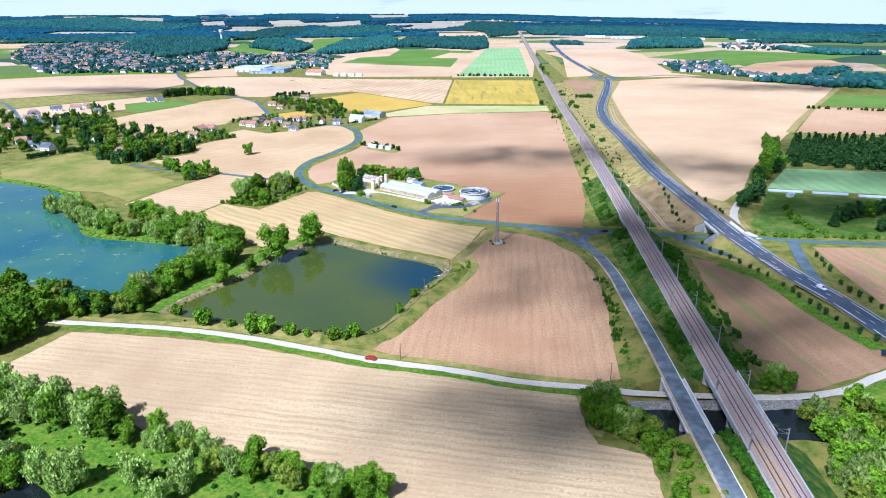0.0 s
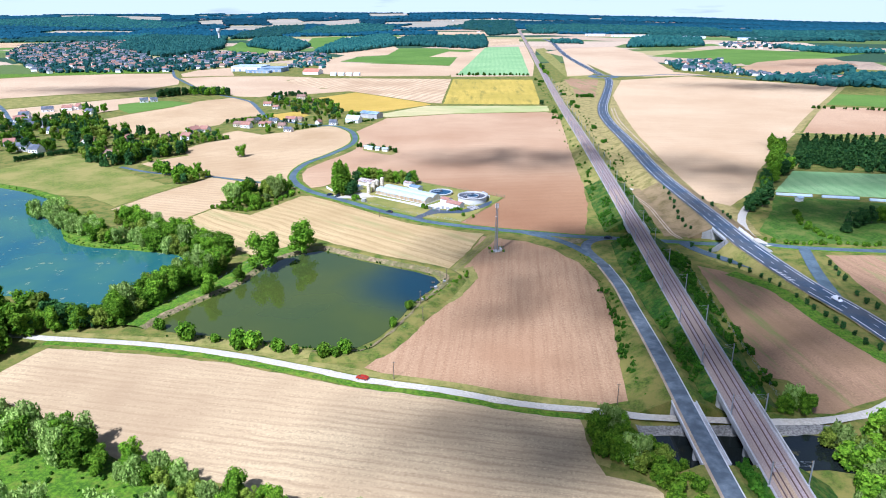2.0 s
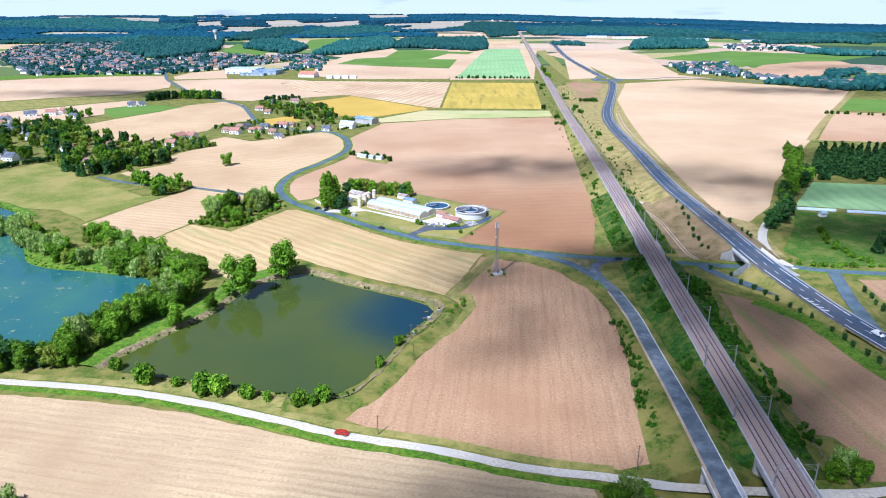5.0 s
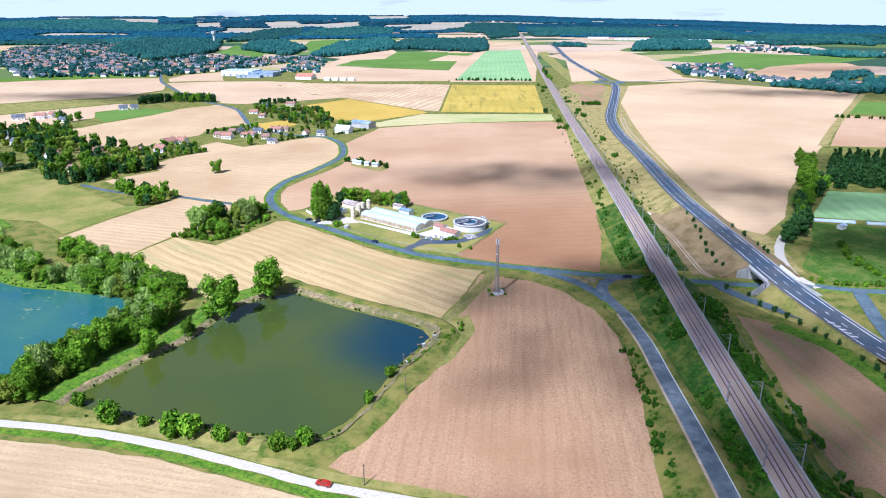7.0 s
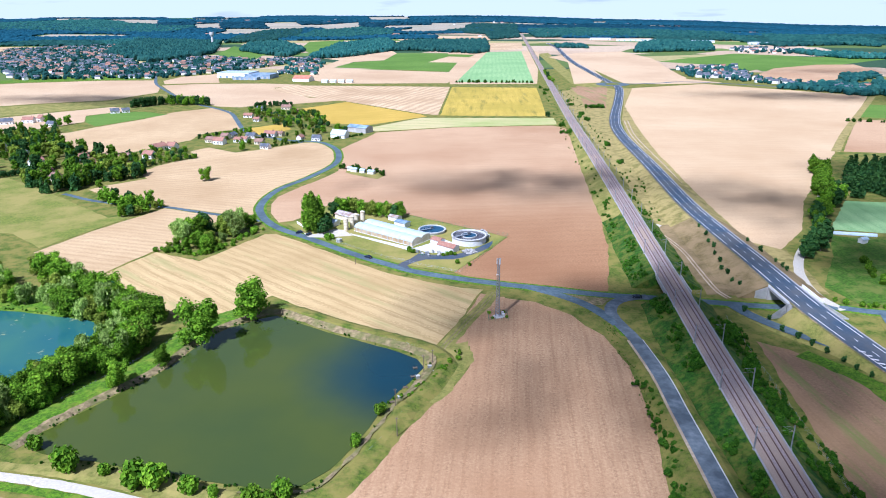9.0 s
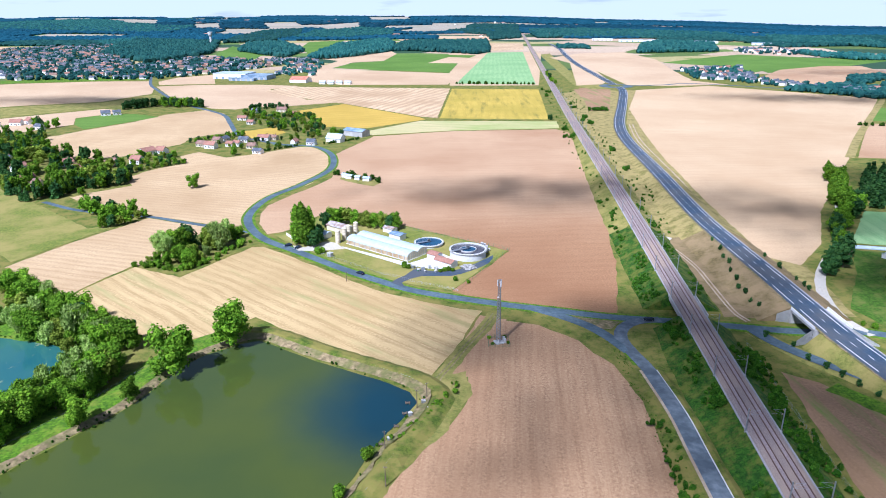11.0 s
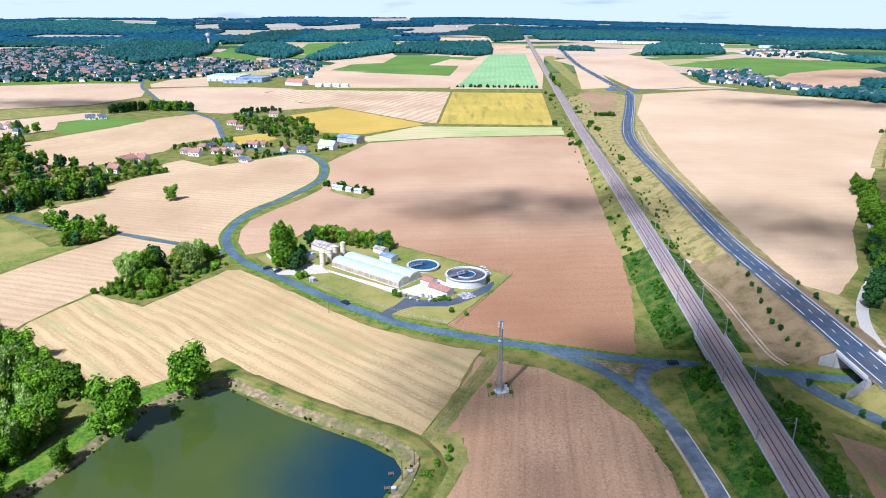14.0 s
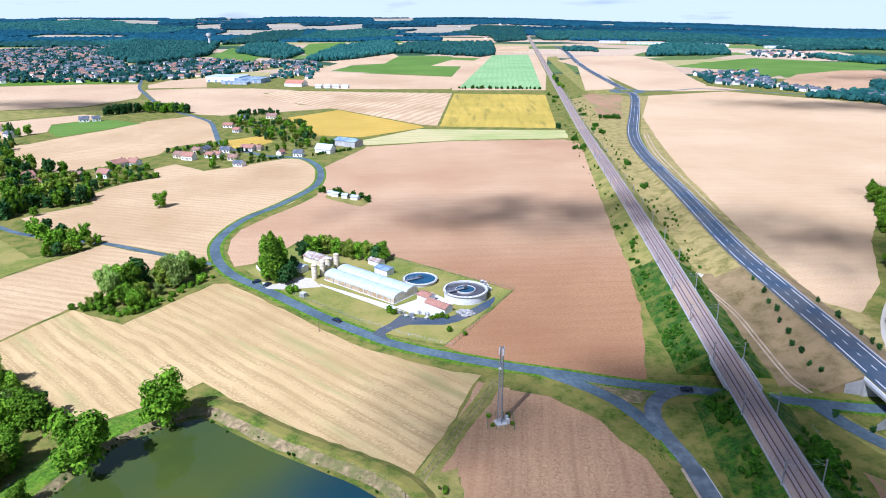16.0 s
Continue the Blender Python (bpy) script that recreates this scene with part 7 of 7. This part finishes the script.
depot(-365, 1370, -12, 62, 40, 9, WALL_WHITE, ROOF_WHITE, "large white warehouse with a pale flat roof")
depot(-318, 1352, -12, 48, 36, 7, BLUE_SHEET, BLUE_SHEET, "blue-grey sheet metal warehouse")
depot(-338, 1322, -12, 46, 12, 4, BLUE_SHEET, BLUE_SHEET, "low blue warehouse wing")
gable("hall", -232, 1292, -15, 30, 22, 5, 4.5, WALL_WHITE, ROOF_RED, "white hall with a bright red roof", 0, False, "hall", detail=False)
for k in range(4):
    gable("house", -190 + 14 * k, 1262 - 1.5 * k, -10, 10, 8, 3, 2.2, WALL_WHITE, ROOF_WHITE, "white bungalow at the field edge", 0, False, "house", detail=False)


def water_tower(x, y, h=34.0):
    e = thing("water_tower", (x, y, 0), 0, "tall white concrete water tower with a flared top", "tower")
    part("shaft", cyl(bmesh.new(), 4.0, 3.2, h * 0.62, (0, 0, 0), 24), CONCRETE_WHITE, e)
    part("bowl", cyl(bmesh.new(), 3.2, 7.0, h * 0.18, (0, 0, h * 0.62), 24), CONCRETE_WHITE, e)
    part("tank", cyl(bmesh.new(), 7.0, 7.4, h * 0.18, (0, 0, h * 0.8), 24), CONCRETE_WHITE, e)
    part("cap", cyl(bmesh.new(), 7.6, 5.0, 0.8, (0, 0, h * 0.98), 24), CONCRETE, e)


water_tower(-753, 2445, 42)
water_tower(-620, 4300, 45)

# ---- distance: woods, fields and farms to the skyline ----
rngd = random.Random(77)
far_spots, far_n = [[] for _ in range(6)], 0
FAR_FIELDS = [STUBBLE_FAR, SOIL_BROWN, STUBBLE_FAR, GRASS_DRY, STUBBLE_LONE, GREEN_CROP]
row_y = 2150.0
while row_y < 5000:
    depth = rngd.uniform(110, 330)
    x = -0.75 * row_y - 200
    while x < 0.75 * row_y + 200:
        wide = rngd.uniform(160, 520)
        cx, cy = x + wide / 2, row_y + depth / 2
        near_rail = abs(cx - (RX + RS * cy)) < wide / 2 + 25 and cy < 3250
        taken = cy < 2700 and -1250 < cx < 900
        chance = 0.7 + 0.24 * min(1, max(0, (cx - 100) / 700)) + 0.12 * min(1, max(0, (row_y - 3200) / 1500))
        if not near_rail and not taken:
            if rngd.random() < chance:
                gap = 17 if row_y < 3300 else 25
                yy = row_y
                while yy < row_y + depth * 0.95:
                    xx = x
                    while xx < x + wide:
                        px, py = xx + rngd.uniform(-6, 6), yy + rngd.uniform(-6, 6) + 30 * math.sin(xx * 0.011 + row_y)
                        if not open_land(px, py):
                            far_spots[min(5, int((row_y - 2150) / 480))].append((px, py, ground_height(px, py) - 1, gap * rngd.uniform(0.55, 0.85), rngd.uniform(7, 11)))
                        xx += gap
                    yy += gap
            else:
                m = rngd.choice(FAR_FIELDS) if row_y < 2600 else FIELD_HAZED
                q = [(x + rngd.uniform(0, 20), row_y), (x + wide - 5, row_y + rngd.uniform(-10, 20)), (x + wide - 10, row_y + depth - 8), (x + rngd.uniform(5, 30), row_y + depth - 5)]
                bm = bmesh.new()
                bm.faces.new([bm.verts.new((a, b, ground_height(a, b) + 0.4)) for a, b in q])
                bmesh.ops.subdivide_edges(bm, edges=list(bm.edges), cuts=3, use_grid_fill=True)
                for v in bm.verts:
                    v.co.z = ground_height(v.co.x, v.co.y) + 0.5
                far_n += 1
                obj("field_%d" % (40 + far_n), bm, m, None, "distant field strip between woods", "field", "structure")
        x += wide
    row_y += depth
for k, (q, m) in enumerate(CLEARINGS):
    bm = bmesh.new()
    bm.faces.new([bm.verts.new((a, b, 0)) for a, b in q][::-1])
    bmesh.ops.subdivide_edges(bm, edges=list(bm.edges), cuts=5, use_grid_fill=True)
    for v in bm.verts:
        v.co.z = ground_height(v.co.x, v.co.y) + 0.9
    bmesh.ops.recalc_face_normals(bm, faces=bm.faces)
    obj("field_%d" % (300 + k), bm, m, None, "open field between the distant woods", "field", "structure")
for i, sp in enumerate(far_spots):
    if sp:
        canopy("distant_woods", sp, LEAF_HAZE_DISTANT if i > 0 else LEAF_HAZE_FAR, "distant woods towards the skyline, haze-tinted blue-green", False, 50 + i)
for k in range(40):
    fx, fy = rngd.uniform(-1800, 1500), rngd.uniform(2700, 4300)
    tagged(copy_thing(TOWN_HOUSES[rngd.randrange(3)][rngd.randrange(3)], Matrix.Translation((fx, fy, ground_height(fx, fy))) @ pose(0, 0, 0, 0, 0, rngd.uniform(0, 180)) @ Matrix.Diagonal((2.2, 1.4, 1.2, 1))), "long pale farm building far off", "barn", "distant farms")
for x, y, w in ((640, 2500, 90), (700, 2480, 60), (820, 2380, 110), (560, 2600, 70), (980, 2250, 90)):
    depot(x, y, -15, w, 25, 6, WALL_WHITE, ROOF_WHITE, "long white farm shed before the forest")
# patches north of the green crops
area("field_215", [(261, 1801), (360, 1946), (482, 1981), (492, 1724), (454, 1508), (419, 1276), (456, 1213), (352, 1202), (298, 1218), (300, 1514)], STUBBLE_FAR, 0.05, "pale pinkish stubble land round the far roundabout", "field")
area("field_216", [(250, 1911), (283, 1950), (237, 1297), (272, 1218), (270, 1176), (227, 1164), (214, 1220)], GRASS_DRY, 0.045, "dry land between railway and far road", "ground")
area("field_217", [(203, 1165), (259, 1163), (213, 968), (186, 964), (196, 1038)], SOIL_STRIP, 0.08, "rough brown plot beside the railway", "field")
area("field_218", [(21, 1964), (43, 2004), (138, 1999), (249, 2015), (260, 1951), (159, 1221), (18, 1225)], STUBBLE_FAR, 0.05, "pale margin round the young crop", "field")
area("field_219", [(532, 1288), (647, 1456), (770, 1532), (844, 1529), (806, 1369), (662, 1222), (588, 1210), (529, 1226)], SOIL_BROWN, 0.065, "brown far field in cloud shade", "field")
area("field_220", [(477, 1636), (565, 1721), (736, 1867), (837, 1773), (897, 1618), (777, 1544), (648, 1478), (534, 1359), (568, 1540)], GREEN_CROP, 0.1, "green meadows below the far hamlet", "field")
area("field_221", [(-1010, 1318), (-849, 1330), (-744, 1345), (-658, 1418), (-576, 1395), (-510, 1346), (-594, 1331), (-717, 1301), (-817, 1248), (-890, 1179)], GRASS_LUSH, 0.055, "green strip of land below the town", "field")
area("field_222", [(-2110, 2844), (-2030, 3404), (-1460, 3290), (-1229, 3211), (-1262, 2821), (-1392, 2708), (-1442, 2463), (-1577, 2163)], STUBBLE_FAR, 0.07, "pinkish fields above the town", "field")
area("field_223", [(-1637, 2353), (-1485, 2532), (-1388, 2595), (-1370, 2668), (-1203, 2270), (-1228, 2119), (-1340, 1953)], GREEN_CROP, 0.08, "green field above the town", "field")
area("field_224", [(-532, 1771), (-606, 2040), (-664, 2380), (-555, 2178), (-475, 2055), (-441, 1766), (-464, 1676)], GREEN_CROP, 0.1, "green pasture below the water tower", "field")
area("field_225", [(-420, 2222), (-463, 2601), (-355, 2709), (-326, 2358), (-320, 2046), (-352, 2004)], GREEN_CROP, 0.1, "bright green field between two woods", "field")
area("field_226", [(-162, 2508), (-59, 2812), (82, 2757), (69, 2562), (-100, 2373)], GREEN_CROP, 0.1, "green strip before the wood", "field")
area("field_227", [(-231, 3066), (-220, 3292), (1, 3462), (185, 2978), (178, 2749), (66, 2801), (-186, 2822)], STUBBLE_FAR, 0.12, "long pale field beyond the wood", "field")
area("field_228", [(-311, 1761), (-251, 1572), (-234, 1757), (-195, 1858), (-129, 2058), (-183, 1755), (-219, 1584), (-216, 1383), (-240, 1404)], STUBBLE_FAR, 0.09, "pale pink field along the wood", "field")
area("field_202", [(-120, 2510), (150, 2560), (230, 2850), (-200, 3000)], STUBBLE_FAR, 0.06, "pale field between woods")
area("field_203", [(-300, 1830), (-210, 1925), (-135, 2070), (-115, 1975), (-130, 1740), (-195, 1697)], STUBBLE_FAR, 0.06, "pale pink field along the wood")
area("field_206", [(-479, 1310), (-472, 1382), (-423, 1430), (-370, 1274), (-458, 1261)], STUBBLE_FAR, 0.06, "stubble field at the town edge")

thicket("far_trees", far_plants, "trees, hedges and bushes of the far fields and gardens", "trees")

# ---- clouds overhead, whose shadows lie on the land ----
CLOUD = bpy.data.materials.new("cloud")
CLOUD.use_nodes = True
CLOUD.node_tree.nodes["Principled BSDF"].inputs["Base Color"].default_value = (0.9, 0.9, 0.92, 1)
CLOUD.node_tree.nodes["Principled BSDF"].inputs["Roughness"].default_value = 1.0
cm, cl = CLOUD.node_tree.nodes, CLOUD.node_tree.links
c_thin, c_mix = cm.new("ShaderNodeBsdfTransparent"), cm.new("ShaderNodeMixShader")
c_mix.inputs[0].default_value = 0.56  # thin vapour lets part of the sun through
cl.new(cm["Principled BSDF"].outputs[0], c_mix.inputs[1])
cl.new(c_thin.outputs[0], c_mix.inputs[2])
cl.new(c_mix.outputs[0], cm["Material Output"].inputs[0])
CLOUD_Z = 2100.0


def cloud(x, y, rx, ry, turn, n, seed):
    """A ragged cumulus of many puffs, placed where the sun throws its shadow on (x, y)."""
    r = random.Random(seed)
    cx, cy = x + SUN_TO.x / SUN_TO.z * CLOUD_Z, y + SUN_TO.y / SUN_TO.z * CLOUD_Z
    c, s = math.cos(radians(turn)), math.sin(radians(turn))
    spots = []
    for _ in range(3 * n):
        d, a = 1.35 * r.random() ** 0.5, r.uniform(0, 6.283)
        if r.random() < (d - 0.5) / 0.85:
            continue
        u, v = d * math.cos(a) * rx, d * math.sin(a) * ry
        size = r.uniform(2.0, 4.6) * (1.4 - 0.6 * min(1.0, d))
        spots.append((cx + u * c - v * s, cy + u * s + v * c, CLOUD_Z + r.uniform(0, 18) * (1.3 - min(1.2, d)), size, size * 1.2))
    return canopy("cloud", spots, CLOUD, "ragged white fair-weather cloud high overhead", False, seed, "cloud")


for k, row in enumerate((
    (64, 568, 108, 44, -4, 360), (140, 400, 34, 44, 0, 60), (14, 356, 26, 28, -40, 60), (40, 300, 54, 62, 10, 130),
    (112, 312, 44, 66, 0, 250), (92, 358, 54, 30, 0, 150), (160, 262, 52, 62, 20, 190), (98, 215, 42, 50, 0, 210), (28, 178, 56, 28, -8, 190), (214, 515, 50, 72, 30, 230), (245, 405, 72, 40, 0, 320), (320, 480, 70, 40, -20, 240),
    (-480, 1060, 150, 50, -10, 800), (490, 1040, 140, 48, -15, 500), (330, 600, 50, 40, 0, 130), (760, 1380, 170, 90, 0, 400),
)):
    cloud(*row, 100 + k)

# the patterns that the repeats were taken from
for p in [t for ts in PROTO.values() for t in ts] + [t for ts in TOWN_HOUSES.values() for t in ts] + list(CP.values()) + [t for t, _ in LOW.values()]:
    for o in (*p.children_recursive, p):
        bpy.data.objects.remove(o)
